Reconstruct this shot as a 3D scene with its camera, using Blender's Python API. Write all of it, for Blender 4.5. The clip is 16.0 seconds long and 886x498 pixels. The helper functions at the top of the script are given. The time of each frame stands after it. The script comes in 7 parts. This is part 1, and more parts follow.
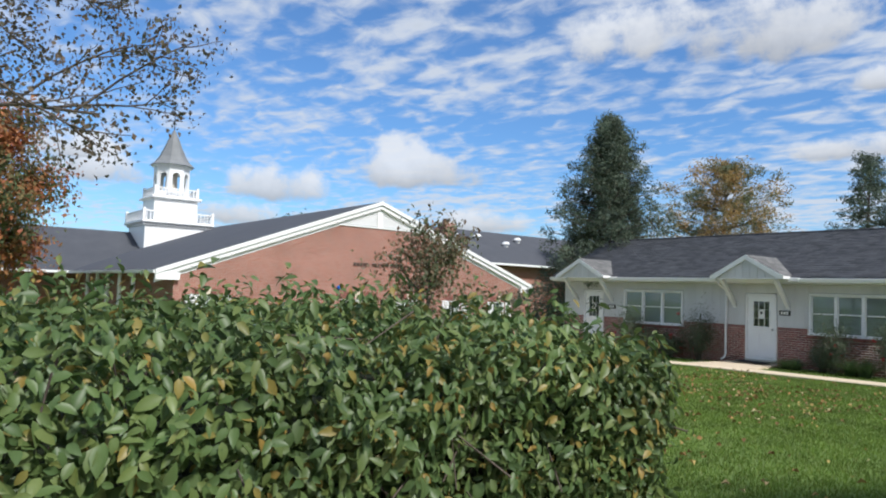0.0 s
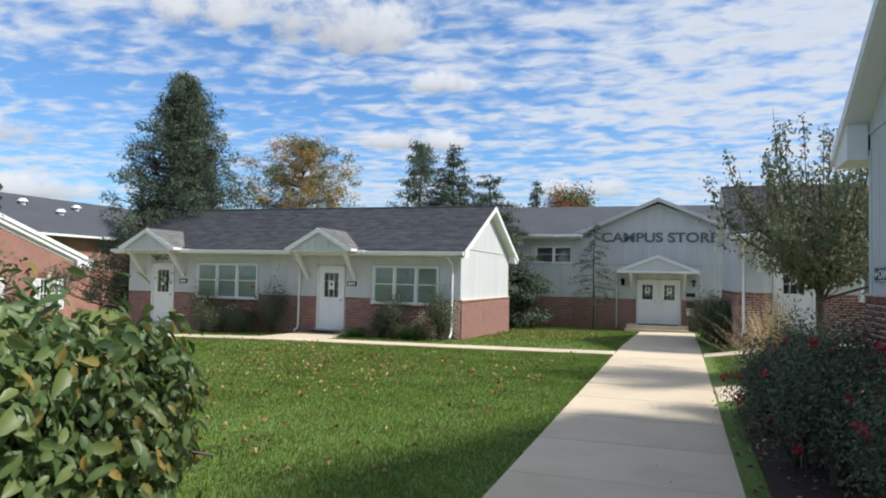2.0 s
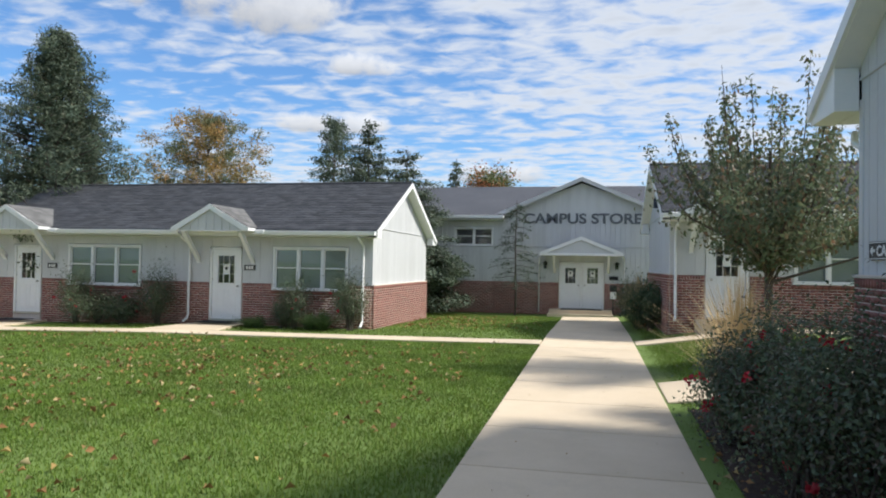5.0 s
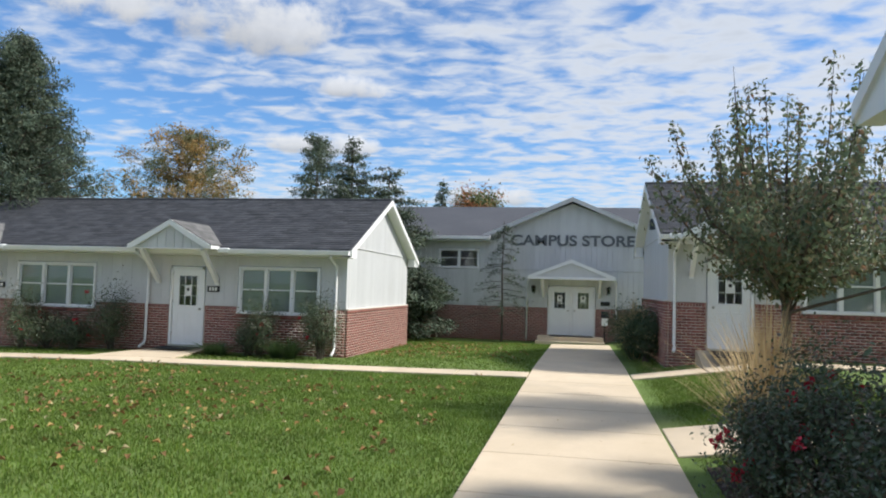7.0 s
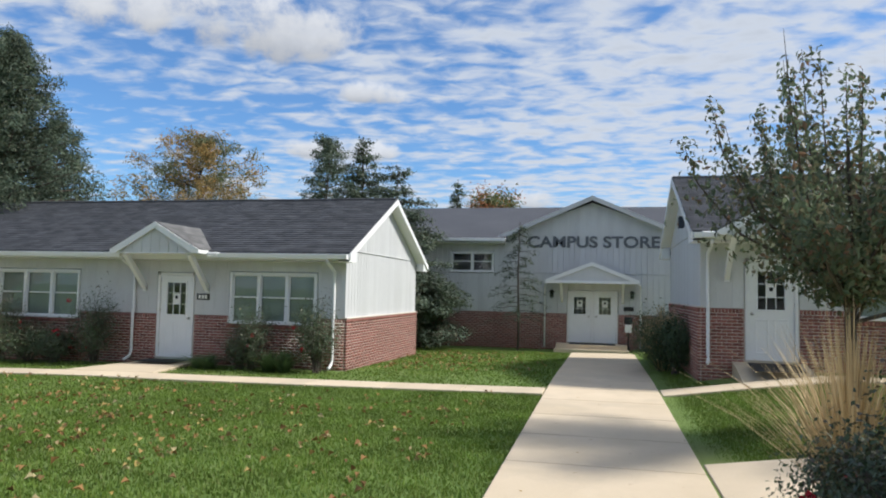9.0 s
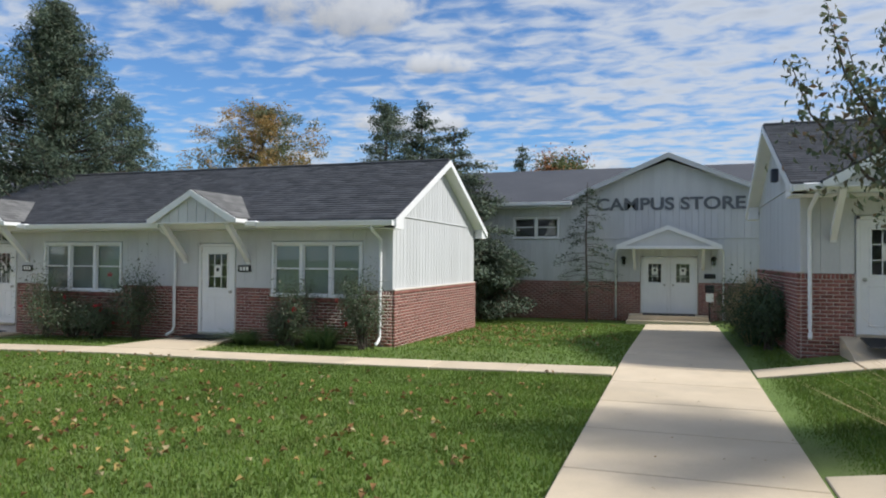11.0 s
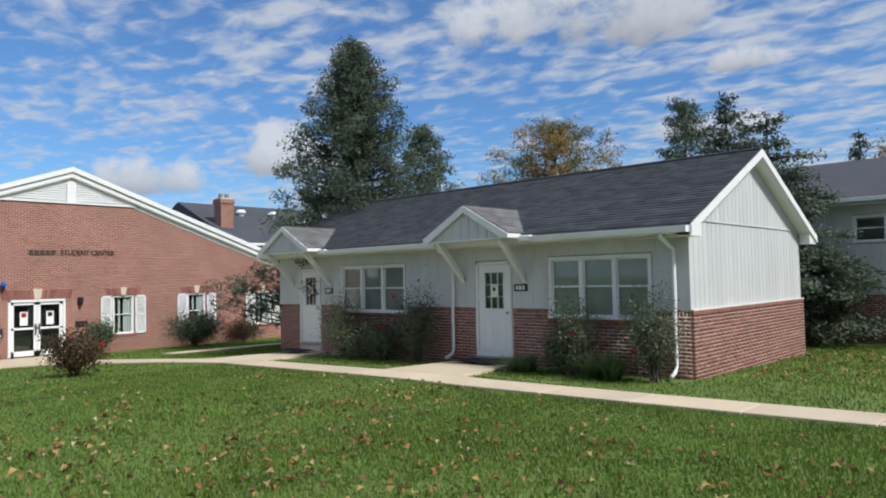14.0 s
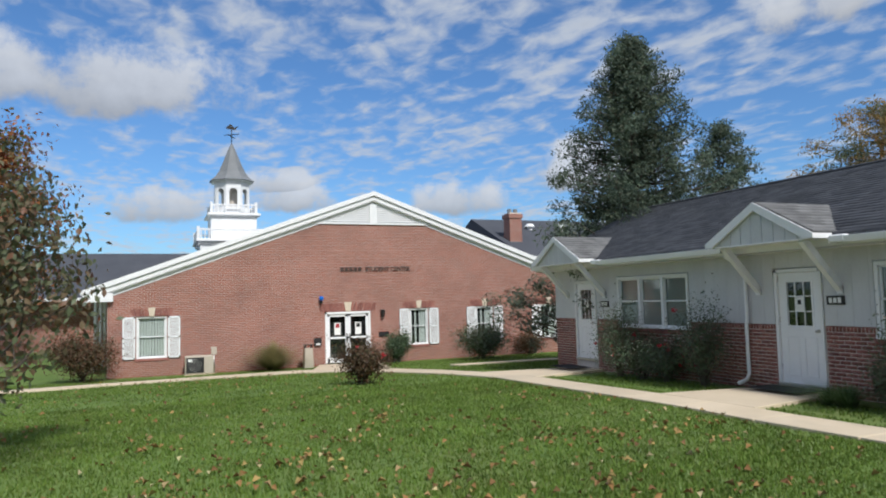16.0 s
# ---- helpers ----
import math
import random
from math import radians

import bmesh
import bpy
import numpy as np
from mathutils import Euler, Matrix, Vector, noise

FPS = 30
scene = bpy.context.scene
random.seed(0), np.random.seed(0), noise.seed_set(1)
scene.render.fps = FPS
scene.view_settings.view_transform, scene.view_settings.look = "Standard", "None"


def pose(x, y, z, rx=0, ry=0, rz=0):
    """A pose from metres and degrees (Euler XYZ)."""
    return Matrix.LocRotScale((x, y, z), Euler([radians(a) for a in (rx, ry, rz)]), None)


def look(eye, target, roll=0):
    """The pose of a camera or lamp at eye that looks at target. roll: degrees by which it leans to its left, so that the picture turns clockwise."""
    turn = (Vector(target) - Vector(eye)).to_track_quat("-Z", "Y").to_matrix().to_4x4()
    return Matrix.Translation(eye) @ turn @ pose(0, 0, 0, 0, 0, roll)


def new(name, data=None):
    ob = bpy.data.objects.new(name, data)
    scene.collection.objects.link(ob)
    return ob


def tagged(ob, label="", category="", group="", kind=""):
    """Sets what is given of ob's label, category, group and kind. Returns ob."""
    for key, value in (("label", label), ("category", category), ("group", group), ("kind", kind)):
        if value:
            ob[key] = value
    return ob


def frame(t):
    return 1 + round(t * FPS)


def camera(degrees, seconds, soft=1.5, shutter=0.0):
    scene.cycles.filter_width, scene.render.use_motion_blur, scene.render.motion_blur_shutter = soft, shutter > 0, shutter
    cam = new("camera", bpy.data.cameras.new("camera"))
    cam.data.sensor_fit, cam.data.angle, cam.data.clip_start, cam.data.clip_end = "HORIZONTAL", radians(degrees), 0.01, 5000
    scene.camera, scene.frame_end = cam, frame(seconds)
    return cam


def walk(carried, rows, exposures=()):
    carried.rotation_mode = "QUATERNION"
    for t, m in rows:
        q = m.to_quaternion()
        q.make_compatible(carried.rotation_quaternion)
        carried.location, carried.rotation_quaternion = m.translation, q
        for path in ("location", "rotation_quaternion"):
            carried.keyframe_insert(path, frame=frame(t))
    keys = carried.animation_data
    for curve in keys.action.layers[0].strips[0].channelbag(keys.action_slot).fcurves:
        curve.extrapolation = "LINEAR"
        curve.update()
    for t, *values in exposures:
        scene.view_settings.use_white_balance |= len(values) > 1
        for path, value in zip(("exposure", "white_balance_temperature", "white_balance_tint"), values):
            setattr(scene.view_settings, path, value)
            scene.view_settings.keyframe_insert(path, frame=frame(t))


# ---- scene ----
cam = camera(65.1, 16.0, 2.0)
METRES, EYE, TILT, LEAN, TURN = 11.194, 1.5, 0.0, 0.0, 47.4
PATH = [
    (0, (1.433, 0.47, 1.835), (-0.152, 1.684, 1.958), 2.0),
    (0.5, (1.226, 0.714, 1.814), (-0.16, 2.151, 1.935), 1.9),
    (1, (1.085, 0.942, 1.815), (-0.045, 2.589, 1.927), 1.4),
    (1.5, (1.014, 1.211, 1.798), (0.143, 3.009, 1.896), 1.1),
    (2, (0.955, 1.48, 1.801), (0.308, 3.371, 1.884), 1.2),
    (2.5, (0.838, 1.771, 1.79), (0.343, 3.708, 1.858), 1.3),
    (3, (0.759, 2.064, 1.785), (0.332, 4.017, 1.834), 0.8),
    (3.5, (0.722, 2.433, 1.775), (0.315, 4.39, 1.807), 0.5),
    (4, (0.649, 2.791, 1.752), (0.24, 4.748, 1.774), 0.6),
    (6.3, (0.506, 4.468, 1.773), (0.069, 6.418, 1.859), 1.4),
    (6.5, (0.498, 4.63, 1.784), (0.075, 6.583, 1.874), 1.4),
    (7, (0.454, 4.943, 1.784), (0.061, 6.901, 1.892), 1.6),
    (7.5, (0.469, 5.402, 1.829), (0.086, 7.362, 1.944), 1.1),
    (8, (0.453, 5.73, 1.797), (0.069, 7.689, 1.92), 1.0),
    (8.5, (0.495, 6.094, 1.834), (0.086, 8.048, 1.958), 1.1),
    (9, (0.438, 6.499, 1.827), (-0.011, 8.445, 1.946), 1.2),
    (11.3, (0.352, 8.287, 1.784), (-0.338, 10.164, 1.809), 0.6),
    (11.5, (0.345, 8.395, 1.793), (-0.385, 10.257, 1.833), 0.9),
    (12, (0.29, 8.68, 1.782), (-0.569, 10.486, 1.832), 0.6),
    (12.5, (0.188, 9.004, 1.806), (-0.83, 10.725, 1.865), 0.3),
    (13, (0.086, 9.325, 1.805), (-1.077, 10.951, 1.869), -0.1),
    (13.5, (-0.041, 9.632, 1.802), (-1.308, 11.178, 1.875), -0.6),
    (14, (-0.184, 9.938, 1.784), (-1.553, 11.393, 1.868), -1.2),
    (14.5, (-0.26, 10.266, 1.791), (-1.78, 11.563, 1.882), -1.4),
    (15, (-0.415, 10.638, 1.835), (-2.085, 11.734, 1.937), -1.4),
    (15.5, (-0.554, 10.891, 1.771), (-2.32, 11.823, 1.888), -1.4),
    (16, (-0.669, 11.13, 1.753), (-2.514, 11.889, 1.895), -1.5),
]
walk(cam, [(t, look(eye, target, roll)) for t, eye, target, roll in PATH], exposures=[(0, 0.54, 6250, 9), (3.5, 0.74, 6480, 9), (9, 0.54, 6400, 9), (16, 0.22, 6180, 9)])

# ---- world, sun and exposure ----
SUN_AZ, SUN_EL = radians(83), radians(47)      # measured clockwise from +y
world = bpy.data.worlds.new("sky")
scene.world = world
world.use_nodes = True


def node(tree, kind, inputs=(), **settings):
    """One node with its settings and inputs; an input given as a socket is linked."""
    n = tree.nodes.new(kind)
    for key, value in settings.items():
        setattr(n, key, value)
    for key, value in dict(inputs).items():
        if isinstance(value, bpy.types.NodeSocket):
            tree.links.new(value, n.inputs[key])
        else:
            n.inputs[key].default_value = value
    return n


def maths(tree, op, a, b=0.0, c=0.0, clamp=False):
    return node(tree, "ShaderNodeMath", {0: a, 1: b, 2: c}, operation=op, use_clamp=clamp).outputs[0]


def ramp(tree, fac, stops):
    n = node(tree, "ShaderNodeValToRGB", {0: fac})
    while len(n.color_ramp.elements) < len(stops):
        n.color_ramp.elements.new(0.5)
    for e, (p, c) in zip(n.color_ramp.elements, stops):
        e.position, e.color = p, (*c, 1) if len(c) == 3 else c
    return n.outputs[0]


def mixed(tree, fac, a, b, kind="MIX"):
    n = node(tree, "ShaderNodeMix", {0: fac, 6: a, 7: b}, data_type="RGBA", blend_type=kind)
    return n.outputs[2]


def rgb(r, g, b):
    return (r, g, b, 1.0)


def build_sky():
    t = world.node_tree
    t.nodes.clear()
    sky = node(t, "ShaderNodeTexSky", sky_type="NISHITA", sun_disc=False, sun_elevation=SUN_EL, sun_rotation=SUN_AZ,
               air_density=1.0, dust_density=0.6, ozone_density=2.2)
    co = node(t, "ShaderNodeTexCoord").outputs["Generated"]
    sep = node(t, "ShaderNodeSeparateXYZ", {0: co})
    x, y, z = sep.outputs
    up = maths(t, "MAXIMUM", z, 0.02)
    flat = maths(t, "ADD", up, 0.07)
    px, py = maths(t, "DIVIDE", x, flat), maths(t, "DIVIDE", y, flat)
    plane = node(t, "ShaderNodeCombineXYZ", {0: px, 1: py, 2: 0.0}).outputs[0]
    # high broken ripples, in rows across the walk's direction
    turned = node(t, "ShaderNodeMapping", {0: plane, "Rotation": (0, 0, radians(-24)), "Scale": (1.0, 1.35, 1)}).outputs[0]
    fine = node(t, "ShaderNodeTexNoise", {0: turned, "Scale": 6.5, "Detail": 6, "Roughness": 0.52, "Distortion": 0.35}).outputs[0]
    streak = node(t, "ShaderNodeMapping", {0: plane, "Rotation": (0, 0, radians(-24)), "Scale": (0.7, 1.6, 1)}).outputs[0]
    rows = node(t, "ShaderNodeTexNoise", {0: streak, "Scale": 2.2, "Detail": 3, "Roughness": 0.5}).outputs[0]
    broad = node(t, "ShaderNodeTexNoise", {0: plane, "Scale": 0.55, "Detail": 3, "Roughness": 0.5}).outputs[0]
    toward = maths(t, "MULTIPLY_ADD", x, 0.13, 0.07)      # thicker toward the sun's side
    dens = maths(t, "ADD", maths(t, "MULTIPLY_ADD", broad, 0.5, toward), maths(t, "MULTIPLY_ADD", rows, 0.45, maths(t, "MULTIPLY", fine, 0.75)))
    high = node(t, "ShaderNodeMapRange", {0: dens, 1: 0.74, 2: 1.04, 3: 0.0, 4: 0.92}, interpolation_type="SMOOTHSTEP").outputs[0]
    # low heaped clouds near the horizon
    warp = node(t, "ShaderNodeTexNoise", {0: co, "Scale": 12.0, "Detail": 8, "Roughness": 0.6}).outputs[0]
    heap = lift = None
    for az, el, wide, tall in HEAPS:
        a = radians(az)
        c = (math.cos(a) * math.cos(radians(el)), math.sin(a) * math.cos(radians(el)), math.sin(radians(el)))
        side = (-math.sin(a), math.cos(a), 0)
        d = node(t, "ShaderNodeVectorMath", {0: co, 1: c}, operation="SUBTRACT").outputs[0]
        u = node(t, "ShaderNodeVectorMath", {0: d, 1: side}, operation="DOT_PRODUCT").outputs["Value"]
        v = maths(t, "SUBTRACT", z, c[2])
        below = maths(t, "LESS_THAN", v, 0.0)
        v = maths(t, "MULTIPLY", v, maths(t, "MULTIPLY_ADD", below, 1.1, 1.0))
        r = maths(t, "ADD", maths(t, "POWER", maths(t, "DIVIDE", u, radians(wide)), 2.0), maths(t, "POWER", maths(t, "DIVIDE", v, radians(tall)), 2.0))
        front = node(t, "ShaderNodeVectorMath", {0: co, 1: c}, operation="DOT_PRODUCT").outputs["Value"]
        r = maths(t, "ADD", r, maths(t, "MULTIPLY", maths(t, "LESS_THAN", front, 0.0), 50.0))
        g = maths(t, "SUBTRACT", 1.0, maths(t, "MINIMUM", r, 4.0))
        vn = maths(t, "DIVIDE", v, radians(tall))
        if heap is None:
            heap, lift = g, vn
        else:
            over = maths(t, "GREATER_THAN", g, heap)
            lift = maths(t, "MULTIPLY_ADD", over, maths(t, "SUBTRACT", vn, lift), lift)
            heap = maths(t, "MAXIMUM", heap, g)
    edge = maths(t, "MULTIPLY_ADD", maths(t, "SUBTRACT", warp, 0.5), 4.6, heap)
    low = node(t, "ShaderNodeMapRange", {0: edge, 1: -0.1, 2: 0.9, 3: 0.0, 4: 0.9}, interpolation_type="SMOOTHSTEP").outputs[0]
    rounded = maths(t, "MULTIPLY_ADD", maths(t, "SUBTRACT", warp, 0.5), 2.0, lift)      # lit tops, grey undersides
    shade = node(t, "ShaderNodeMapRange", {0: rounded, 1: -0.7, 2: 0.7, 3: 0.58, 4: 1.0}).outputs[0]
    lowcol = node(t, "ShaderNodeVectorMath", {0: (5.1, 5.2, 5.45), "Scale": shade}, operation="SCALE").outputs[0]
    highshade = node(t, "ShaderNodeMapRange", {0: dens, 1: 1.0, 2: 1.35, 3: 1.0, 4: 0.74}).outputs[0]
    highcol = node(t, "ShaderNodeVectorMath", {0: (4.2, 4.45, 4.9), "Scale": highshade}, operation="SCALE").outputs[0]
    deep = mixed(t, 1.0, sky.outputs[0], (0.54, 0.76, 0.98, 1), "MULTIPLY")
    c1 = mixed(t, high, deep, highcol)
    c2 = mixed(t, low, c1, lowcol)
    bg = node(t, "ShaderNodeBackground", {0: c2, 1: SKY})
    out = node(t, "ShaderNodeOutputWorld", {0: bg.outputs[0]})


SKY = 0.11
# azimuth (from +x, anticlockwise), elevation, half width and half height of each heaped cloud, degrees
HEAPS = [(144.6, 9.6, 7.2, 2.6), (156.7, 7.7, 5, 2.1), (160, 5.4, 5, 1.5), (139.3, 5.6, 4, 1.4), (170, 8, 4.5, 2.0), (120.5, 19.8, 11, 3.8),
         (111.7, 11.0, 5.2, 1.3), (97.2, 7.2, 5.5, 1.3), (185, 16, 12, 4.2), (180, 7.2, 6, 2.2), (171, 9.2, 3.5, 1.5), (109.9, 15.6, 2.8, 1.3),
         (86, 4.6, 10, 1.4), (45, 14, 10, 4), (15, 9, 12, 3), (-60, 12, 14, 4), (230, 9, 12, 4)]
build_sky()
sun = new("sun", bpy.data.lights.new("sun", "SUN"))
sun.data.energy, sun.data.angle, sun.data.color = 3.5, radians(7), (1.0, 0.95, 0.88)
toward_sun = Vector((math.sin(SUN_AZ) * math.cos(SUN_EL), math.cos(SUN_AZ) * math.cos(SUN_EL), math.sin(SUN_EL)))
sun.matrix_world = look(toward_sun * 60, (0, 0, 0))

# ---- materials ----


def material(name, rough=0.6, metal=0.0, spec=0.4):
    m = bpy.data.materials.new(name)
    m.use_nodes = True
    t = m.node_tree
    b = t.nodes["Principled BSDF"]
    b.inputs["Roughness"].default_value, b.inputs["Metallic"].default_value = rough, metal
    b.inputs["Specular IOR Level"].default_value = spec
    return m, t, b


def grainy(name, a, b, scale=8.0, fine=90.0, rough=0.6, bump=0.3, dist=0.004, metal=0.0, vary=0.0, spec=0.4, stain=None, stretch=(1, 1, 1), thin=0.0):
    """A surface between two colours: broad blotches, fine grain, relief, and an even spread from piece to piece."""
    m, t, s = material(name, rough, metal, spec)
    co = node(t, "ShaderNodeTexCoord").outputs["Object"]
    if vary:
        world_co = node(t, "ShaderNodeNewGeometry").outputs["Position"]
        co = world_co
    if stretch != (1, 1, 1):
        co = node(t, "ShaderNodeMapping", {0: co, "Scale": stretch}).outputs[0]
    n1 = node(t, "ShaderNodeTexNoise", {0: co, "Scale": scale, "Detail": 5, "Roughness": 0.6}).outputs[0]
    n2 = node(t, "ShaderNodeTexNoise", {0: co, "Scale": fine, "Detail": 3}).outputs[0]
    f = maths(t, "MULTIPLY_ADD", n2, 0.55, maths(t, "MULTIPLY", n1, 0.75))
    f = node(t, "ShaderNodeMapRange", {0: f, 1: 0.42, 2: 0.9}).outputs[0]
    col = mixed(t, f, rgb(*a), rgb(*b))
    if stain:
        n3 = node(t, "ShaderNodeTexNoise", {0: co, "Scale": scale * 0.31, "Detail": 6, "Roughness": 0.7}).outputs[0]
        k = node(t, "ShaderNodeMapRange", {0: n3, 1: 0.52, 2: 0.72, 3: 0.0, 4: 0.6}).outputs[0]
        col = mixed(t, k, col, rgb(*stain))
    if vary:
        r1 = node(t, "ShaderNodeObjectInfo").outputs["Random"]
        r2 = node(t, "ShaderNodeNewGeometry").outputs["Random Per Island"]
        r = maths(t, "FRACT", maths(t, "ADD", r1, r2))
        k = node(t, "ShaderNodeMapRange", {0: r, 3: 1.0 - vary, 4: 1.0 + vary * 0.7}).outputs[0]
        col = node(t, "ShaderNodeVectorMath", {0: col, "Scale": k}, operation="SCALE").outputs[0]
    t.links.new(col, s.inputs["Base Color"])
    h = maths(t, "MULTIPLY_ADD", n2, 0.6, n1)
    bp = node(t, "ShaderNodeBump", {"Strength": bump, "Distance": dist, "Height": h})
    t.links.new(bp.outputs[0], s.inputs["Normal"])
    rr = node(t, "ShaderNodeMapRange", {0: n1, 3: max(0.05, rough - 0.12), 4: min(1, rough + 0.12)}).outputs[0]
    t.links.new(rr, s.inputs["Roughness"])
    return m


def leafy(name, colours, rough=0.5, through_light=0.35, spec=0.35):
    """Leaves: colour from leaf to leaf out of a ramp, some light let through."""
    m, t, s = material(name, rough, 0, spec)
    r = node(t, "ShaderNodeNewGeometry").outputs["Random Per Island"]
    stops = [(i / (len(colours) - 1), c) for i, c in enumerate(colours)]
    col = ramp(t, r, stops)
    co = node(t, "ShaderNodeNewGeometry").outputs["Position"]
    n1 = node(t, "ShaderNodeTexNoise", {0: co, "Scale": 1.3, "Detail": 3}).outputs[0]
    k = node(t, "ShaderNodeMapRange", {0: n1, 1: 0.3, 2: 0.7, 3: 0.75, 4: 1.25}).outputs[0]
    col = node(t, "ShaderNodeVectorMath", {0: col, "Scale": k}, operation="SCALE").outputs[0]
    t.links.new(col, s.inputs["Base Color"])
    back = node(t, "ShaderNodeBsdfTranslucent", {0: col})
    mx = node(t, "ShaderNodeMixShader", {0: through_light, 1: s.outputs[0], 2: back.outputs[0]})
    t.links.new(mx.outputs[0], t.nodes["Material Output"].inputs[0])
    return m


M_BRICK = grainy("brick_dark_red", (0.20, 0.078, 0.064), (0.36, 0.155, 0.125), 9, 120, 0.85, 0.5, 0.003, vary=0.3)
M_MORTAR = grainy("mortar", (0.55, 0.49, 0.43), (0.68, 0.61, 0.54), 6, 150, 0.95, 0.4, 0.003)
M_SIDING = grainy("painted_siding", (0.53, 0.54, 0.55), (0.62, 0.63, 0.64), 2.5, 60, 0.6, 0.12, 0.002, vary=0.05, stain=(0.5, 0.5, 0.5), stretch=(1, 1, 0.3))
M_TRIM = grainy("white_trim", (0.76, 0.77, 0.78), (0.84, 0.84, 0.84), 4, 70, 0.5, 0.08, 0.002)
M_DOOR = grainy("door_paint", (0.78, 0.79, 0.80), (0.84, 0.85, 0.86), 3, 40, 0.38, 0.05, 0.001)
M_SHINGLE = grainy("asphalt_shingle", (0.055, 0.058, 0.068), (0.115, 0.118, 0.13), 3, 160, 0.92, 0.5, 0.003, vary=0.28)
M_SHINGLE2 = grainy("grey_shingle", (0.11, 0.112, 0.118), (0.185, 0.185, 0.185), 3, 160, 0.92, 0.5, 0.003, vary=0.28)
M_FARROOF = grainy("dark_roofing", (0.05, 0.054, 0.066), (0.085, 0.09, 0.105), 0.7, 30, 0.9, 0.3, 0.004)
M_CONCRETE = grainy("concrete", (0.55, 0.45, 0.315), (0.68, 0.565, 0.42), 1.1, 110, 0.85, 0.3, 0.002, vary=0.06, stain=(0.42, 0.36, 0.27))
M_SOIL = grainy("mulch", (0.022, 0.014, 0.010), (0.07, 0.045, 0.03), 14, 60, 0.95, 1.0, 0.02)
M_GROUND = grainy("turf", (0.09, 0.15, 0.03), (0.15, 0.22, 0.05), 0.6, 40, 0.95, 0.6, 0.02, stain=(0.19, 0.17, 0.07))
M_GRASS = leafy("grass_blades", [(0.105, 0.18, 0.028), (0.14, 0.225, 0.036), (0.175, 0.255, 0.046), (0.12, 0.195, 0.032), (0.20, 0.235, 0.06)], 0.5, 0.35)
M_BARK = grainy("bark", (0.055, 0.042, 0.034), (0.13, 0.105, 0.085), 10, 60, 0.95, 0.9, 0.01, stretch=(1, 1, 0.25))
M_HEDGE = leafy("hedge_leaf", [(0.062, 0.11, 0.036), (0.09, 0.145, 0.046), (0.115, 0.17, 0.054), (0.07, 0.12, 0.04), (0.16, 0.205, 0.066), (0.095, 0.15, 0.048), (0.07, 0.12, 0.042), (0.105, 0.155, 0.052), (0.13, 0.175, 0.05), (0.30, 0.20, 0.05)], 0.45, 0.32, 0.4)
M_CONIFER = leafy("conifer_needles", [(0.068, 0.10, 0.075), (0.088, 0.125, 0.085), (0.108, 0.14, 0.088), (0.076, 0.112, 0.08), (0.13, 0.135, 0.085)], 0.6, 0.3)
M_DARKLEAF = leafy("dark_green_leaf", [(0.06, 0.10, 0.055), (0.08, 0.125, 0.065), (0.10, 0.145, 0.07), (0.07, 0.11, 0.06)], 0.5, 0.35)


def turning(name, green, autumn, scale):
    """Leaves that have turned on some limbs and stay green on others."""
    m = leafy(name, green, 0.6, 0.4)
    t = m.node_tree
    first = next(n for n in t.nodes if n.bl_idname == "ShaderNodeValToRGB")
    r = node(t, "ShaderNodeNewGeometry")
    col = ramp(t, r.outputs["Random Per Island"], [(i / (len(autumn) - 1), c) for i, c in enumerate(autumn)])
    n1 = node(t, "ShaderNodeTexNoise", {0: r.outputs["Position"], "Scale": scale, "Detail": 2}).outputs[0]
    k = node(t, "ShaderNodeMapRange", {0: n1, 1: 0.42, 2: 0.56}).outputs[0]
    goes_to = [l.to_socket for l in first.outputs[0].links]
    both = mixed(t, k, first.outputs[0], col)
    for sock in goes_to:
        t.links.new(both, sock)
    return m


M_ORANGE = turning("autumn_leaf", [(0.12, 0.15, 0.08), (0.16, 0.17, 0.085), (0.10, 0.13, 0.075)], [(0.42, 0.25, 0.09), (0.36, 0.23, 0.09), (0.46, 0.31, 0.11), (0.30, 0.22, 0.10), (0.44, 0.22, 0.08)], 0.42)
M_MAPLE = turning("maple_leaf", [(0.10, 0.14, 0.06), (0.14, 0.16, 0.07)], [(0.40, 0.15, 0.06), (0.44, 0.20, 0.07), (0.36, 0.11, 0.06), (0.30, 0.14, 0.06)], 0.6)
M_PEAR = leafy("pear_leaf", [(0.11, 0.155, 0.10), (0.13, 0.175, 0.105), (0.155, 0.19, 0.11), (0.19, 0.165, 0.10), (0.12, 0.16, 0.10), (0.14, 0.175, 0.10), (0.24, 0.14, 0.09)], 0.4, 0.5)
M_STRAW = leafy("straw", [(0.42, 0.32, 0.17), (0.55, 0.43, 0.25), (0.34, 0.25, 0.12)], 0.7, 0.3)


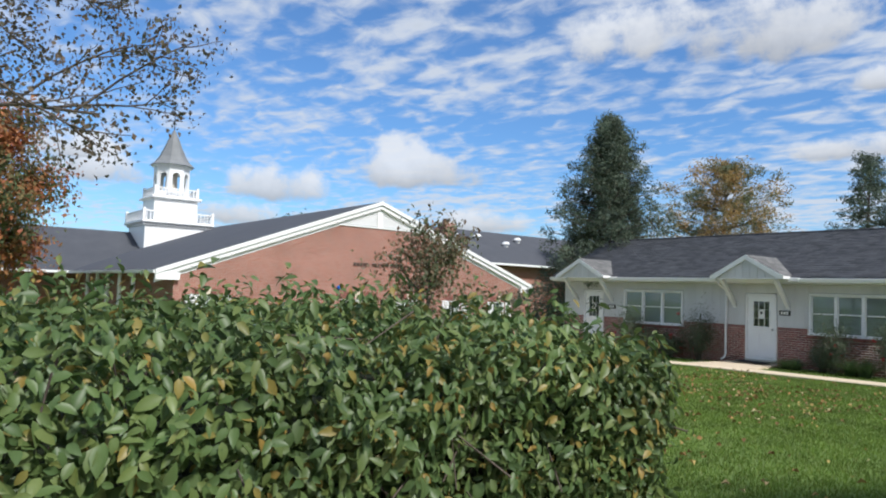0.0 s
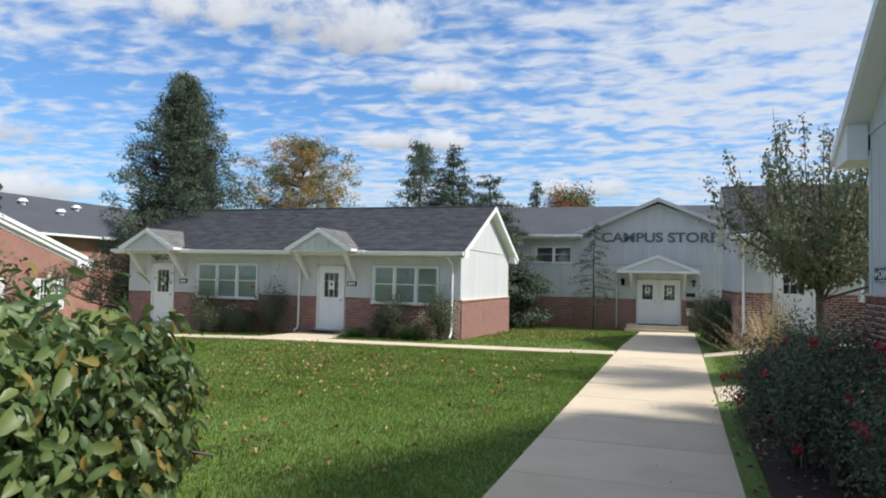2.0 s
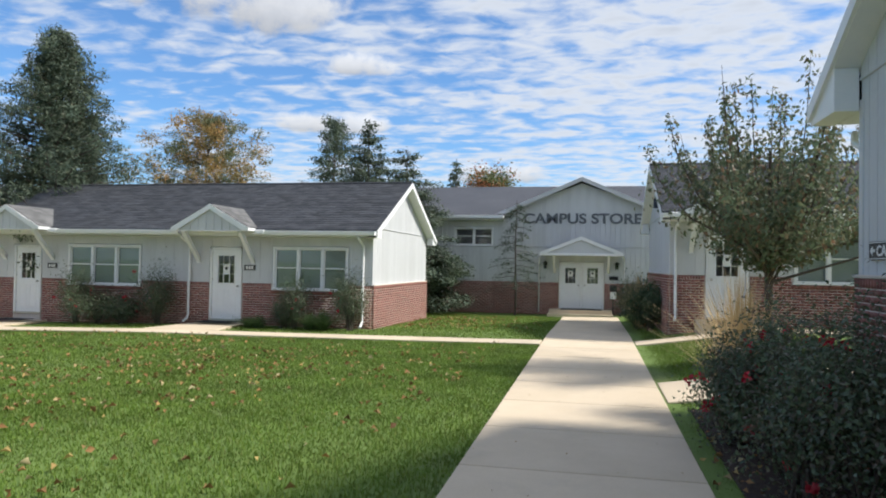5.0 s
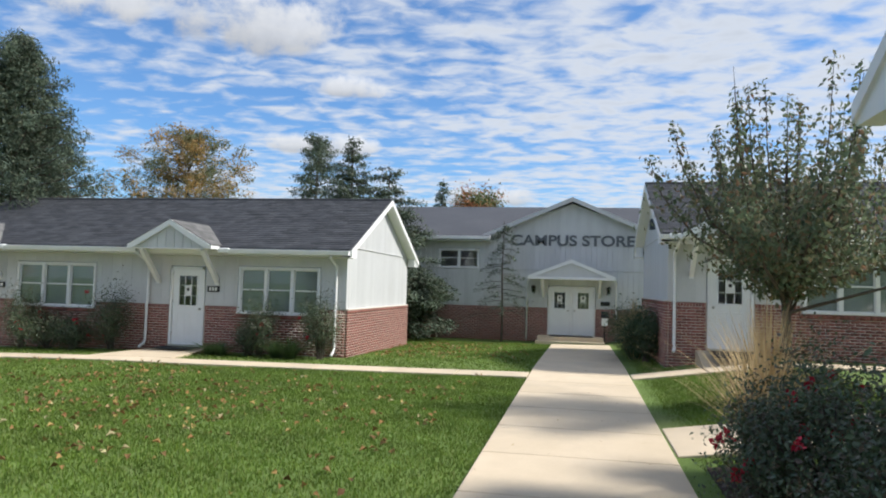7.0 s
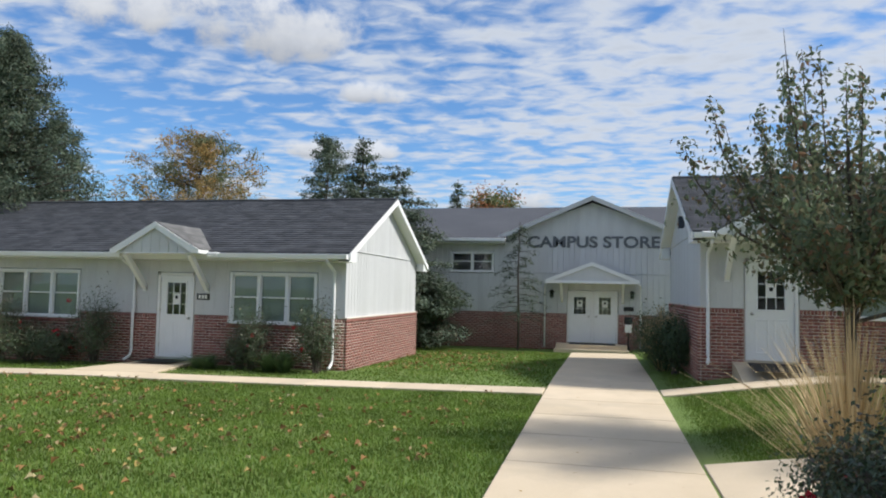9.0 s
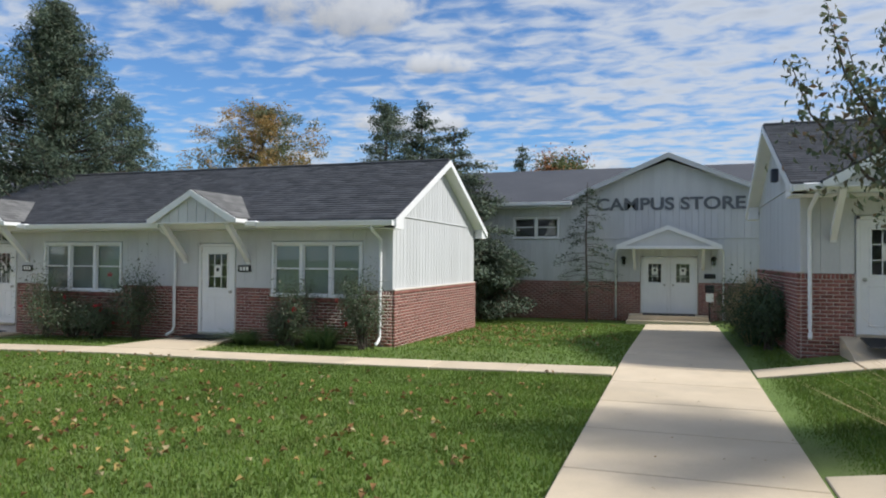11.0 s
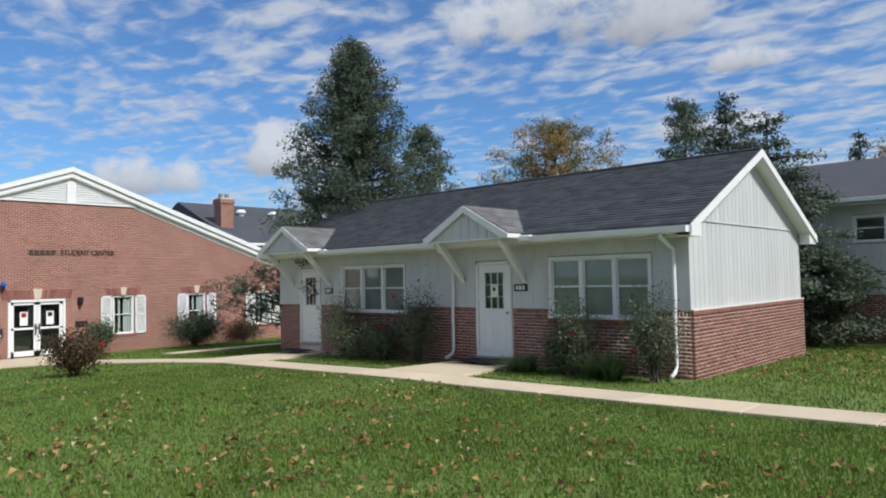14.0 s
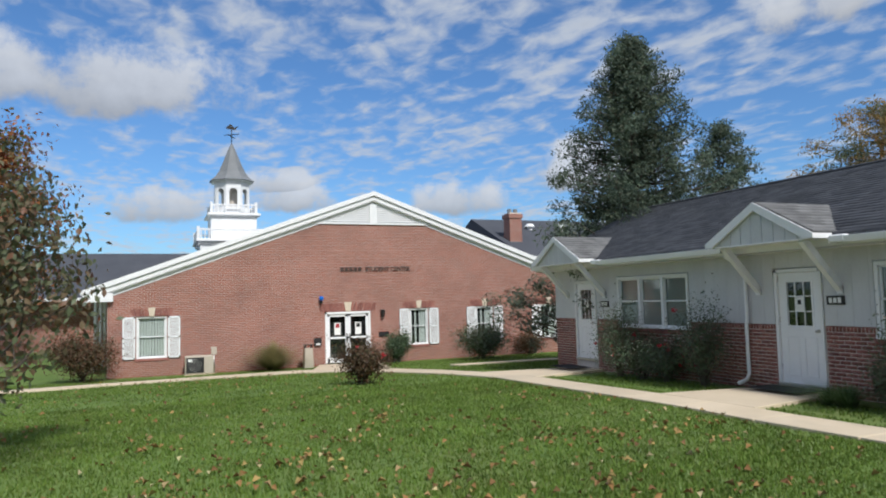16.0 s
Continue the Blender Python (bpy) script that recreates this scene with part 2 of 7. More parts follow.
def glass_material():
    """A thin pane: clear, with a mirror layer that grows toward a grazing view."""
    m = bpy.data.materials.new("window_glass")
    m.use_nodes = True
    t = m.node_tree
    t.nodes.clear()
    co = node(t, "ShaderNodeTexCoord").outputs["Object"]
    n = node(t, "ShaderNodeTexNoise", {0: co, "Scale": 1.4, "Detail": 1}).outputs[0]
    bp = node(t, "ShaderNodeBump", {"Strength": 0.06, "Distance": 0.02, "Height": n}).outputs[0]
    clear = node(t, "ShaderNodeBsdfTransparent", {0: rgb(0.86, 0.89, 0.88)})
    gloss = node(t, "ShaderNodeBsdfGlossy", {"Color": rgb(0.95, 0.97, 1.0), "Roughness": 0.02, "Normal": bp})
    facing = node(t, "ShaderNodeLayerWeight", {"Blend": 0.5, "Normal": bp}).outputs["Facing"]
    k = maths(t, "MULTIPLY_ADD", maths(t, "POWER", facing, 4.0), 0.75, 0.05, True)
    mx = node(t, "ShaderNodeMixShader", {0: k, 1: clear.outputs[0], 2: gloss.outputs[0]})
    node(t, "ShaderNodeOutputMaterial", {0: mx.outputs[0]})
    return m


M_GLASS = glass_material()
M_BLIND = grainy("window_shade", (0.32, 0.345, 0.335), (0.39, 0.415, 0.405), 2, 30, 0.8, 0.1)
M_METAL = grainy("brushed_metal", (0.45, 0.44, 0.42), (0.6, 0.59, 0.57), 5, 90, 0.35, 0.1, 0.001, metal=0.9)
# black fittings, and the boards that stand for the hall's unlit rooms
M_BLACK = grainy("black_paint_and_unlit_room", (0.012, 0.012, 0.013), (0.03, 0.03, 0.03), 6, 60, 0.5, 0.1)
M_MAT = grainy("rubber_mat", (0.015, 0.015, 0.016), (0.035, 0.035, 0.035), 20, 150, 0.95, 0.6, 0.004)
M_PAPER = grainy("paper", (0.75, 0.75, 0.73), (0.82, 0.82, 0.8), 3, 40, 0.8, 0.05)
M_LETTER = grainy("dark_letters", (0.10, 0.11, 0.12), (0.15, 0.16, 0.18), 4, 50, 0.5, 0.1)
M_BRONZE = grainy("bronze_letters", (0.05, 0.035, 0.03), (0.09, 0.06, 0.05), 4, 50, 0.45, 0.1)
M_STONE = grainy("cast_stone", (0.55, 0.47, 0.36), (0.66, 0.58, 0.46), 5, 80, 0.85, 0.3)
M_ROSE = leafy("rose_petal", [(0.45, 0.02, 0.035), (0.62, 0.04, 0.06), (0.36, 0.015, 0.03)], 0.5, 0.3)

# ---- helpers for meshes ----


def mesh_from(name, verts, faces, smooth=False):
    me = bpy.data.meshes.new(name)
    me.from_pydata([tuple(v) for v in verts], [], [tuple(f) for f in faces])
    me.validate()
    if smooth:
        me.polygons.foreach_set("use_smooth", [True] * len(me.polygons))
    me.update()
    return me


def array_mesh(name, verts, tris, smooth=False):
    """A mesh straight from arrays of points and of faces with equal corner counts."""
    verts, tris = np.asarray(verts, np.float32), np.asarray(tris, np.int32)
    k = tris.shape[1]
    me = bpy.data.meshes.new(name)
    me.vertices.add(len(verts))
    me.vertices.foreach_set("co", verts.ravel())
    me.loops.add(tris.size)
    me.loops.foreach_set("vertex_index", tris.ravel())
    me.polygons.add(len(tris))
    me.polygons.foreach_set("loop_start", np.arange(0, tris.size, k, dtype=np.int32))
    if smooth:
        me.polygons.foreach_set("use_smooth", np.ones(len(tris), bool))
    me.update()
    me.validate()
    return me


def put(name, me, mat, parent=None, label="", m=None):
    ob = new(name, me)
    if mat and not me.materials:
        me.materials.append(mat)
    if parent:
        ob.parent = parent
    if m is not None:
        ob.matrix_basis = m
    if label:
        ob["label"] = label
    return ob


def part(name, bm, mat, parent=None, label=""):
    me = bpy.data.meshes.new(name)
    bmesh.ops.recalc_face_normals(bm, faces=bm.faces)
    bm.to_mesh(me)
    bm.free()
    return put(name, me, mat, parent, label)


def thing(name, label, category, group="", kind="", at=(0, 0, 0)):
    ob = tagged(new(name), label, category, group, kind)
    ob.location = at
    return ob


def solid(bm, x0, x1, y0, y1, z0, z1, bevel=0.0):
    """A box with softened edges in bm."""
    r = bmesh.ops.create_cube(bm, size=1, matrix=Matrix.Translation(((x0 + x1) / 2, (y0 + y1) / 2, (z0 + z1) / 2)) @ Matrix.Diagonal((abs(x1 - x0), abs(y1 - y0), abs(z1 - z0), 1)))
    if bevel:
        edges = list({e for v in r["verts"] for e in v.link_edges})
        bmesh.ops.bevel(bm, geom=edges, offset=bevel, segments=1, affect="EDGES")


def box(name, x0, x1, y0, y1, z0, z1, mat, parent=None, label="", bevel=0.006):
    bm = bmesh.new()
    solid(bm, x0, x1, y0, y1, z0, z1, bevel)
    return part(name, bm, mat, parent, label)


def prism(bm, pts, depth):
    """Closed outline pts (3D, flat) pushed along the vector depth."""
    a = [bm.verts.new(p) for p in pts]
    b = [bm.verts.new(Vector(p) + Vector(depth)) for p in pts]
    bm.faces.new(a)
    bm.faces.new(b[::-1])
    n = len(pts)
    for i in range(n):
        bm.faces.new((a[i], b[i], b[(i + 1) % n], a[(i + 1) % n]))


def slab(name, pts, depth, mat, parent=None, label=""):
    bm = bmesh.new()
    prism(bm, pts, depth)
    return part(name, bm, mat, parent, label)


def beam(name, a, b, w, h, mat, parent=None, label="", up=(0, 0, 1)):
    """A bar of section w by h from a to b."""
    a, b = Vector(a), Vector(b)
    d = (b - a)
    s = d.cross(Vector(up)).normalized() * (w / 2)
    u = s.cross(d).normalized() * (h / 2)
    bm = bmesh.new()
    prism(bm, [a + s + u, a - s + u, a - s - u, a + s - u], d)
    return part(name, bm, mat, parent, label)


def tube_arrays(path, radii, sides=8):
    path = [Vector(p) for p in path]
    V, F = [], []
    for i, p in enumerate(path):
        d = (path[min(i + 1, len(path) - 1)] - path[max(i - 1, 0)]).normalized()
        s = d.cross(Vector((0.31, 0.17, 1)) if abs(d.z) < 0.9 else Vector((1, 0.2, 0))).normalized()
        u = s.cross(d)
        for k in range(sides):
            a = 2 * math.pi * k / sides
            V.append(p + (s * math.cos(a) + u * math.sin(a)) * radii[i])
    for i in range(len(path) - 1):
        for k in range(sides):
            F.append((i * sides + k, i * sides + (k + 1) % sides, (i + 1) * sides + (k + 1) % sides, (i + 1) * sides + k))
    return V, F


def tube(name, path, radius, mat, parent=None, label="", sides=8):
    V, F = tube_arrays(path, [radius] * len(path), sides)
    F += [tuple(range(sides))[::-1], tuple(range(len(V) - sides, len(V)))]
    return put(name, mesh_from(name, V, F, True), mat, parent, label)


rng = np.random.default_rng(7)


def frames_of(nrm):
    ref = np.where(np.abs(nrm[:, 2:3]) < 0.9, [[0, 0, 1.0]], [[1.0, 0, 0]])
    s = np.cross(ref, nrm)
    s /= np.linalg.norm(s, axis=1, keepdims=True) + 1e-9
    return s, np.cross(nrm, s)


def leaves(name, pts, nrm, size, mat, parent=None, label="", aspect=0.5, fold=0.18, spread=0.6, droop=0.0, oval=False):
    """Many folded leaf blades at pts, facing about nrm; oval ones have a rounder outline."""
    pts, nrm = np.asarray(pts, float), np.asarray(nrm, float)
    n = len(pts)
    nrm = nrm + rng.normal(0, spread, (n, 3))
    nrm /= np.linalg.norm(nrm, axis=1, keepdims=True) + 1e-9
    s, u = frames_of(nrm)
    a = rng.uniform(0, 2 * np.pi, (n, 1))
    along = s * np.cos(a) + u * np.sin(a)
    along[:, 2] -= droop
    along /= np.linalg.norm(along, axis=1, keepdims=True)
    cross = np.cross(nrm, along)
    cross /= np.linalg.norm(cross, axis=1, keepdims=True) + 1e-9
    L = (np.asarray(size) * rng.uniform(0.65, 1.25, n))[:, None]
    W = L * aspect * 0.5
    up = np.cross(along, cross)
    b = pts
    if oval:
        rows = []
        for f, w, dip in ((0.0, 0.0, 0.0), (0.22, 0.86, 0.0), (0.5, 1.0, 0.02), (0.78, 0.62, 0.07), (1.0, 0.0, 0.15)):
            c = b + along * L * f - up * L * dip
            if w:
                rows += [c + cross * W * w + up * W * fold * w, c, c - cross * W * w + up * W * fold * w]
            else:
                rows.append(c)
        V = np.stack(rows, 1).reshape(-1, 3)
        q = [(0, 2, 1), (0, 3, 2), (1, 2, 5), (1, 5, 4), (2, 3, 6), (2, 6, 5), (4, 5, 8), (4, 8, 7), (5, 6, 9), (5, 9, 8), (7, 8, 10), (8, 9, 10)]
        F = ((np.arange(n) * 11)[:, None, None] + np.array(q)[None]).reshape(-1, 3)
        return put(name, array_mesh(name, V, F, True), mat, parent, label)
    mid = b + along * L * 0.45
    tip = b + along * L - up * L * 0.12
    l = mid + cross * W + up * W * fold * 2
    r = mid - cross * W + up * W * fold * 2
    m2 = b + along * L * 0.5
    V = np.stack([b, l, tip, r, m2], 1).reshape(-1, 3)
    i = (np.arange(n) * 5)[:, None]
    F = np.concatenate([i + [[0, 4, 1]], i + [[1, 4, 2]], i + [[0, 3, 4]], i + [[3, 2, 4]]])
    return put(name, array_mesh(name, V, F), mat, parent, label)


def ground_z(x, y):
    """Height of the lawn: falls gently to the brick hall, rises to the near houses."""
    xs = [-200, -60, -29, -24, -19, -16, -10, 1.6, 2.6, 4.5, 60]
    zs = [-0.9, -0.9, -0.84, -0.66, -0.36, -0.2, -0.06, -0.04, 0.12, 0.38, 0.45]
    z = np.interp(x, xs, zs)
    dip = np.clip((np.asarray(y) - 22) / 9, 0, 1)
    return z - 0.22 * dip * np.clip((4 - np.asarray(x)) / 3, 0, 1) * np.clip((np.asarray(x) + 16) / 8, 0, 1)

# ---- ground and paving ----


def build_ground():
    xs = np.concatenate([[-900, -400, -200, -120], np.arange(-80, 40.1, 1.0), [60, 120, 250, 500, 900]])
    ys = np.concatenate([[-900, -300, -100, -50], np.arange(-24, 60.1, 1.0), [80, 120, 250, 500, 900]])
    gx, gy = np.meshgrid(xs, ys)
    rough = np.array([[noise.noise(Vector((a * 0.35, b * 0.35, 0))) for a in xs] for b in ys]) * 0.025
    near_walk = np.clip((np.abs(gx - 0.45) - 1.3) / 3, 0, 1)
    V = np.stack([gx, gy, ground_z(gx, gy) + rough * near_walk * 0.6 - 0.03], -1).reshape(-1, 3)
    w, h = len(xs), len(ys)
    i = np.arange(w * h).reshape(h, w)
    F = np.stack([i[:-1, :-1], i[:-1, 1:], i[1:, 1:], i[1:, :-1]], -1).reshape(-1, 4)
    ob = put("ground", array_mesh("ground", V, F, True), M_GROUND)
    return tagged(ob, "mown green lawn ground with thin patches", "ground", kind="structure")


build_ground()
WALK_L, WALK_R = -0.61, 1.51


def paving(name, quads, label, thick=0.14, proud=0.02):
    """Concrete slabs, each a piece of its own; quads are four plan corners."""
    top = thing(name, label, "pavement", kind="structure")
    for q in quads:
        cx, cy = sum(p[0] for p in q) / 4, sum(p[1] for p in q) / 4
        pts = []
        for x, y in q:
            x, y = x + (cx - x) * 0.006, y + (cy - y) * 0.006
            pts.append((x, y, float(ground_z(x, y)) + proud))
        bm = bmesh.new()
        prism(bm, pts, (0, 0, -thick))
        bmesh.ops.bevel(bm, geom=[e for e in bm.edges if e.verts[0].co.z > -9 and all(abs(v.co.z - p[2]) < 1 for v, p in zip(e.verts, pts))], offset=0.008, segments=1, affect="EDGES")
        part("concrete_slab", bm, M_CONCRETE, top)
    return top


ys = list(np.arange(-9.0, 31.2, 1.55))
paving("pavement", [((WALK_L, a), (WALK_R, a), (WALK_R, a + 1.535), (WALK_L, a + 1.535)) for a in ys], "pale tan concrete walk with cut joints")


def front_edge(x):
    return np.interp(x, [-14.2, -8.0, -4.0, -0.6], [18.72, 18.8, 19.12, 19.5])


xs = list(np.arange(-0.63, -14.0, -1.5))
paving("pavement_cottages", [((x - 1.49, front_edge(x - 1.49)), (x, front_edge(x)), (x, front_edge(x) + 0.8), (x - 1.49, front_edge(x - 1.49) + 0.8)) for x in xs], "narrow concrete path along the cottages")
paving("pavement_door", [((-10.95, 19.5), (-8.8, 19.55), (-9.15, 21.72), (-10.55, 21.72))], "concrete apron before a cottage door", proud=0.03)
paving("pavement_door", [((-18.1, 19.3), (-15.3, 19.45), (-15.75, 21.72), (-17.25, 21.72))], "concrete apron before a cottage door", proud=0.03)
hall_path = [(-14.1, 18.72, 0.8), (-16, 18.7, 0.85), (-18.2, 18.55, 0.9), (-20.5, 18.2, 1.1), (-22.5, 17.75, 1.3), (-24.3, 17.0, 1.5), (-25.2, 15.6, 1.3), (-25.2, 12.5, 1.0), (-24.9, 9.5, 1.0), (-24.5, 6.5, 1.0), (-24, 3.0, 1.0), (-23.5, -1.0, 1.0)]


def strip(path):
    out = []
    for i, (x, y, w) in enumerate(path):
        a, b = path[max(i - 1, 0)], path[min(i + 1, len(path) - 1)]
        d = Vector((b[0] - a[0], b[1] - a[1])).normalized()
        out.append(((x + d.y * w * 0, y), (x, y), Vector((d.y, -d.x)) * w))
    quads = []
    for (_, p, o), (_, q, o2) in zip(out, out[1:]):
        quads.append((p, q, (q[0] + o2.x, q[1] + o2.y), (p[0] + o.x, p[1] + o.y)))
    return quads


paving("pavement_hall", strip(hall_path), "concrete path bending to the brick hall")
paving("pavement_hall_door", [((-28.95, 17.2), (-25.6, 16.2), (-24.8, 18.9), (-28.95, 19.6))], "concrete landing before the hall doors", proud=0.03)
paving("pavement_hall_side", strip([(-24.3, 21.0, 0.9), (-24.2, 23.0, 0.9), (-23.9, 25.2, 0.9), (-23.8, 29, 0.9)]), "concrete side path along the brick hall")
paving("pavement_right", [((WALK_R + 0.02 + 1.5 * i, 19.95), (WALK_R + 1.5 * i + 1.5, 19.95), (WALK_R + 1.5 * i + 1.5, 20.75), (WALK_R + 0.02 + 1.5 * i, 20.75)) for i in range(8)], "narrow concrete path to a cottage")
paving("pavement_slab", [((WALK_R + 0.02, 13.1), (2.9, 13.1), (2.9, 14.7), (WALK_R + 0.02, 14.7)), ((2.92, 13.1), (4.4, 13.1), (4.4, 14.7), (2.92, 14.7))], "square concrete slabs beside the walk")

# ---- walls of pieces ----
COURSE = 0.0677


def box_arrays(boxes):
    """Corner points and quads of many plain boxes (u0, u1, v0, v1, w0, w1)."""
    b = np.asarray(boxes, float)
    n = len(b)
    idx = [(0, 2, 4), (1, 2, 4), (1, 3, 4), (0, 3, 4), (0, 2, 5), (1, 2, 5), (1, 3, 5), (0, 3, 5)]
    V = np.stack([b[:, list(c)] for c in idx], 1).reshape(-1, 3)
    q = np.array([[0, 3, 2, 1], [4, 5, 6, 7], [0, 1, 5, 4], [1, 2, 6, 5], [2, 3, 7, 6], [3, 0, 4, 7]])
    F = (np.arange(n) * 8)[:, None, None] + q[None]
    return V, F.reshape(-1, 4)


def free_spans(a, b, cuts):
    """The stretches of [a, b] outside the cuts."""
    spans = [(a, b)]
    for c, d in cuts:
        nxt = []
        for s, e in spans:
            if d <= s or c >= e:
                nxt.append((s, e))
            else:
                if c > s:
                    nxt.append((s, c))
                if d < e:
                    nxt.append((d, e))
        spans = nxt
    return [(s, e) for s, e in spans if e - s > 0.012]


def place(m, boxes):
    V, F = box_arrays(boxes)
    M = np.array(m)
    return V @ M[:3, :3].T + M[:3, 3], F


def brick_wall(parent, m, length, z0, z1, openings, budget, lit=0.0):
    """A brick skirt: m takes (along, out, up) to the house; rows of stretchers under an upright row.
    The first `budget` pieces from the corner are single bricks, the others one mesh."""
    pieces = []
    row = 0
    z = z0
    sills = [(o[1] - 0.05, o[2] + 0.05, o[3]) for o in openings if o[0] == "win" and o[3] < z1]
    doors = [(o[1] - 0.03, o[2] + 0.03) for o in openings if o[0] == "door"]
    top = z1 - 0.105
    while z < z1 - 0.01:
        upright = z >= top - 0.02
        h = (z1 - z - 0.004) if upright else 0.0555
        u = -(row % 2) * 0.102
        step = 0.0677 if upright else 0.204
        while u < length:
            a, b = max(u, 0.0), min(u + step - 0.012, length)
            cuts = list(doors) + [(s, e) for s, e, zs in sills if z + h > zs - 0.115]
            for s, e in free_spans(a, b, cuts):
                pieces.append((s, e, rng.uniform(-0.002, 0.002), 0.005 + rng.uniform(0, 0.002), z, z + h))
            u += step
        z += COURSE if not upright else 1
        row += 1
    for s, e, zs in sills:
        u = s
        while u < e - 0.03:
            pieces.append((u, min(u + 0.058, e), 0, 0.03, zs - 0.11, zs - 0.012))
            u += 0.0677
    pieces.sort(key=lambda p: p[0])
    single, rest = pieces[:budget], pieces[budget:]
    cache = {}
    for a, b, o0, o1, lo, hi in single:
        key = (round(b - a, 3), round(hi - lo, 3))
        if key not in cache:
            V, F = place(m.to_3x3().to_4x4(), [(0, b - a, -0.05, 0.006, 0, hi - lo)])
            cache[key] = array_mesh("brick", V, F)
            cache[key].materials.append(M_BRICK)
        put("brick", cache[key], M_BRICK, parent, m=Matrix.Translation(m @ Vector((a, rng.uniform(-0.001, 0.002), lo))))
    if rest:
        V, F = place(m, [(a, b, -0.05, o1, lo, hi) for a, b, o0, o1, lo, hi in rest])
        ob = put("brickwork", array_mesh("brickwork", V, F), M_BRICK, parent, "rows of dark red bricks")
        ob["kind"] = "stuff"


def siding(parent, m, length, bottom, top_of, openings, pitch=0.203, gap=0.005):
    """Upright boards with grooves between them, from bottom up to top_of(along)."""
    u = 0.0
    while u < length - 0.01:
        a0, b0 = u + gap, min(u + pitch - gap, length)
        edges = sorted({a0, b0, *[e for o in openings for e in (o[1] - 0.03, o[2] + 0.03) if a0 < e < b0]})
        V, F, n = [], [], 0
        bm = bmesh.new()
        for a, b in zip(edges, edges[1:]):
            mid = (a + b) / 2
            cuts = [(o[3] - 0.03, o[4] + 0.03) for o in openings if o[1] - 0.03 < mid < o[2] + 0.03]
            for lo, hi in free_spans(bottom, min(top_of(a), top_of(b)) if cuts else 99, cuts):
                ha, hb = (top_of(a), top_of(b)) if hi > 90 or hi >= min(top_of(a), top_of(b)) - 1e-6 else (hi, hi)
                if min(ha, hb) - lo < 0.02:
                    continue
                prism(bm, [m @ Vector(p) for p in ((a, 0.014, lo), (b, 0.014, lo), (b, 0.014, hb), (a, 0.014, ha))], m.to_3x3() @ Vector((0, -0.03, 0)))
        if bm.verts:
            part("board", bm, M_SIDING, parent)
        else:
            bm.free()
        u += pitch


def shingles(parent, m, length, run, mat, budget=0, tab=0.305, row=0.14):
    """Overlapping tabs on a slope: m takes (along, up the slope, out) to the house."""
    tabs = []
    r = 0
    while r * row < run - 0.02:
        u = -(r % 2) * tab / 2 - rng.uniform(0, 0.04)
        while u < length:
            a, b = max(u + 0.004, 0), min(u + tab - 0.004, length)
            if b - a > 0.03:
                tabs.append((a, b, r * row, min((r + 1) * row + 0.03, run)))
            u += tab
        r += 1

    def arrays(tt):
        t = np.asarray(tt)
        n = len(t)
        lift = 0.017 + rng.uniform(-0.003, 0.004, n)
        z = np.zeros(n)
        P = [np.stack(c, 1) for c in ((t[:, 0], t[:, 2], z - 0.004), (t[:, 1], t[:, 2], z - 0.004), (t[:, 1], t[:, 2], lift), (t[:, 0], t[:, 2], lift), (t[:, 1], t[:, 3], z + 0.002), (t[:, 0], t[:, 3], z + 0.002))]
        V = np.stack(P, 1).reshape(-1, 3)
        q = np.array([[0, 1, 2, 3], [3, 2, 4, 5]])
        F = ((np.arange(n) * 6)[:, None, None] + q[None]).reshape(-1, 4)
        M = np.array(m)
        return V @ M[:3, :3].T + M[:3, 3], F
    tabs.sort(key=lambda p: p[0])
    for tt in tabs[:budget]:
        V, F = arrays([tt])
        put("shingle", array_mesh("shingle", V, F), mat, parent)
    if tabs[budget:]:
        V, F = arrays(tabs[budget:])
        put("shingle_field", array_mesh("shingle_field", V, F), mat, parent)["kind"] = "stuff"


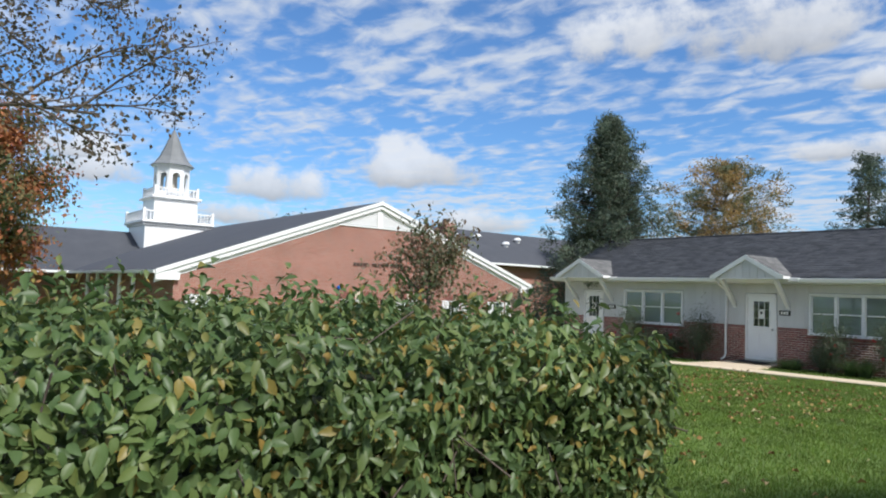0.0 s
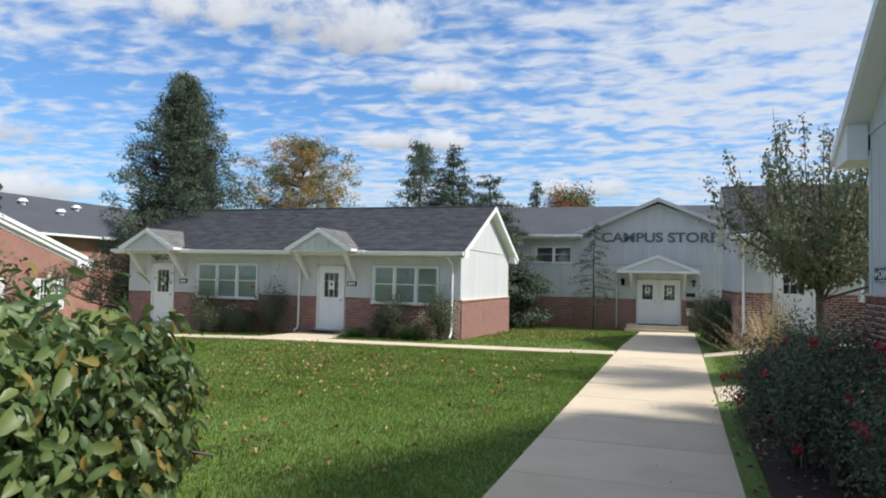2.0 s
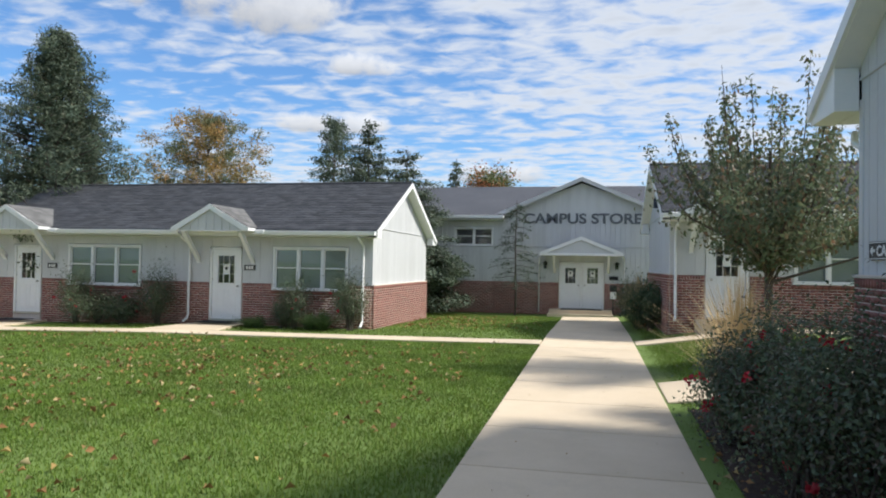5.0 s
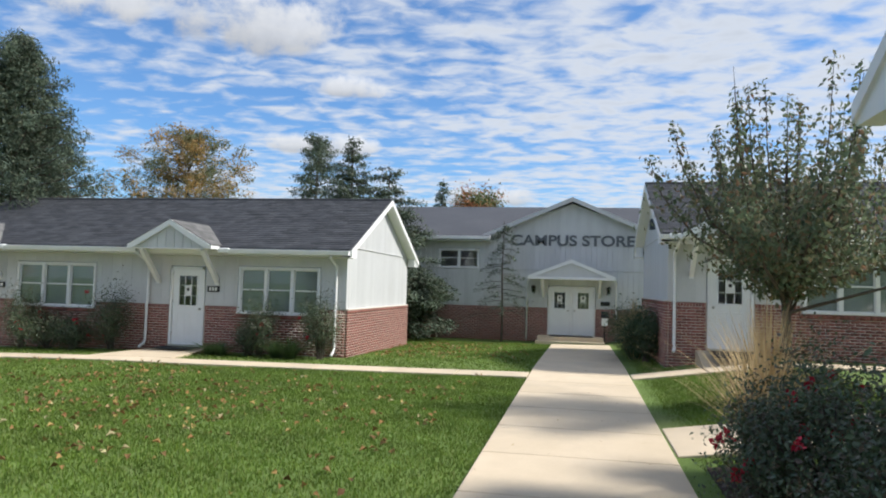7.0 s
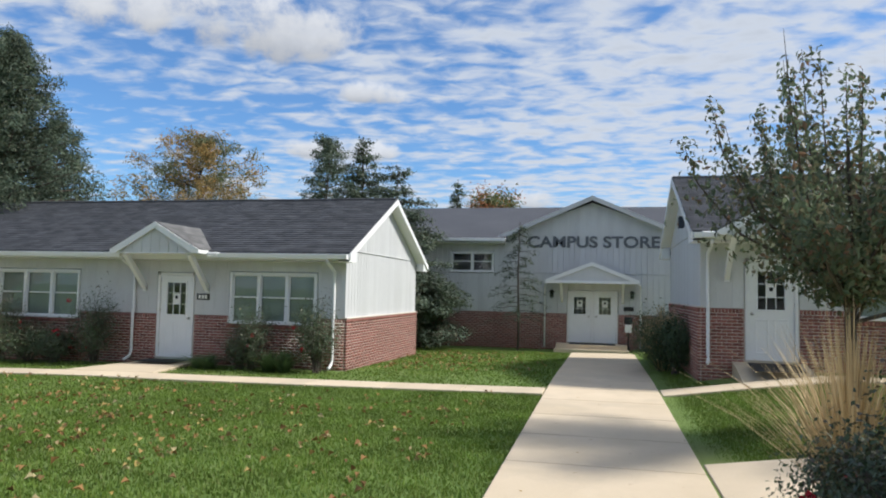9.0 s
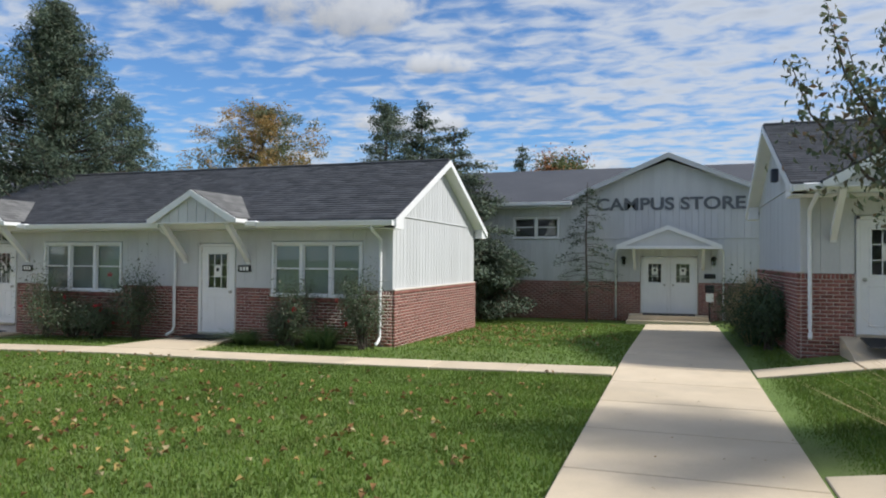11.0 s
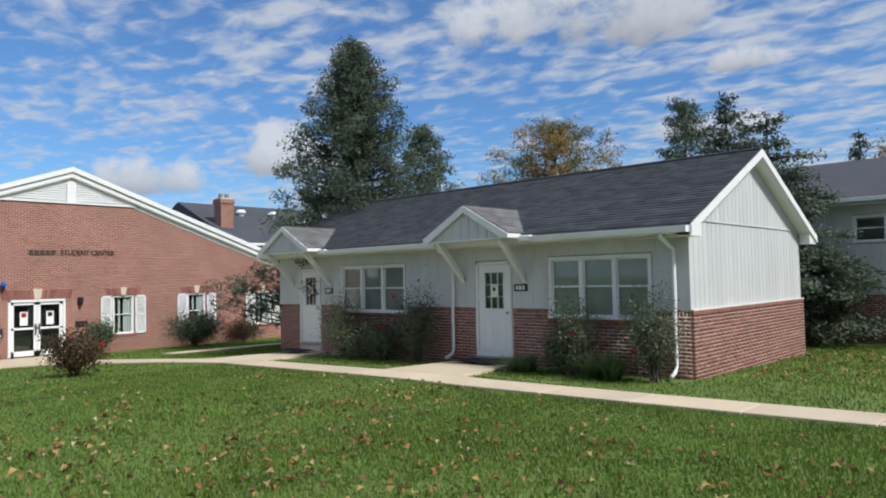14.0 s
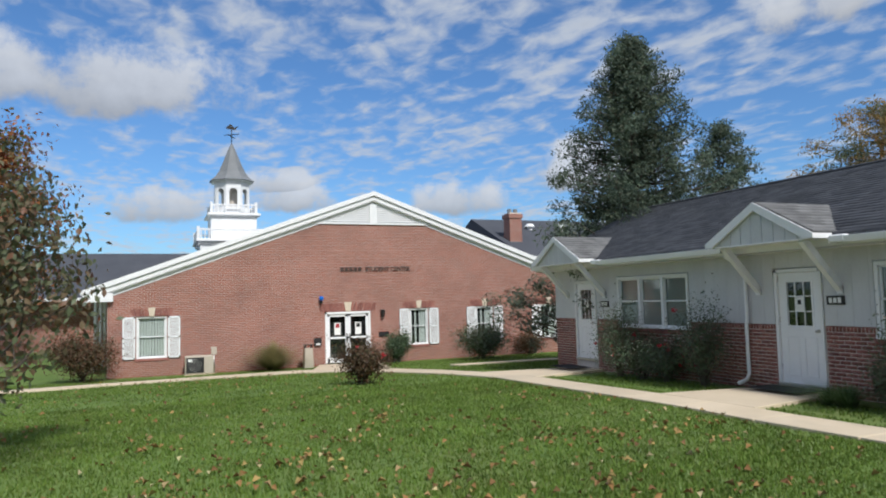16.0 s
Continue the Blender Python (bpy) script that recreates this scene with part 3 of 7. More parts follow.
# ---- windows and doors ----


def sash_window(parent, X, x0, x1, z0, z1, y=0.0, units=3, blind=0.55):
    """Side-by-side double-hung units in one white frame, facing -y."""
    w = new("window")
    w.parent = parent
    bm = bmesh.new()
    solid(bm, X(x0), X(x1), y - 0.035, y + 0.06, z1 - 0.06, z1, 0.005)
    solid(bm, X(x0 - 0.02), X(x1 + 0.02), y - 0.055, y + 0.06, z0, z0 + 0.055, 0.005)
    for i in range(units + 1):
        c = x0 + 0.03 + (x1 - x0 - 0.06) * i / units
        hw = 0.03 if i in (0, units) else 0.045
        solid(bm, X(c - hw), X(c + hw), y - 0.03, y + 0.06, z0 + 0.05, z1 - 0.05, 0.004)
    part("window_frame", bm, M_TRIM, w)
    for i in range(units):
        a = x0 + 0.03 + (x1 - x0 - 0.06) * i / units + 0.03
        b = x0 + 0.03 + (x1 - x0 - 0.06) * (i + 1) / units - 0.03
        zm = (z0 + z1) / 2 + 0.02
        bm = bmesh.new()
        for lo, hi, d in ((z0 + 0.05, zm + 0.02, 0.005), (zm - 0.02, z1 - 0.055, 0.022)):
            solid(bm, X(a), X(a + 0.035), y + d, y + d + 0.03, lo, hi, 0.003)
            solid(bm, X(b - 0.035), X(b), y + d, y + d + 0.03, lo, hi, 0.003)
            solid(bm, X(a), X(b), y + d, y + d + 0.03, lo, lo + 0.035, 0.003)
            solid(bm, X(a), X(b), y + d, y + d + 0.03, hi - 0.035, hi, 0.003)
        part("sash", bm, M_TRIM, w)
        box("pane", X(a + 0.03), X(b - 0.03), y + 0.03, y + 0.036, z0 + 0.08, zm, M_GLASS, w, bevel=0)
        box("pane", X(a + 0.03), X(b - 0.03), y + 0.04, y + 0.046, zm, z1 - 0.08, M_GLASS, w, bevel=0)
    return w


def panel_door(parent, X, x0, x1, z0, z1, y=0.0, handle_side=1, cols=3, rows=3, paper=True):
    """A white door with a lattice light above and a moulded panel below."""
    d = new("door")
    d.parent = parent
    bm = bmesh.new()
    solid(bm, X(x0), X(x0 + 0.06), y - 0.03, y + 0.09, z0, z1, 0.005)
    solid(bm, X(x1 - 0.06), X(x1), y - 0.03, y + 0.09, z0, z1, 0.005)
    solid(bm, X(x0), X(x1), y - 0.03, y + 0.09, z1 - 0.06, z1, 0.005)
    part("door_frame", bm, M_TRIM, d)
    a, b = x0 + 0.065, x1 - 0.065
    lx0, lx1, lz0, lz1 = a + 0.16, b - 0.16, z0 + 1.03, z1 - 0.22
    bm = bmesh.new()
    for s in ((a, lx0, z0 + 0.01, z1 - 0.065), (lx1, b, z0 + 0.01, z1 - 0.065), (lx0, lx1, lz1, z1 - 0.065), (lx0, lx1, z0 + 0.01, lz0)):
        solid(bm, X(s[0]), X(s[1]), y + 0.02, y + 0.065, s[2], s[3])
    part("door_leaf", bm, M_DOOR, d)
    bm = bmesh.new()
    for k in range(2):
        p0, p1 = (a + 0.12, (a + b) / 2 - 0.05) if k == 0 else ((a + b) / 2 + 0.05, b - 0.12)
        for q in ((p0, p1, z0 + 0.14, z0 + 0.17), (p0, p1, z0 + 0.82, z0 + 0.85), (p0, p0 + 0.03, z0 + 0.14, z0 + 0.85), (p1 - 0.03, p1, z0 + 0.14, z0 + 0.85)):
            solid(bm, X(q[0]), X(q[1]), y + 0.012, y + 0.03, q[2], q[3], 0.004)
    part("door_moulding", bm, M_DOOR, d)
    bm = bmesh.new()
    solid(bm, X(lx0 - 0.02), X(lx0 + 0.02), y + 0.005, y + 0.05, lz0 - 0.02, lz1 + 0.02, 0.004)
    solid(bm, X(lx1 - 0.02), X(lx1 + 0.02), y + 0.005, y + 0.05, lz0 - 0.02, lz1 + 0.02, 0.004)
    solid(bm, X(lx0), X(lx1), y + 0.005, y + 0.05, lz1 - 0.02, lz1 + 0.02, 0.004)
    solid(bm, X(lx0), X(lx1), y + 0.005, y + 0.05, lz0 - 0.02, lz0 + 0.02, 0.004)
    for i in range(1, cols):
        c = lx0 + (lx1 - lx0) * i / cols
        solid(bm, X(c - 0.009), X(c + 0.009), y + 0.02, y + 0.045, lz0, lz1)
    for i in range(1, rows):
        c = lz0 + (lz1 - lz0) * i / rows
        solid(bm, X(lx0), X(lx1), y + 0.021, y + 0.044, c - 0.009, c + 0.009)
    part("muntin", bm, M_DOOR, d)
    box("pane", X(lx0), X(lx1), y + 0.034, y + 0.040, lz0, lz1, M_GLASS, d, bevel=0)
    if paper:
        c = (lx0 + lx1) / 2
        box("notice", X(c - 0.1), X(c + 0.1), y + 0.018, y + 0.0195, lz0 + 0.28, lz0 + 0.53, M_PAPER, d, "white paper notice with a dark mark", bevel=0)
        box("notice_mark", X(c - 0.035), X(c + 0.035), y + 0.0165, y + 0.0178, lz0 + 0.40, lz0 + 0.48, M_BLACK, d, bevel=0)
    hx = b - 0.07 if handle_side > 0 else a + 0.07
    bm = bmesh.new()
    bmesh.ops.create_uvsphere(bm, u_segments=12, v_segments=8, radius=0.03, matrix=Matrix.Translation((X(hx), y - 0.035, z0 + 0.96)))
    bmesh.ops.create_cone(bm, cap_ends=True, segments=12, radius1=0.035, radius2=0.02, depth=0.03, matrix=Matrix.Translation((X(hx), y + 0.005, z0 + 0.96)) @ pose(0, 0, 0, 90))
    part("door_handle", bm, M_METAL, d, "round metal door knob")
    for hz in (0.25, 1.1, 1.85):
        e = a - 0.01 if handle_side > 0 else b + 0.01
        box("hinge", X(e - 0.012), X(e + 0.012), y + 0.005, y + 0.02, z0 + hz, z0 + hz + 0.1, M_METAL, d, bevel=0.002)
    box("threshold", X(x0), X(x1), y - 0.05, y + 0.08, z0 - 0.04, z0 + 0.012, M_METAL, d, bevel=0.004)
    return d


# ---- cottages ----
DEPTH, EAVE_Y, EAVE_Z, RIDGE_Z, BRICK_TOP = 6.2, -0.5, 2.63, 4.33, 1.11
SLOPE = (RIDGE_Z - EAVE_Z) / (DEPTH / 2 - EAVE_Y)


def cottage(label, length, openings, hoods, spouts, at, turn=0.0, sx=1, budget=300, front=True):
    """A low house whose gable end stands at its local x = 0; it reaches back along -x (or +x for sx = -1) and faces -y."""
    house = thing("cottage", label, "house", "cottages", at=at)
    house.rotation_euler = (0, 0, radians(turn))

    def X(v):
        return v * sx
    rake = 0.28
    # brick and siding on the gable end
    gable = new("gable_wall")
    gable.parent = house
    mg = Matrix(((0, sx, 0, 0), (1, 0, 0, 0), (0, 0, 1, 0), (0, 0, 0, 1)))       # along +y, out along x
    front_m = Matrix(((-sx, 0, 0, 0), (0, -1, 0, 0), (0, 0, 1, 0), (0, 0, 0, 1)))   # along away from the gable, out along -y
    box("mortar_bed", X(-0.12), X(0.062), 0.002, DEPTH - 0.002, -0.9, BRICK_TOP - 0.01, M_MORTAR, gable, bevel=0)
    brick_wall(gable, mg @ Matrix.Translation((0, 0.06, 0)), DEPTH, -9 * COURSE, BRICK_TOP, [], budget)
    box("ledge", X(-0.05), X(0.08), -0.02, DEPTH + 0.02, BRICK_TOP, BRICK_TOP + 0.03, M_MORTAR, gable)

    def under_roof(u):
        return EAVE_Z - 0.16 + SLOPE * (min(u, DEPTH - u) - EAVE_Y)
    slab("wall_core", [(X(-0.13), 0.01, BRICK_TOP), (X(-0.13), DEPTH - 0.01, BRICK_TOP), (X(-0.13), DEPTH - 0.01, under_roof(0)), (X(-0.13), DEPTH / 2, under_roof(DEPTH / 2)), (X(-0.13), 0.01, under_roof(0))], (X(0.125), 0, 0), M_SIDING, gable)
    band = EAVE_Z + 0.10
    siding(gable, mg @ Matrix.Translation((0, -0.006, 0)), DEPTH, BRICK_TOP + 0.03, lambda u: min(band, under_roof(u)), [])
    siding(gable, mg @ Matrix.Translation((0, 0.004, 0)), DEPTH, band + 0.004, under_roof, [])
    bm = bmesh.new()
    edge0 = (band - (EAVE_Z - 0.16)) / SLOPE + EAVE_Y
    solid(bm, X(0.0), X(0.03), max(0.0, edge0), DEPTH - max(0.0, edge0), band - 0.012, band + 0.018, 0.004)
    part("trim_line", bm, M_SIDING, gable)
    # corner board
    box("corner_board", X(-0.1), X(0.022), -0.022, 0.08, BRICK_TOP + 0.03, EAVE_Z - 0.1, M_SIDING, gable)
    # front wall
    fw = new("front_wall")
    fw.parent = house
    mirrored = [(o[0], -o[2], -o[1], o[3], o[4]) for o in openings]
    breaks = sorted({0.0, length, *[e for o in mirrored for e in (o[1], o[2])]})
    cells, brick_cells = [], []
    for a, b in zip(breaks, breaks[1:]):
        mid = (a + b) / 2
        cuts = [(o[3], o[4]) for o in mirrored if o[1] < mid < o[2]]
        for lo, hi in free_spans(BRICK_TOP, EAVE_Z - 0.1, cuts):
            cells.append((a, b, -0.12, -0.005, lo, hi))
        for lo, hi in free_spans(-0.9, BRICK_TOP - 0.01, cuts):
            brick_cells.append((a, b, -0.12, 0.002, lo, hi))
    for name, mat, group in (("wall_core", M_SIDING, cells), ("mortar_bed", M_MORTAR, brick_cells)):
        for c in group:
            V, F = place(front_m, [c])
            put(name, array_mesh(name, V, F), mat, fw)
    if front:
        brick_wall(fw, front_m, length, -9 * COURSE, BRICK_TOP, mirrored, budget // 2)
        siding(fw, front_m @ Matrix.Translation((0, -0.006, 0)), length, BRICK_TOP + 0.004, lambda u: EAVE_Z - 0.12, mirrored, 0.305, 0.002)
    box("back_wall", X(-length), X(-0.13), DEPTH - 0.12, DEPTH, -0.9, EAVE_Z - 0.1, M_SIDING, house)
    slab("end_wall", [(X(-length), 0, -0.9), (X(-length), DEPTH, -0.9), (X(-length), DEPTH, EAVE_Z - 0.1), (X(-length), DEPTH / 2, RIDGE_Z - 0.2), (X(-length), 0, EAVE_Z - 0.1)], (X(0.12), 0, 0), M_SIDING, house)
    # a dim room behind the panes
    box("room_floor", X(-length + 0.2), X(-0.2), 0.2, DEPTH - 0.2, -0.1, 0.0, M_BLIND, house)
    # roof
    roof = new("roof")
    roof.parent = house
    nrm = Vector((0, -SLOPE, 1)).normalized()
    x0, x1 = -length - rake, rake
    for side in (1, -1):
        y0 = EAVE_Y if side > 0 else DEPTH - EAVE_Y
        a, b = Vector((X(x0), y0, EAVE_Z)), Vector((X(x0), DEPTH / 2, RIDGE_Z))
        n = Vector((0, -SLOPE * side, 1)).normalized()
        slab("roof_deck", [a, b, b - n * 0.05, a - n * 0.05], (X(x1 - x0), 0, 0), M_SHINGLE, roof)
        run = (b - a).length
        d = (b - a).normalized()
        start = Vector((X(x1), y0, EAVE_Z)) + n * 0.003
        m = Matrix.Identity(4)
        m.col[0], m.col[1], m.col[2], m.col[3] = (-sx, 0, 0, 0), (*d, 0), (*n, 0), (*start, 1)
        if side > 0 or not front:
            shingles(roof, m, x1 - x0, run, M_SHINGLE, budget if side > 0 else 0)
    box("ridge_cap", X(x0), X(x1), DEPTH / 2 - 0.12, DEPTH / 2 + 0.12, RIDGE_Z - 0.045, RIDGE_Z + 0.018, M_SHINGLE, roof, bevel=0.02)
    for e in ([x1] if True else []):
        for side in (1, -1):
            y0 = EAVE_Y if side > 0 else DEPTH - EAVE_Y
            bm = bmesh.new()
            prism(bm, [(X(e - 0.02), y0, EAVE_Z - 0.015), (X(e - 0.02), DEPTH / 2, RIDGE_Z - 0.015), (X(e - 0.02), DEPTH / 2, RIDGE_Z - 0.175), (X(e - 0.02), y0, EAVE_Z - 0.175)], (X(0.035), 0, 0))
            part("rake_board", bm, M_TRIM, roof)
            bm = bmesh.new()
            prism(bm, [(X(-0.01), y0, EAVE_Z - 0.17), (X(-0.01), DEPTH / 2, RIDGE_Z - 0.17), (X(-0.01), DEPTH / 2, RIDGE_Z - 0.19), (X(-0.01), y0, EAVE_Z - 0.19)], (X(e - 0.01), 0, 0))
            part("rake_soffit", bm, M_TRIM, roof)
            # boxed return at the eave's end
            ya, yb = (EAVE_Y, 0.06) if side > 0 else (DEPTH - 0.06, DEPTH - EAVE_Y)
            bm = bmesh.new()
            hi = EAVE_Z - 0.02
            inner = 0.0 if side > 0 else DEPTH
            prism(bm, [(X(0.03), y0, EAVE_Z - 0.21), (X(0.03), inner, EAVE_Z - 0.21), (X(0.03), inner, EAVE_Z - 0.2 - SLOPE * EAVE_Y), (X(0.03), y0, EAVE_Z - 0.03)], (X(e - 0.055), 0, 0))
            part("eave_return", bm, M_TRIM, roof)
    for side in (1, -1):
        s = -1 if side > 0 else 1
        yo, yi = (EAVE_Y, 0.0) if side > 0 else (DEPTH - EAVE_Y, DEPTH)
        box("soffit", X(x0), X(0.0), min(yo, yi), max(yo, yi) - 0.002, EAVE_Z - 0.2, EAVE_Z - 0.18, M_TRIM, roof)
        box("fascia", X(x0), X(x1 - 0.03), yo + (0.0 if side > 0 else -0.02), yo + (0.02 if side > 0 else 0.0), EAVE_Z - 0.2, EAVE_Z - 0.03, M_TRIM, roof)
    # gutters between the hoods, of open section
    stops = sorted([-length - rake] + [v for h in hoods for v in (h - 1.18, h + 1.18)] + [rake - 0.04])
    for a, b in zip(stops[::2], stops[1::2]):
        bm = bmesh.new()
        prof = [(0, 0), (-0.11, 0.0), (-0.135, 0.09), (-0.135, 0.105), (-0.12, 0.105), (-0.10, 0.015), (0, 0.015)]
        prism(bm, [(X(a), EAVE_Y + p, EAVE_Z - 0.15 + q) for p, q in prof], (X(b - a), 0, 0))
        part("gutter", bm, M_TRIM, house, "white metal gutter")
        for e in (a, b):
            box("gutter_cap", X(e - 0.006), X(e + 0.006), EAVE_Y - 0.137, EAVE_Y, EAVE_Z - 0.152, EAVE_Z - 0.044, M_TRIM, house, bevel=0)
    for sp in spouts:
        yg = EAVE_Y - 0.06
        pts = [(X(sp), yg, EAVE_Z - 0.15), (X(sp), yg, EAVE_Z - 0.22), (X(sp), -0.09, EAVE_Z - 0.42), (X(sp), -0.075, EAVE_Z - 0.6), (X(sp), -0.075, 1.22), (X(sp), -0.10, 1.1), (X(sp), -0.10, 0.16), (X(sp), -0.16, 0.05), (X(sp + 0.05), -0.42, 0.0)]
        tube("downspout", pts, 0.036, M_TRIM, house, "white bent downspout")
    for o in openings:
        if o[0] == "door":
            panel_door(house, X, o[1], o[2], o[3], o[4], 0.0)
        else:
            w = sash_window(house, X, o[1], o[2], o[3], o[4], 0.0)
            bm = bmesh.new()
            solid(bm, X(o[1] + 0.02), X(o[2] - 0.02), 0.075, 0.085, o[3] + 0.03, o[4] - 0.03)
            part("shade", bm, M_BLIND, w, "drawn grey-green blind behind the panes")
    for h in hoods:
        hood(house, X, h)
    return house


def hood(house, X, c, front=-0.95, top=3.30, low=2.57, half=1.16):
    """A small gabled roof over a door, on two slanting struts."""
    hd = new("door_hood")
    hd.parent = house
    slope = (top - low - 0.1) / half
    back = (top - EAVE_Z) / SLOPE + EAVE_Y
    for s in (1, -1):
        a = Vector((X(c + s * half), 0, low + 0.1))
        ridge = Vector((X(c), 0, top))
        n = Vector((X(s) * slope, 0, 1)).normalized()
        eave_back = max((low + 0.1 - EAVE_Z) / SLOPE + EAVE_Y, EAVE_Y - 0.05)
        bm = bmesh.new()
        p = [Vector((a.x, front, a.z)), Vector((ridge.x, front, ridge.z)), Vector((ridge.x, back + 0.1, ridge.z)), Vector((a.x, eave_back + 0.25, a.z))]
        prism(bm, p, -n * 0.04)
        part("hood_deck", bm, M_SHINGLE2, hd)
        d = (ridge - a).normalized()
        m = Matrix.Identity(4)
        m.col[0], m.col[1], m.col[2], m.col[3] = (0, 1, 0, 0), (*d, 0), (*n, 0), (a.x, front, a.z + 0.004, 1)
        # rows of tabs, each cut where the main roof takes over
        run = (ridge - a).length
        rows = int(run / 0.14) + 1
        V, F = [], []
        for r in range(rows):
            f = min(r * 0.14 / run, 1)
            ln = (eave_back + 0.25 - front) * (1 - f) + (back + 0.08 - front) * f
            u = -(r % 2) * 0.15
            while u < ln:
                a0, b0 = max(u + 0.004, 0), min(u + 0.30, ln)
                if b0 - a0 > 0.03:
                    lo, hi = r * 0.14, min((r + 1) * 0.14 + 0.03, run)
                    k = len(V)
                    lift = 0.017 + rng.uniform(0, 0.004)
                    V += [m @ Vector(q) for q in ((a0, lo, -0.004), (b0, lo, -0.004), (b0, lo, lift), (a0, lo, lift), (b0, hi, 0.002), (a0, hi, 0.002))]
                    F += [(k, k + 1, k + 2, k + 3), (k + 3, k + 2, k + 4, k + 5)]
                u += 0.305
        put("shingle_field", array_mesh("shingle_field", V, F), M_SHINGLE2, hd)["kind"] = "stuff"
        # bargeboard and strut
        bm = bmesh.new()
        w = 0.13
        prism(bm, [(X(c + s * (half + 0.02)), front - 0.03, low + 0.075), (X(c), front - 0.03, top - 0.005), (X(c), front - 0.03, top - 0.005 - w * 1.1), (X(c + s * (half - 0.16)), front - 0.03, low - 0.0), (X(c + s * (half + 0.02)), front - 0.03, low - 0.0)], (0, 0.035, 0))
        part("bargeboard", bm, M_TRIM, hd)
        bm = bmesh.new()
        prism(bm, [(X(c + s * (half - 0.03)), front, low), (X(c + s * (half - 0.03)), EAVE_Y, low), (X(c + s * (half - 0.03)), EAVE_Y, low + 0.1), (X(c + s * (half - 0.03)), front, low + 0.1)], (X(s * 0.02), 0, 0))
        part("hood_fascia", bm, M_TRIM, hd)
        xs_ = X(c + s * 0.86)
        beam("strut", (xs_, front + 0.12, low - 0.01), (xs_, -0.02, 1.74), 0.10, 0.12, M_TRIM, hd, "white slanting strut")
        beam("strut_plate", (xs_, -0.03, 1.66), (xs_, -0.03, 1.8), 0.10, 0.05, M_TRIM, hd, up=(0, 1, 0))
    bm = bmesh.new()
    solid(bm, X(c - half + 0.05), X(c + half - 0.05), front + 0.03, 0, low - 0.015, low + 0.01)
    part("hood_ceiling", bm, M_TRIM, hd)
    # boarded tympanum
    n = 9
    for i in range(n):
        a = -half + 0.08 + (2 * half - 0.16) * i / n
        b = a + (2 * half - 0.16) / n - 0.012
        t = [top - 0.06 - slope * abs(v) for v in (a, b)]
        if min(t) - low < 0.03:
            continue
        bm = bmesh.new()
        prism(bm, [(X(c + a), front + 0.04, low), (X(c + b), front + 0.04, low), (X(c + b), front + 0.04, t[1]), (X(c + a), front + 0.04, t[0])], (0, 0.03, 0))
        part("board", bm, M_SIDING, hd)
    slab("hood_back", [(X(c - half + 0.1), front + 0.075, low), (X(c + half - 0.1), front + 0.075, low), (X(c), front + 0.075, top - 0.08)], (0, 0.02, 0), M_SIDING, hd)
    # white corner of the gutter beside the hood
    box("gutter_end", X(c + half + 0.02), X(c + half + 0.3), EAVE_Y - 0.14, EAVE_Y + 0.02, EAVE_Z - 0.15, EAVE_Z - 0.02, M_TRIM, hd, bevel=0.02)


OPEN = [("door", -4.92, -3.92, 0.05, 2.12), ("win", -2.95, -0.70, 0.93, 2.16), ("door", -11.63, -10.66, 0.05, 2.12), ("win", -9.70, -7.20, 0.93, 2.16)]
cottage("single-storey cottage with pale grey board siding and a red brick skirt", 12.65, OPEN, [-4.42, -11.10], [-0.24, -5.55], (-5.40, 21.77, 0.0))
DEPTH, EAVE_Y, EAVE_Z, RIDGE_Z = 6.6, -0.75, 2.97, 5.24      # the near cottage has a steeper roof
SLOPE = (RIDGE_Z - EAVE_Z) / (DEPTH / 2 - EAVE_Y)
cottage("pale grey sided cottage with a red brick skirt beside the roses", 9.0, [], [], [], (3.13, 11.03, 0.58), turn=180, front=False)
EAVE_Z, RIDGE_Z = 2.66, 4.40
SLOPE = (RIDGE_Z - EAVE_Z) / (DEPTH / 2 - EAVE_Y)
cottage("pale grey sided cottage with brick skirt behind the ornamental pear", 10.0, [("door", -1.86, -0.86, 0.05, 2.12), ("win", -5.2, -2.9, 0.93, 2.16), ("win", -9.4, -7.0, 0.93, 2.16)], [-1.36], [-0.12], (2.45, 21.9, 0.47), sx=-1)

# ---- the store ----


def letters(name, text, size, m, mat, label, parent=None, depth=0.03, width=None):
    cu = bpy.data.curves.new(name, "FONT")
    cu.body, cu.size, cu.extrude, cu.align_x = text, size, depth / 2, "LEFT"
    cu.offset = size * 0.026
    ob = bpy.data.objects.new(name, cu)
    scene.collection.objects.link(ob)
    dg = bpy.context.evaluated_depsgraph_get()
    me = bpy.data.meshes.new_from_object(ob.evaluated_get(dg))
    bpy.data.objects.remove(ob)
    co = np.empty(len(me.vertices) * 3, np.float32)
    me.vertices.foreach_get("co", co)
    co = co.reshape(-1, 3)
    co[:, 0] -= co[:, 0].min()
    if width:
        co[:, 0] *= width / co[:, 0].max()
    me.vertices.foreach_set("co", co.ravel())
    me.materials.clear()
    me.update()
    ob = put(name, me, mat, parent, label, m)
    return ob


def same(v):
    return v


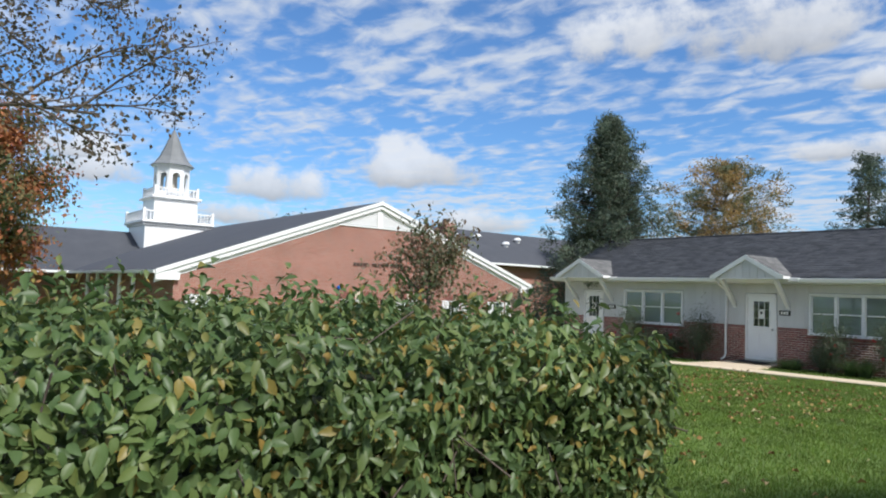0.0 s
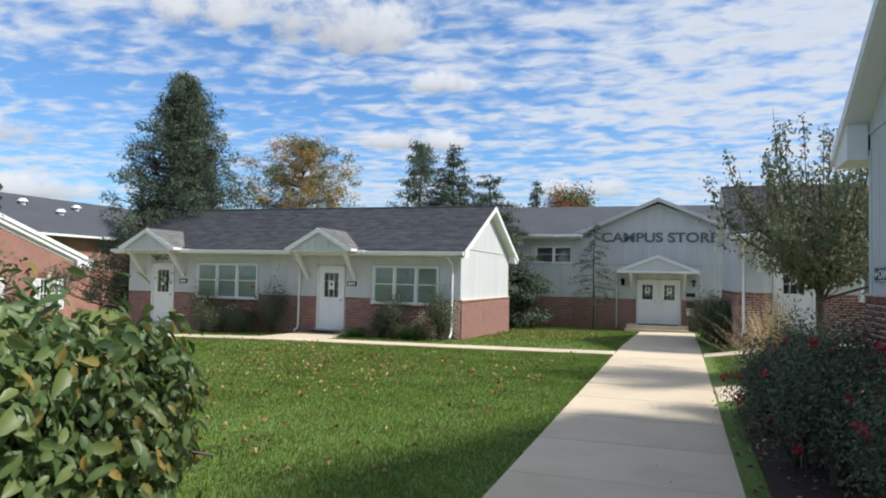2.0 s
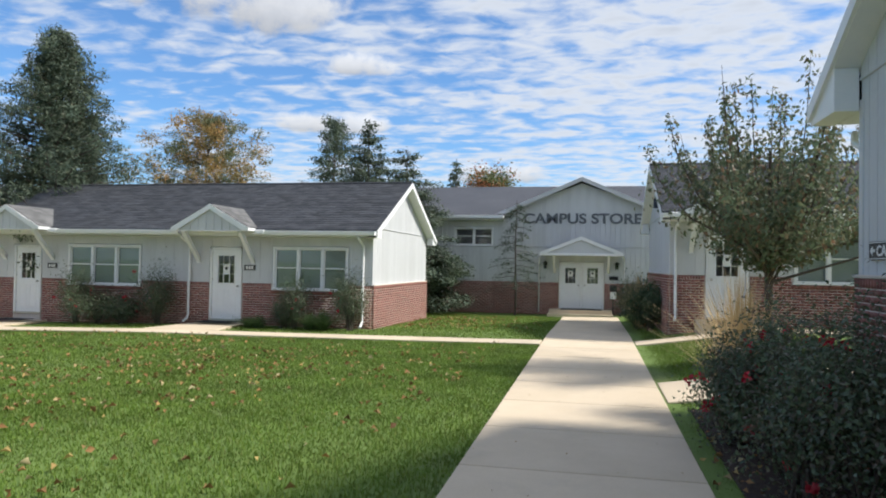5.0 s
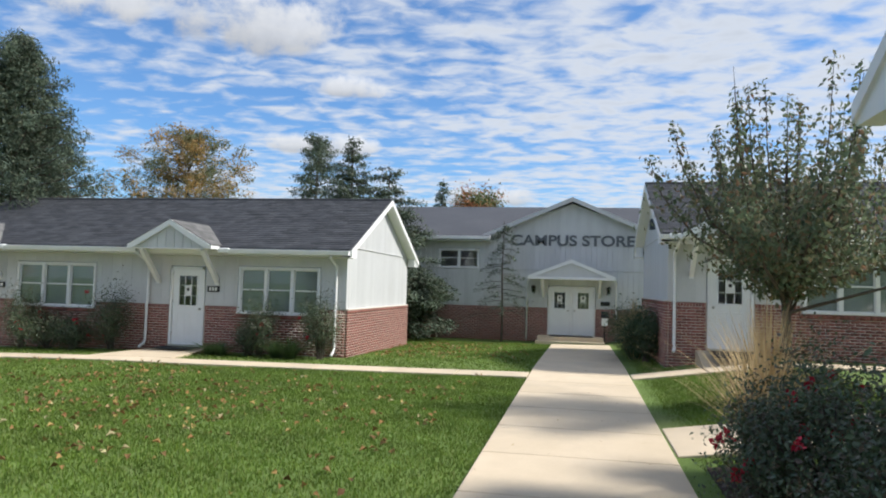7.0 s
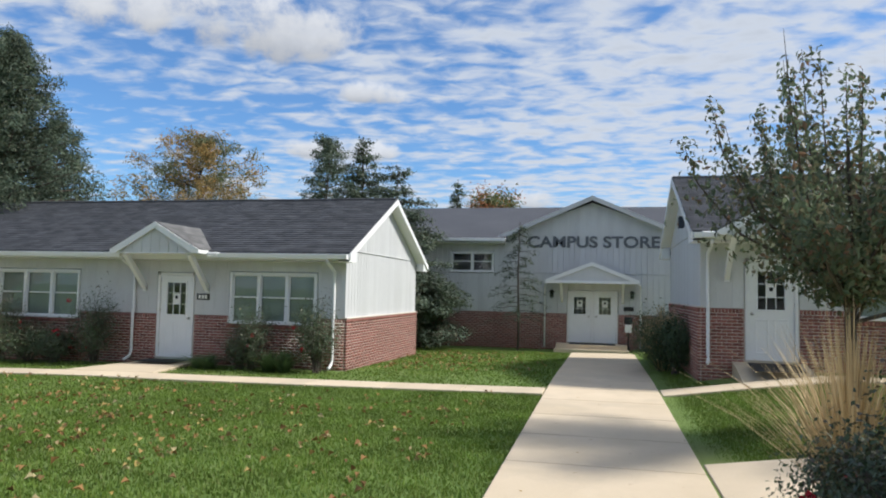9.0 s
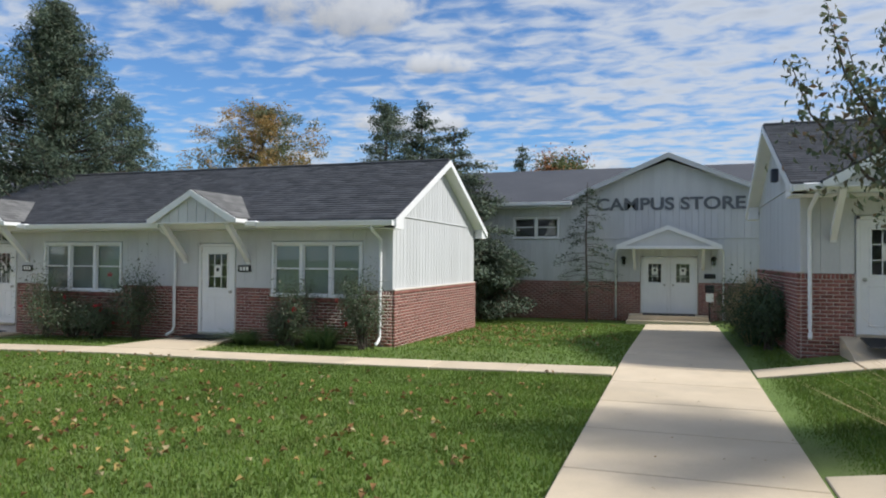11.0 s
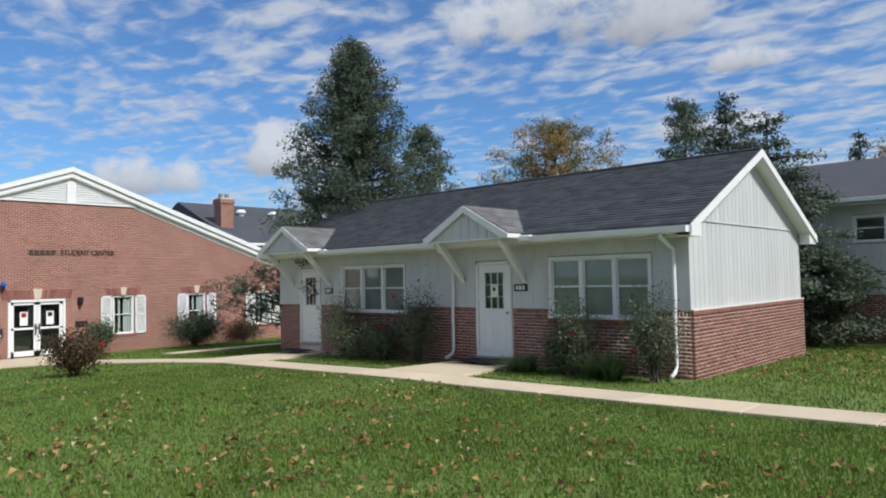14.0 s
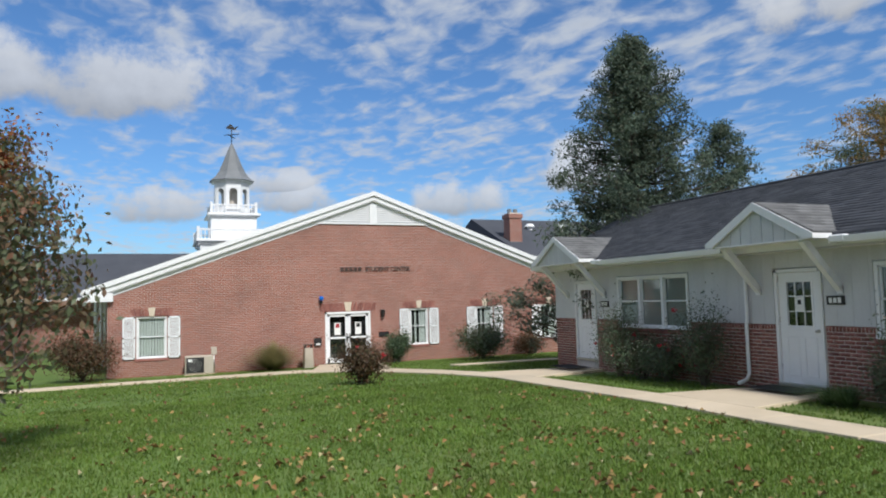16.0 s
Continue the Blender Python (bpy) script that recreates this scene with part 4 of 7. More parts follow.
def store():
    y = 33.0
    base = -0.3
    st = thing("store_building", "grey sided store with a central gable and brick skirt", "building")
    wall = new("front_wall")
    wall.parent = st
    gx, gz = 0.05, 5.45
    m = Matrix(((1, 0, 0, 0), (0, -1, 0, y), (0, 0, 1, 0), (0, 0, 0, 1)))
    ops = [("door", -0.84, 0.98, 0.0, 1.92), ("win", -5.35, -3.65, 2.56, 3.36), ("win", -9.6, -7.9, 2.56, 3.36)]
    # local along starts at x = -14
    x0, x1 = -14.0, 12.0
    mm = m @ Matrix.Translation((x0, 0, 0))
    sh = [(o[0], o[1] - x0, o[2] - x0, o[3], o[4]) for o in ops]
    breaks = sorted({0.0, x1 - x0, *[e for o in sh for e in (o[1], o[2])]})
    up, lowc = [], []
    for a, b in zip(breaks, breaks[1:]):
        mid = (a + b) / 2
        cuts = [(o[3], o[4]) for o in sh if o[1] < mid < o[2]]
        up += [(a, b, -0.2, -0.005, lo, hi) for lo, hi in free_spans(1.06, 3.8, cuts)]
        lowc += [(a, b, -0.2, 0.002, lo, hi) for lo, hi in free_spans(base - 0.4, 1.06, cuts)]
    for name, mat, group in (("wall_core", M_SIDING, up), ("mortar_bed", M_MORTAR, lowc)):
        for c in group:
            V, F = place(mm, [c])
            put(name, array_mesh(name, V, F), mat, wall)
    brick_wall(wall, mm, x1 - x0, base - 0.2, 1.06, sh, 0)

    def head(u):
        x = u + x0
        return max(3.8, gz - 0.22 - 0.43 * abs(x - gx))
    siding(wall, mm @ Matrix.Translation((0, -0.004, 0)), x1 - x0, 1.065, lambda u: 2.56, sh, 0.203)
    siding(wall, mm @ Matrix.Translation((0, 0.004, 0)), x1 - x0, 2.58, head, sh, 0.203)
    box("belt_trim", x0, x1, y - 0.035, y, 2.55, 2.59, M_SIDING, wall)
    slab("gable_core", [(gx - 3.9, y + 0.002, 3.79), (gx + 3.9, y + 0.002, 3.79), (gx, y + 0.002, gz - 0.22)], (0, 0.2, 0), M_SIDING, wall)
    roof = new("roof")
    roof.parent = st
    ey, ez, ry, rz = y - 0.55, 3.86, y + 4.6, 5.62
    n = Vector((0, -(rz - ez), ry - ey)).normalized()
    for xa, xb in ((x0, gx - 3.2), (gx + 3.2, x1)):
        slab("roof_slope", [(xa, ey, ez), (xa, ry, rz), (xa, ry, rz - 0.12), (xa, ey, ez - 0.12)], (xb - xa, 0, 0), M_FARROOF, roof)
        box("gutter", xa, xb, ey - 0.1, ey + 0.02, ez - 0.14, ez - 0.02, M_TRIM, roof)
        box("soffit", xa, xb, ey, y, ez - 0.2, ez - 0.17, M_TRIM, roof)
    slab("roof_slope", [(gx - 3.2, ey + 1.2, ez + 0.4), (gx - 3.2, ry, rz), (gx - 3.2, ry, rz - 0.12), (gx - 3.2, ey + 1.2, ez + 0.28)], (6.4, 0, 0), M_FARROOF, roof)
    slab("roof_slope", [(x0, ry, rz), (x0, ry + 5.2, ez), (x0, ry + 5.2, ez - 0.12), (x0, ry, rz - 0.12)], (x1 - x0, 0, 0), M_FARROOF, roof)
    for s in (1, -1):
        a, b = Vector((gx + s * 3.9, y - 0.35, gz - 0.43 * 3.9)), Vector((gx, y - 0.35, gz))
        slab("gable_slope", [a, b, b - Vector((0, 0, 0.09)), a - Vector((0, 0, 0.09))], (0, 5.0, 0), M_FARROOF, roof)
        slab("rake_board", [a + Vector((0, -0.03, -0.0)), b + Vector((0, -0.03, -0.0)), b + Vector((0, -0.03, -0.17)), a + Vector((0, -0.03, -0.17))], (0, 0.03, 0), M_SIDING, roof)
        slab("rake_soffit", [a + Vector((0, 0, -0.1)), b + Vector((0, 0, -0.1)), b + Vector((0, 0, -0.13)), a + Vector((0, 0, -0.13))], (0, 0.36, 0), M_SIDING, roof)
    box("back_wall", x0, x1, y + 9, y + 9.2, base - 0.4, 3.8, M_SIDING, st)
    box("end_wall", x0, x0 + 0.2, y, y + 9, base - 0.4, 3.8, M_SIDING, st)
    box("end_wall", x1 - 0.2, x1, y, y + 9, base - 0.4, 3.8, M_SIDING, st)
    for o in ops[1:]:
        sash_window(st, same, o[1], o[2], o[3], o[4], y, units=2)
    panel_door(st, same, -0.84, 0.07, 0.0, 1.92, y, handle_side=1, cols=3, rows=3)
    panel_door(st, same, 0.07, 0.98, 0.0, 1.92, y, handle_side=-1, cols=3, rows=3)
    # hood over the doors
    hd = new("door_hood")
    hd.parent = st
    c, half, top, low, fr = 0.06, 1.62, 2.95, 2.22, y - 1.0
    for s in (1, -1):
        a, b = Vector((c + s * half, fr, low + 0.08)), Vector((c, fr, top))
        slab("hood_slope", [a, b, b - Vector((0, 0, 0.06)), a - Vector((0, 0, 0.06))], (0, 1.0, 0), M_SHINGLE2, hd)
        slab("bargeboard", [a + Vector((s * 0.03, -0.03, 0.01)), b + Vector((0, -0.03, 0.01)), b + Vector((0, -0.03, -0.13)), a + Vector((s * 0.03, -0.03, -0.13))], (0, 0.03, 0), M_TRIM, hd)
        beam("strut", (c + s * 1.1, fr + 0.1, low), (c + s * 1.1, y - 0.01, 1.5), 0.09, 0.1, M_TRIM, hd)
        tube("downspout", [(c + s * (half - 0.02), fr + 0.5, low + 0.02), (c + s * (half + 0.1), y - 0.2, low - 0.1), (c + s * (half + 0.12), y - 0.08, low - 0.3), (c + s * (half + 0.12), y - 0.08, 0.1 + base)], 0.035, M_TRIM, st, "white downspout")
    slab("tympanum", [(c - half + 0.1, fr + 0.03, low), (c + half - 0.1, fr + 0.03, low), (c, fr + 0.03, top - 0.08)], (0, 0.04, 0), M_SIDING, hd)
    box("hood_ceiling", c - half + 0.05, c + half - 0.05, fr, y, low - 0.03, low, M_TRIM, hd)
    box("hood_beam", c - half - 0.02, c + half + 0.02, fr - 0.02, fr + 0.06, low - 0.04, low + 0.06, M_TRIM, hd)
    ob = letters("sign_letters", "CAMPUS STORE", 0.58, Matrix.Translation((-2.36, y - 0.03, 3.55)) @ pose(0, 0, 0, 90), M_LETTER, "dark grey raised capital letters", st, 0.04, 4.85)
    # step, lamps, signs
    s1 = thing("door_step", "two low concrete steps before the store doors", "steps", kind="structure")
    box("step", -1.25, 1.35, 31.7, y - 0.05, base - 0.1, base + 0.13, M_CONCRETE, s1)
    box("step", -1.2, 1.3, 32.05, y - 0.04, base + 0.1, -0.02, M_CONCRETE, s1)
    mt = box("door_mat", -0.75, 0.9, 32.2, 32.85, -0.018, 0.0, M_MAT)
    tagged(mt, "black rubber mat before the store doors", "door mat", "door mats")
    for x in (-1.42, 1.5):
        lp = thing("wall_lantern", "small black wall lantern beside the store doors", "lamp", "store lanterns")
        box("backplate", x - 0.06, x + 0.06, y - 0.05, y - 0.02, 1.66, 1.9, M_BLACK, lp)
        bm = bmesh.new()
        bmesh.ops.create_cone(bm, cap_ends=True, segments=8, radius1=0.06, radius2=0.1, depth=0.24, matrix=Matrix.Translation((x, y - 0.16, 1.72)))
        part("lantern_glass", bm, M_GLASS, lp)
        bm = bmesh.new()
        bmesh.ops.create_cone(bm, cap_ends=True, segments=8, radius1=0.13, radius2=0.02, depth=0.1, matrix=Matrix.Translation((x, y - 0.16, 1.9)))
        part("lantern_cap", bm, M_BLACK, lp)
        box("lantern_arm", x - 0.015, x + 0.015, y - 0.16, y - 0.03, 1.9, 1.93, M_BLACK, lp)
    pl = thing("wall_plaque", "small black plaque beside the store doors", "plaque")
    box("plate", 1.2, 1.56, y - 0.045, y - 0.02, 1.2, 1.36, M_BLACK, pl)
    sg = thing("yard_sign", "small notice board on a thin dark post", "sign")
    sx_, sy_ = 1.35, 32.4
    tube("post", [(sx_, sy_, base - 0.2), (sx_, sy_, 0.9)], 0.025, M_BLACK, sg)
    box("board", sx_ - 0.14, sx_ + 0.14, sy_ - 0.04, sy_ - 0.015, 0.75, 1.0, M_BLACK, sg)
    box("notice", sx_ - 0.12, sx_ + 0.12, sy_ - 0.045, sy_ - 0.041, 0.45, 0.73, M_PAPER, sg, bevel=0)


store()

# ---- the brick hall ----


def hall_brick():
    m, t, s = material("hall_brick", 0.85)
    co = node(t, "ShaderNodeTexCoord").outputs["Object"]
    sp = node(t, "ShaderNodeSeparateXYZ", {0: co})
    uv = node(t, "ShaderNodeCombineXYZ", {0: maths(t, "ADD", sp.outputs[0], sp.outputs[1]), 1: sp.outputs[2], 2: 0.0}).outputs[0]
    b = node(t, "ShaderNodeTexBrick", {"Vector": uv, "Color1": rgb(0.22, 0.068, 0.046), "Color2": rgb(0.325, 0.112, 0.076), "Mortar": rgb(0.47, 0.40, 0.35), "Scale": 1.0, "Mortar Size": 0.0085, "Mortar Smooth": 0.2, "Bias": 0.0, "Brick Width": 0.205, "Row Height": 0.0677})
    n1 = node(t, "ShaderNodeTexNoise", {0: co, "Scale": 0.8, "Detail": 5}).outputs[0]
    n2 = node(t, "ShaderNodeTexNoise", {0: co, "Scale": 40.0, "Detail": 3}).outputs[0]
    k = node(t, "ShaderNodeMapRange", {0: maths(t, "MULTIPLY_ADD", n2, 0.4, n1), 1: 0.4, 2: 1.0, 3: 0.82, 4: 1.15}).outputs[0]
    col = node(t, "ShaderNodeVectorMath", {0: b.outputs[0], "Scale": k}, operation="SCALE").outputs[0]
    t.links.new(col, s.inputs["Base Color"])
    bp = node(t, "ShaderNodeBump", {"Strength": 0.6, "Distance": 0.008, "Height": maths(t, "MULTIPLY_ADD", b.outputs[1], -1.0, n2)})
    t.links.new(bp.outputs[0], s.inputs["Normal"])
    return m


M_HALL = hall_brick()


def hall():
    X0 = -29.0
    ya, yb, yr = 9.4, 29.8, 19.6
    base = -1.3
    zr, ze = 6.36, 2.36
    slope = (zr - ze) / (yr - 8.6)
    hl = thing("brick_hall", "large red brick hall with a white-trimmed broad gable", "building")
    wall = new("front_wall")
    wall.parent = hl
    wins = [(10.38, 11.44), (21.15, 22.0), (24.3, 25.15), (27.6, 28.5)]
    wz0, wz1 = -0.2, 1.36
    dy0, dy1, dz1 = 17.47, 19.4, 1.31

    def top(y):
        return min(zr - 0.42 - slope * abs(y - yr), 5.02)
    # wall strips round the openings
    breaks = sorted({ya, yb, yr, yr - 2.55, yr + 2.55, dy0, dy1, *[v for w in wins for v in w]})
    bm = bmesh.new()
    for a, b in zip(breaks, breaks[1:]):
        mid = (a + b) / 2
        cuts = [(wz0, wz1)] if any(w[0] < mid < w[1] for w in wins) else [(base, dz1)] if dy0 < mid < dy1 else []
        for lo, hi in free_spans(base, 99, cuts):
            if hi > 90:
                prism(bm, [(X0, a, lo), (X0, b, lo), (X0, b, top(b)), (X0, a, top(a))], (-0.3, 0, 0))
            else:
                prism(bm, [(X0, a, lo), (X0, b, lo), (X0, b, hi), (X0, a, hi)], (-0.3, 0, 0))
    part("brick_face", bm, M_HALL, wall, "red brick wall with pale joints")
    # louvred gable top
    lv = new("louvre")
    lv.parent = hl
    zb = 5.04
    half = (zr - 0.42 - zb) / slope
    slab("louvre_back", [(X0 - 0.05, yr - half, zb), (X0 - 0.05, yr + half, zb), (X0 - 0.05, yr, zr - 0.42)], (-0.2, 0, 0), M_TRIM, lv)
    z = zb + 0.06
    while z < zr - 0.55:
        h = (zr - 0.45 - z) / slope
        bm = bmesh.new()
        prism(bm, [(X0 + 0.03, yr - h, z), (X0 + 0.03, yr + h, z), (X0 - 0.03, yr + h - 0.1, z + 0.075), (X0 - 0.03, yr - h + 0.1, z + 0.075)], (-0.012, 0, -0.012))
        part("slat", bm, M_TRIM, lv)
        z += 0.088
    box("louvre_mullion", X0 - 0.05, X0 + 0.05, yr - 0.16, yr + 0.16, zb, zr - 0.5, M_TRIM, lv)
    box("louvre_sill", X0 - 0.05, X0 + 0.06, yr - half - 0.1, yr + half + 0.1, zb - 0.08, zb, M_TRIM, lv)
    # roof with deep rakes
    roof = new("roof")
    roof.parent = hl
    for s in (1, -1):
        ye = yr + s * (yr - 8.6)
        bm = bmesh.new()
        prism(bm, [(-28.8, ye, ze), (-28.8, yr, zr), (-28.8, yr, zr - 0.12), (-28.8, ye, ze - 0.12)], (-27.0, 0, 0))
        part("roof_slope", bm, M_FARROOF, roof)
        for dz, hgt, xx in ((0.0, 0.17, -28.77), (-0.17, 0.2, -28.84)):
            slab("rake_board", [(xx, ye, ze + dz + 0.02), (xx, yr, zr + dz + 0.02), (xx, yr, zr + dz - hgt), (xx, ye, ze + dz - hgt)], (-0.03, 0, 0), M_TRIM, roof)
        slab("rake_soffit", [(-28.84, ye, ze - 0.36), (-28.84, yr, zr - 0.36), (-28.84, yr, zr - 0.39), (-28.84, ye, ze - 0.39)], (-0.16, 0, 0), M_TRIM, roof)
        slab("frieze", [(X0 + 0.03, ye, ze - 0.38), (X0 + 0.03, yr, zr - 0.38), (X0 + 0.03, yr, zr - 0.56), (X0 + 0.03, ye, ze - 0.56)], (-0.04, 0, 0), M_TRIM, roof)
        box("eave_return", -28.98, -28.8, min(ye, ye - s * 1.0), max(ye, ye - s * 1.0), ze - 0.42, ze - 0.1, M_TRIM, roof)
        box("gutter", -55, -28.85, ye - 0.08, ye + 0.08, ze - 0.16, ze - 0.02, M_TRIM, roof)
    box("side_wall", -55, -29.3, ya, ya + 0.3, base, ze - 0.1, M_HALL, hl)
    box("side_wall", -55, -29.3, yb - 0.3, yb, base, ze - 0.1, M_HALL, hl)
    # porch posts along the side
    for i in range(5):
        bm = bmesh.new()
        bmesh.ops.create_cone(bm, cap_ends=True, segments=12, radius1=0.11, radius2=0.09, depth=3.1, matrix=Matrix.Translation((-33 - i * 2.6, 8.75, 0.65)))
        part("porch_post", bm, M_TRIM, hl)
    # windows with shutters
    m = Matrix(((0, -1, 0, X0), (1, 0, 0, 0), (0, 0, 1, 0), (0, 0, 0, 1)))
    for y0, y1 in wins:
        holder = new("window_unit")
        holder.parent = hl
        holder.matrix_basis = m
        sash_window(holder, same, y0, y1, wz0, wz1, 0.06, units=1)
        bm = bmesh.new()
        k = y0 + 0.06
        while k < y1 - 0.1:
            solid(bm, k, k + 0.082, 0.14, 0.15, wz0 + 0.1, wz1 - 0.08)
            k += (0.09 if y1 < 12 or k > (y0 + y1) / 2 else 0.2) + rng.uniform(0, 0.01)
        part("blind", bm, M_PAPER, holder, "pale hanging blinds behind the panes")
        # black board close behind the panes, painted as the dark of the room
        solid_back = box("unlit_room_board", y0, y1, 0.28, 0.3, wz0, wz1, M_BLACK, holder)
        for a, b in ((y0 - 0.47, y0 - 0.03), (y1 + 0.03, y1 + 0.47)):
            bm = bmesh.new()
            solid(bm, a, a + 0.06, -0.06, -0.02, wz0, wz1, 0.004)
            solid(bm, b - 0.06, b, -0.06, -0.02, wz0, wz1, 0.004)
            for q in (wz0, (wz0 + wz1) / 2 - 0.03, wz1 - 0.07):
                solid(bm, a, b, -0.06, -0.02, q, q + 0.07, 0.004)
            zz = wz0 + 0.08
            while zz < wz1 - 0.08:
                solid(bm, a + 0.05, b - 0.05, -0.05, -0.022, zz, zz + 0.028)
                zz += 0.042
            part("shutter", bm, M_TRIM, holder, "white louvred shutter")
        bm = bmesh.new()
        c = (y0 + y1) / 2
        n = 16
        for i in range(n):
            u = c + (i - (n - 1) / 2) * 0.082
            lean = (i - (n - 1) / 2) * 0.012
            prism(bm, [(u - 0.033, -0.02, wz1 + 0.02), (u + 0.033, -0.02, wz1 + 0.02), (u + 0.035 + lean, -0.02, wz1 + 0.28), (u - 0.035 + lean, -0.02, wz1 + 0.28)], (0, 0.03, 0))
        part("brick_arch", bm, M_BRICK, holder, "flat arch of upright bricks")
        bm = bmesh.new()
        prism(bm, [(c - 0.08, -0.035, wz1 + 0.01), (c + 0.08, -0.035, wz1 + 0.01), (c + 0.13, -0.035, wz1 + 0.33), (c - 0.13, -0.035, wz1 + 0.33)], (0, 0.04, 0))
        part("keystone", bm, M_STONE, holder, "pale cast-stone keystone")
        box("brick_sill", y0 - 0.06, y1 + 0.06, -0.04, 0.05, wz0 - 0.09, wz0, M_BRICK, holder)
    # glazed double doors
    ent = new("entrance")
    ent.parent = hl
    ent.matrix_basis = m
    dz0 = -0.78
    bm = bmesh.new()
    for a, b, lo, hi in ((dy0, dy0 + 0.09, dz0, dz1), (dy1 - 0.09, dy1, dz0, dz1), (dy0, dy1, dz1 - 0.09, dz1)):
        solid(bm, a, b, -0.02, 0.12, lo, hi, 0.006)
    part("door_frame", bm, M_TRIM, ent)
    mid = (dy0 + dy1) / 2
    for a, b, hs in ((dy0 + 0.09, mid - 0.005, 1), (mid + 0.005, dy1 - 0.09, -1)):
        bm = bmesh.new()
        for q in ((a, a + 0.11, dz0 + 0.01, dz1 - 0.09), (b - 0.11, b, dz0 + 0.01, dz1 - 0.09), (a, b, dz0 + 0.01, dz0 + 0.2), (a, b, dz1 - 0.2, dz1 - 0.09), (a, b, dz0 + 0.98, dz0 + 1.06)):
            solid(bm, q[0], q[1], 0.03, 0.075, q[2], q[3], 0.004)
        part("door_leaf", bm, M_DOOR, ent)
        box("pane", a + 0.1, b - 0.1, 0.05, 0.056, dz0 + 0.18, dz1 - 0.18, M_GLASS, ent, bevel=0)
        c = (a + b) / 2
        box("notice", c - 0.13, c + 0.13, 0.04, 0.043, 0.36, 0.86, M_PAPER, ent, "white notice taped to the glass", bevel=0)
        box("notice_mark", c - 0.08, c + 0.08, 0.036, 0.039, 0.66, 0.82, M_ROSE if hs > 0 else M_BLACK, ent, bevel=0)
        hx = b - 0.06 if hs > 0 else a + 0.06
        tube("door_handle", [(hx, 0.03, 0.0), (hx, -0.05, 0.03), (hx, -0.05, 0.37), (hx, 0.03, 0.4)], 0.02, M_BLACK, ent, "dark pull handle")
    # added black board: the dark interior behind the glazed doors is its colour
    box("unlit_room_board", dy0, dy1, 0.28, 0.3, dz0, dz1, M_BLACK, ent)
    bm = bmesh.new()
    n = 30
    for i in range(n):
        u = mid + (i - (n - 1) / 2) * 0.077
        lean = (i - (n - 1) / 2) * 0.006
        prism(bm, [(u - 0.031, -0.02, dz1 + 0.02), (u + 0.031, -0.02, dz1 + 0.02), (u + 0.033 + lean, -0.02, dz1 + 0.36), (u - 0.033 + lean, -0.02, dz1 + 0.36)], (0, 0.03, 0))
    part("brick_arch", bm, M_BRICK, ent, "flat arch of upright bricks")
    bm = bmesh.new()
    prism(bm, [(mid - 0.1, -0.035, dz1 + 0.01), (mid + 0.1, -0.035, dz1 + 0.01), (mid + 0.16, -0.035, dz1 + 0.4), (mid - 0.16, -0.035, dz1 + 0.4)], (0, 0.04, 0))
    part("keystone", bm, M_STONE, ent, "pale cast-stone keystone")
    # name over the doors: first word is a name and stays as bars
    nm = new("wall_lettering")
    nm.parent = hl
    nm.matrix_basis = m
    for i in range(5):
        box("name_bar", 18.13 + i * 0.19, 18.28 + i * 0.19, -0.03, -0.005, 2.98, 3.16, M_BRONZE, nm, bevel=0.004)
    letters("letters", "STUDENT CENTER", 0.27, Matrix.Translation((19.22, -0.012, 2.98)) @ pose(0, 0, 0, 90), M_BRONZE, "dark raised capital letters", nm, 0.03, 2.0)
    # blue alarm lamp, wall lamp, boxes
    bl = thing("alarm_light", "blue emergency lamp on the brick wall", "lamp")
    bm = bmesh.new()
    bmesh.ops.create_uvsphere(bm, u_segments=14, v_segments=8, radius=0.1, matrix=Matrix.Translation((X0 + 0.13, 17.3, 1.88)))
    part("blue_globe", bm, M_BLUE, bl)
    box("bracket", X0, X0 + 0.14, 17.25, 17.35, 1.68, 1.79, M_BLACK, bl)
    ls = thing("wall_lantern", "small dark wall lantern beside the hall doors", "lamp")
    box("backplate", X0, X0 + 0.04, 19.85, 20.0, 1.05, 1.35, M_BLACK, ls)
    bm = bmesh.new()
    bmesh.ops.create_cone(bm, cap_ends=True, segments=8, radius1=0.06, radius2=0.1, depth=0.3, matrix=Matrix.Translation((X0 + 0.12, 19.92, 1.18)))
    part("lantern_body", bm, M_BLACK, ls)
    pq = thing("wall_plaque", "dark plaque on the brick wall", "plaque")
    box("plate", X0, X0 + 0.03, 19.75, 20.2, 0.2, 0.42, M_BLACK, pq)
    ib = thing("intercom_box", "dark entry box beside the hall doors", "box")
    box("case", X0, X0 + 0.08, 17.0, 17.3, -0.05, 0.28, M_BLACK, ib)
    box("slot", X0 + 0.08, X0 + 0.085, 17.06, 17.24, 0.0, 0.06, M_PAPER, ib, bevel=0)


M_BLUE = grainy("blue_lens", (0.01, 0.10, 0.45), (0.02, 0.16, 0.6), 5, 40, 0.25, 0.05)
hall()


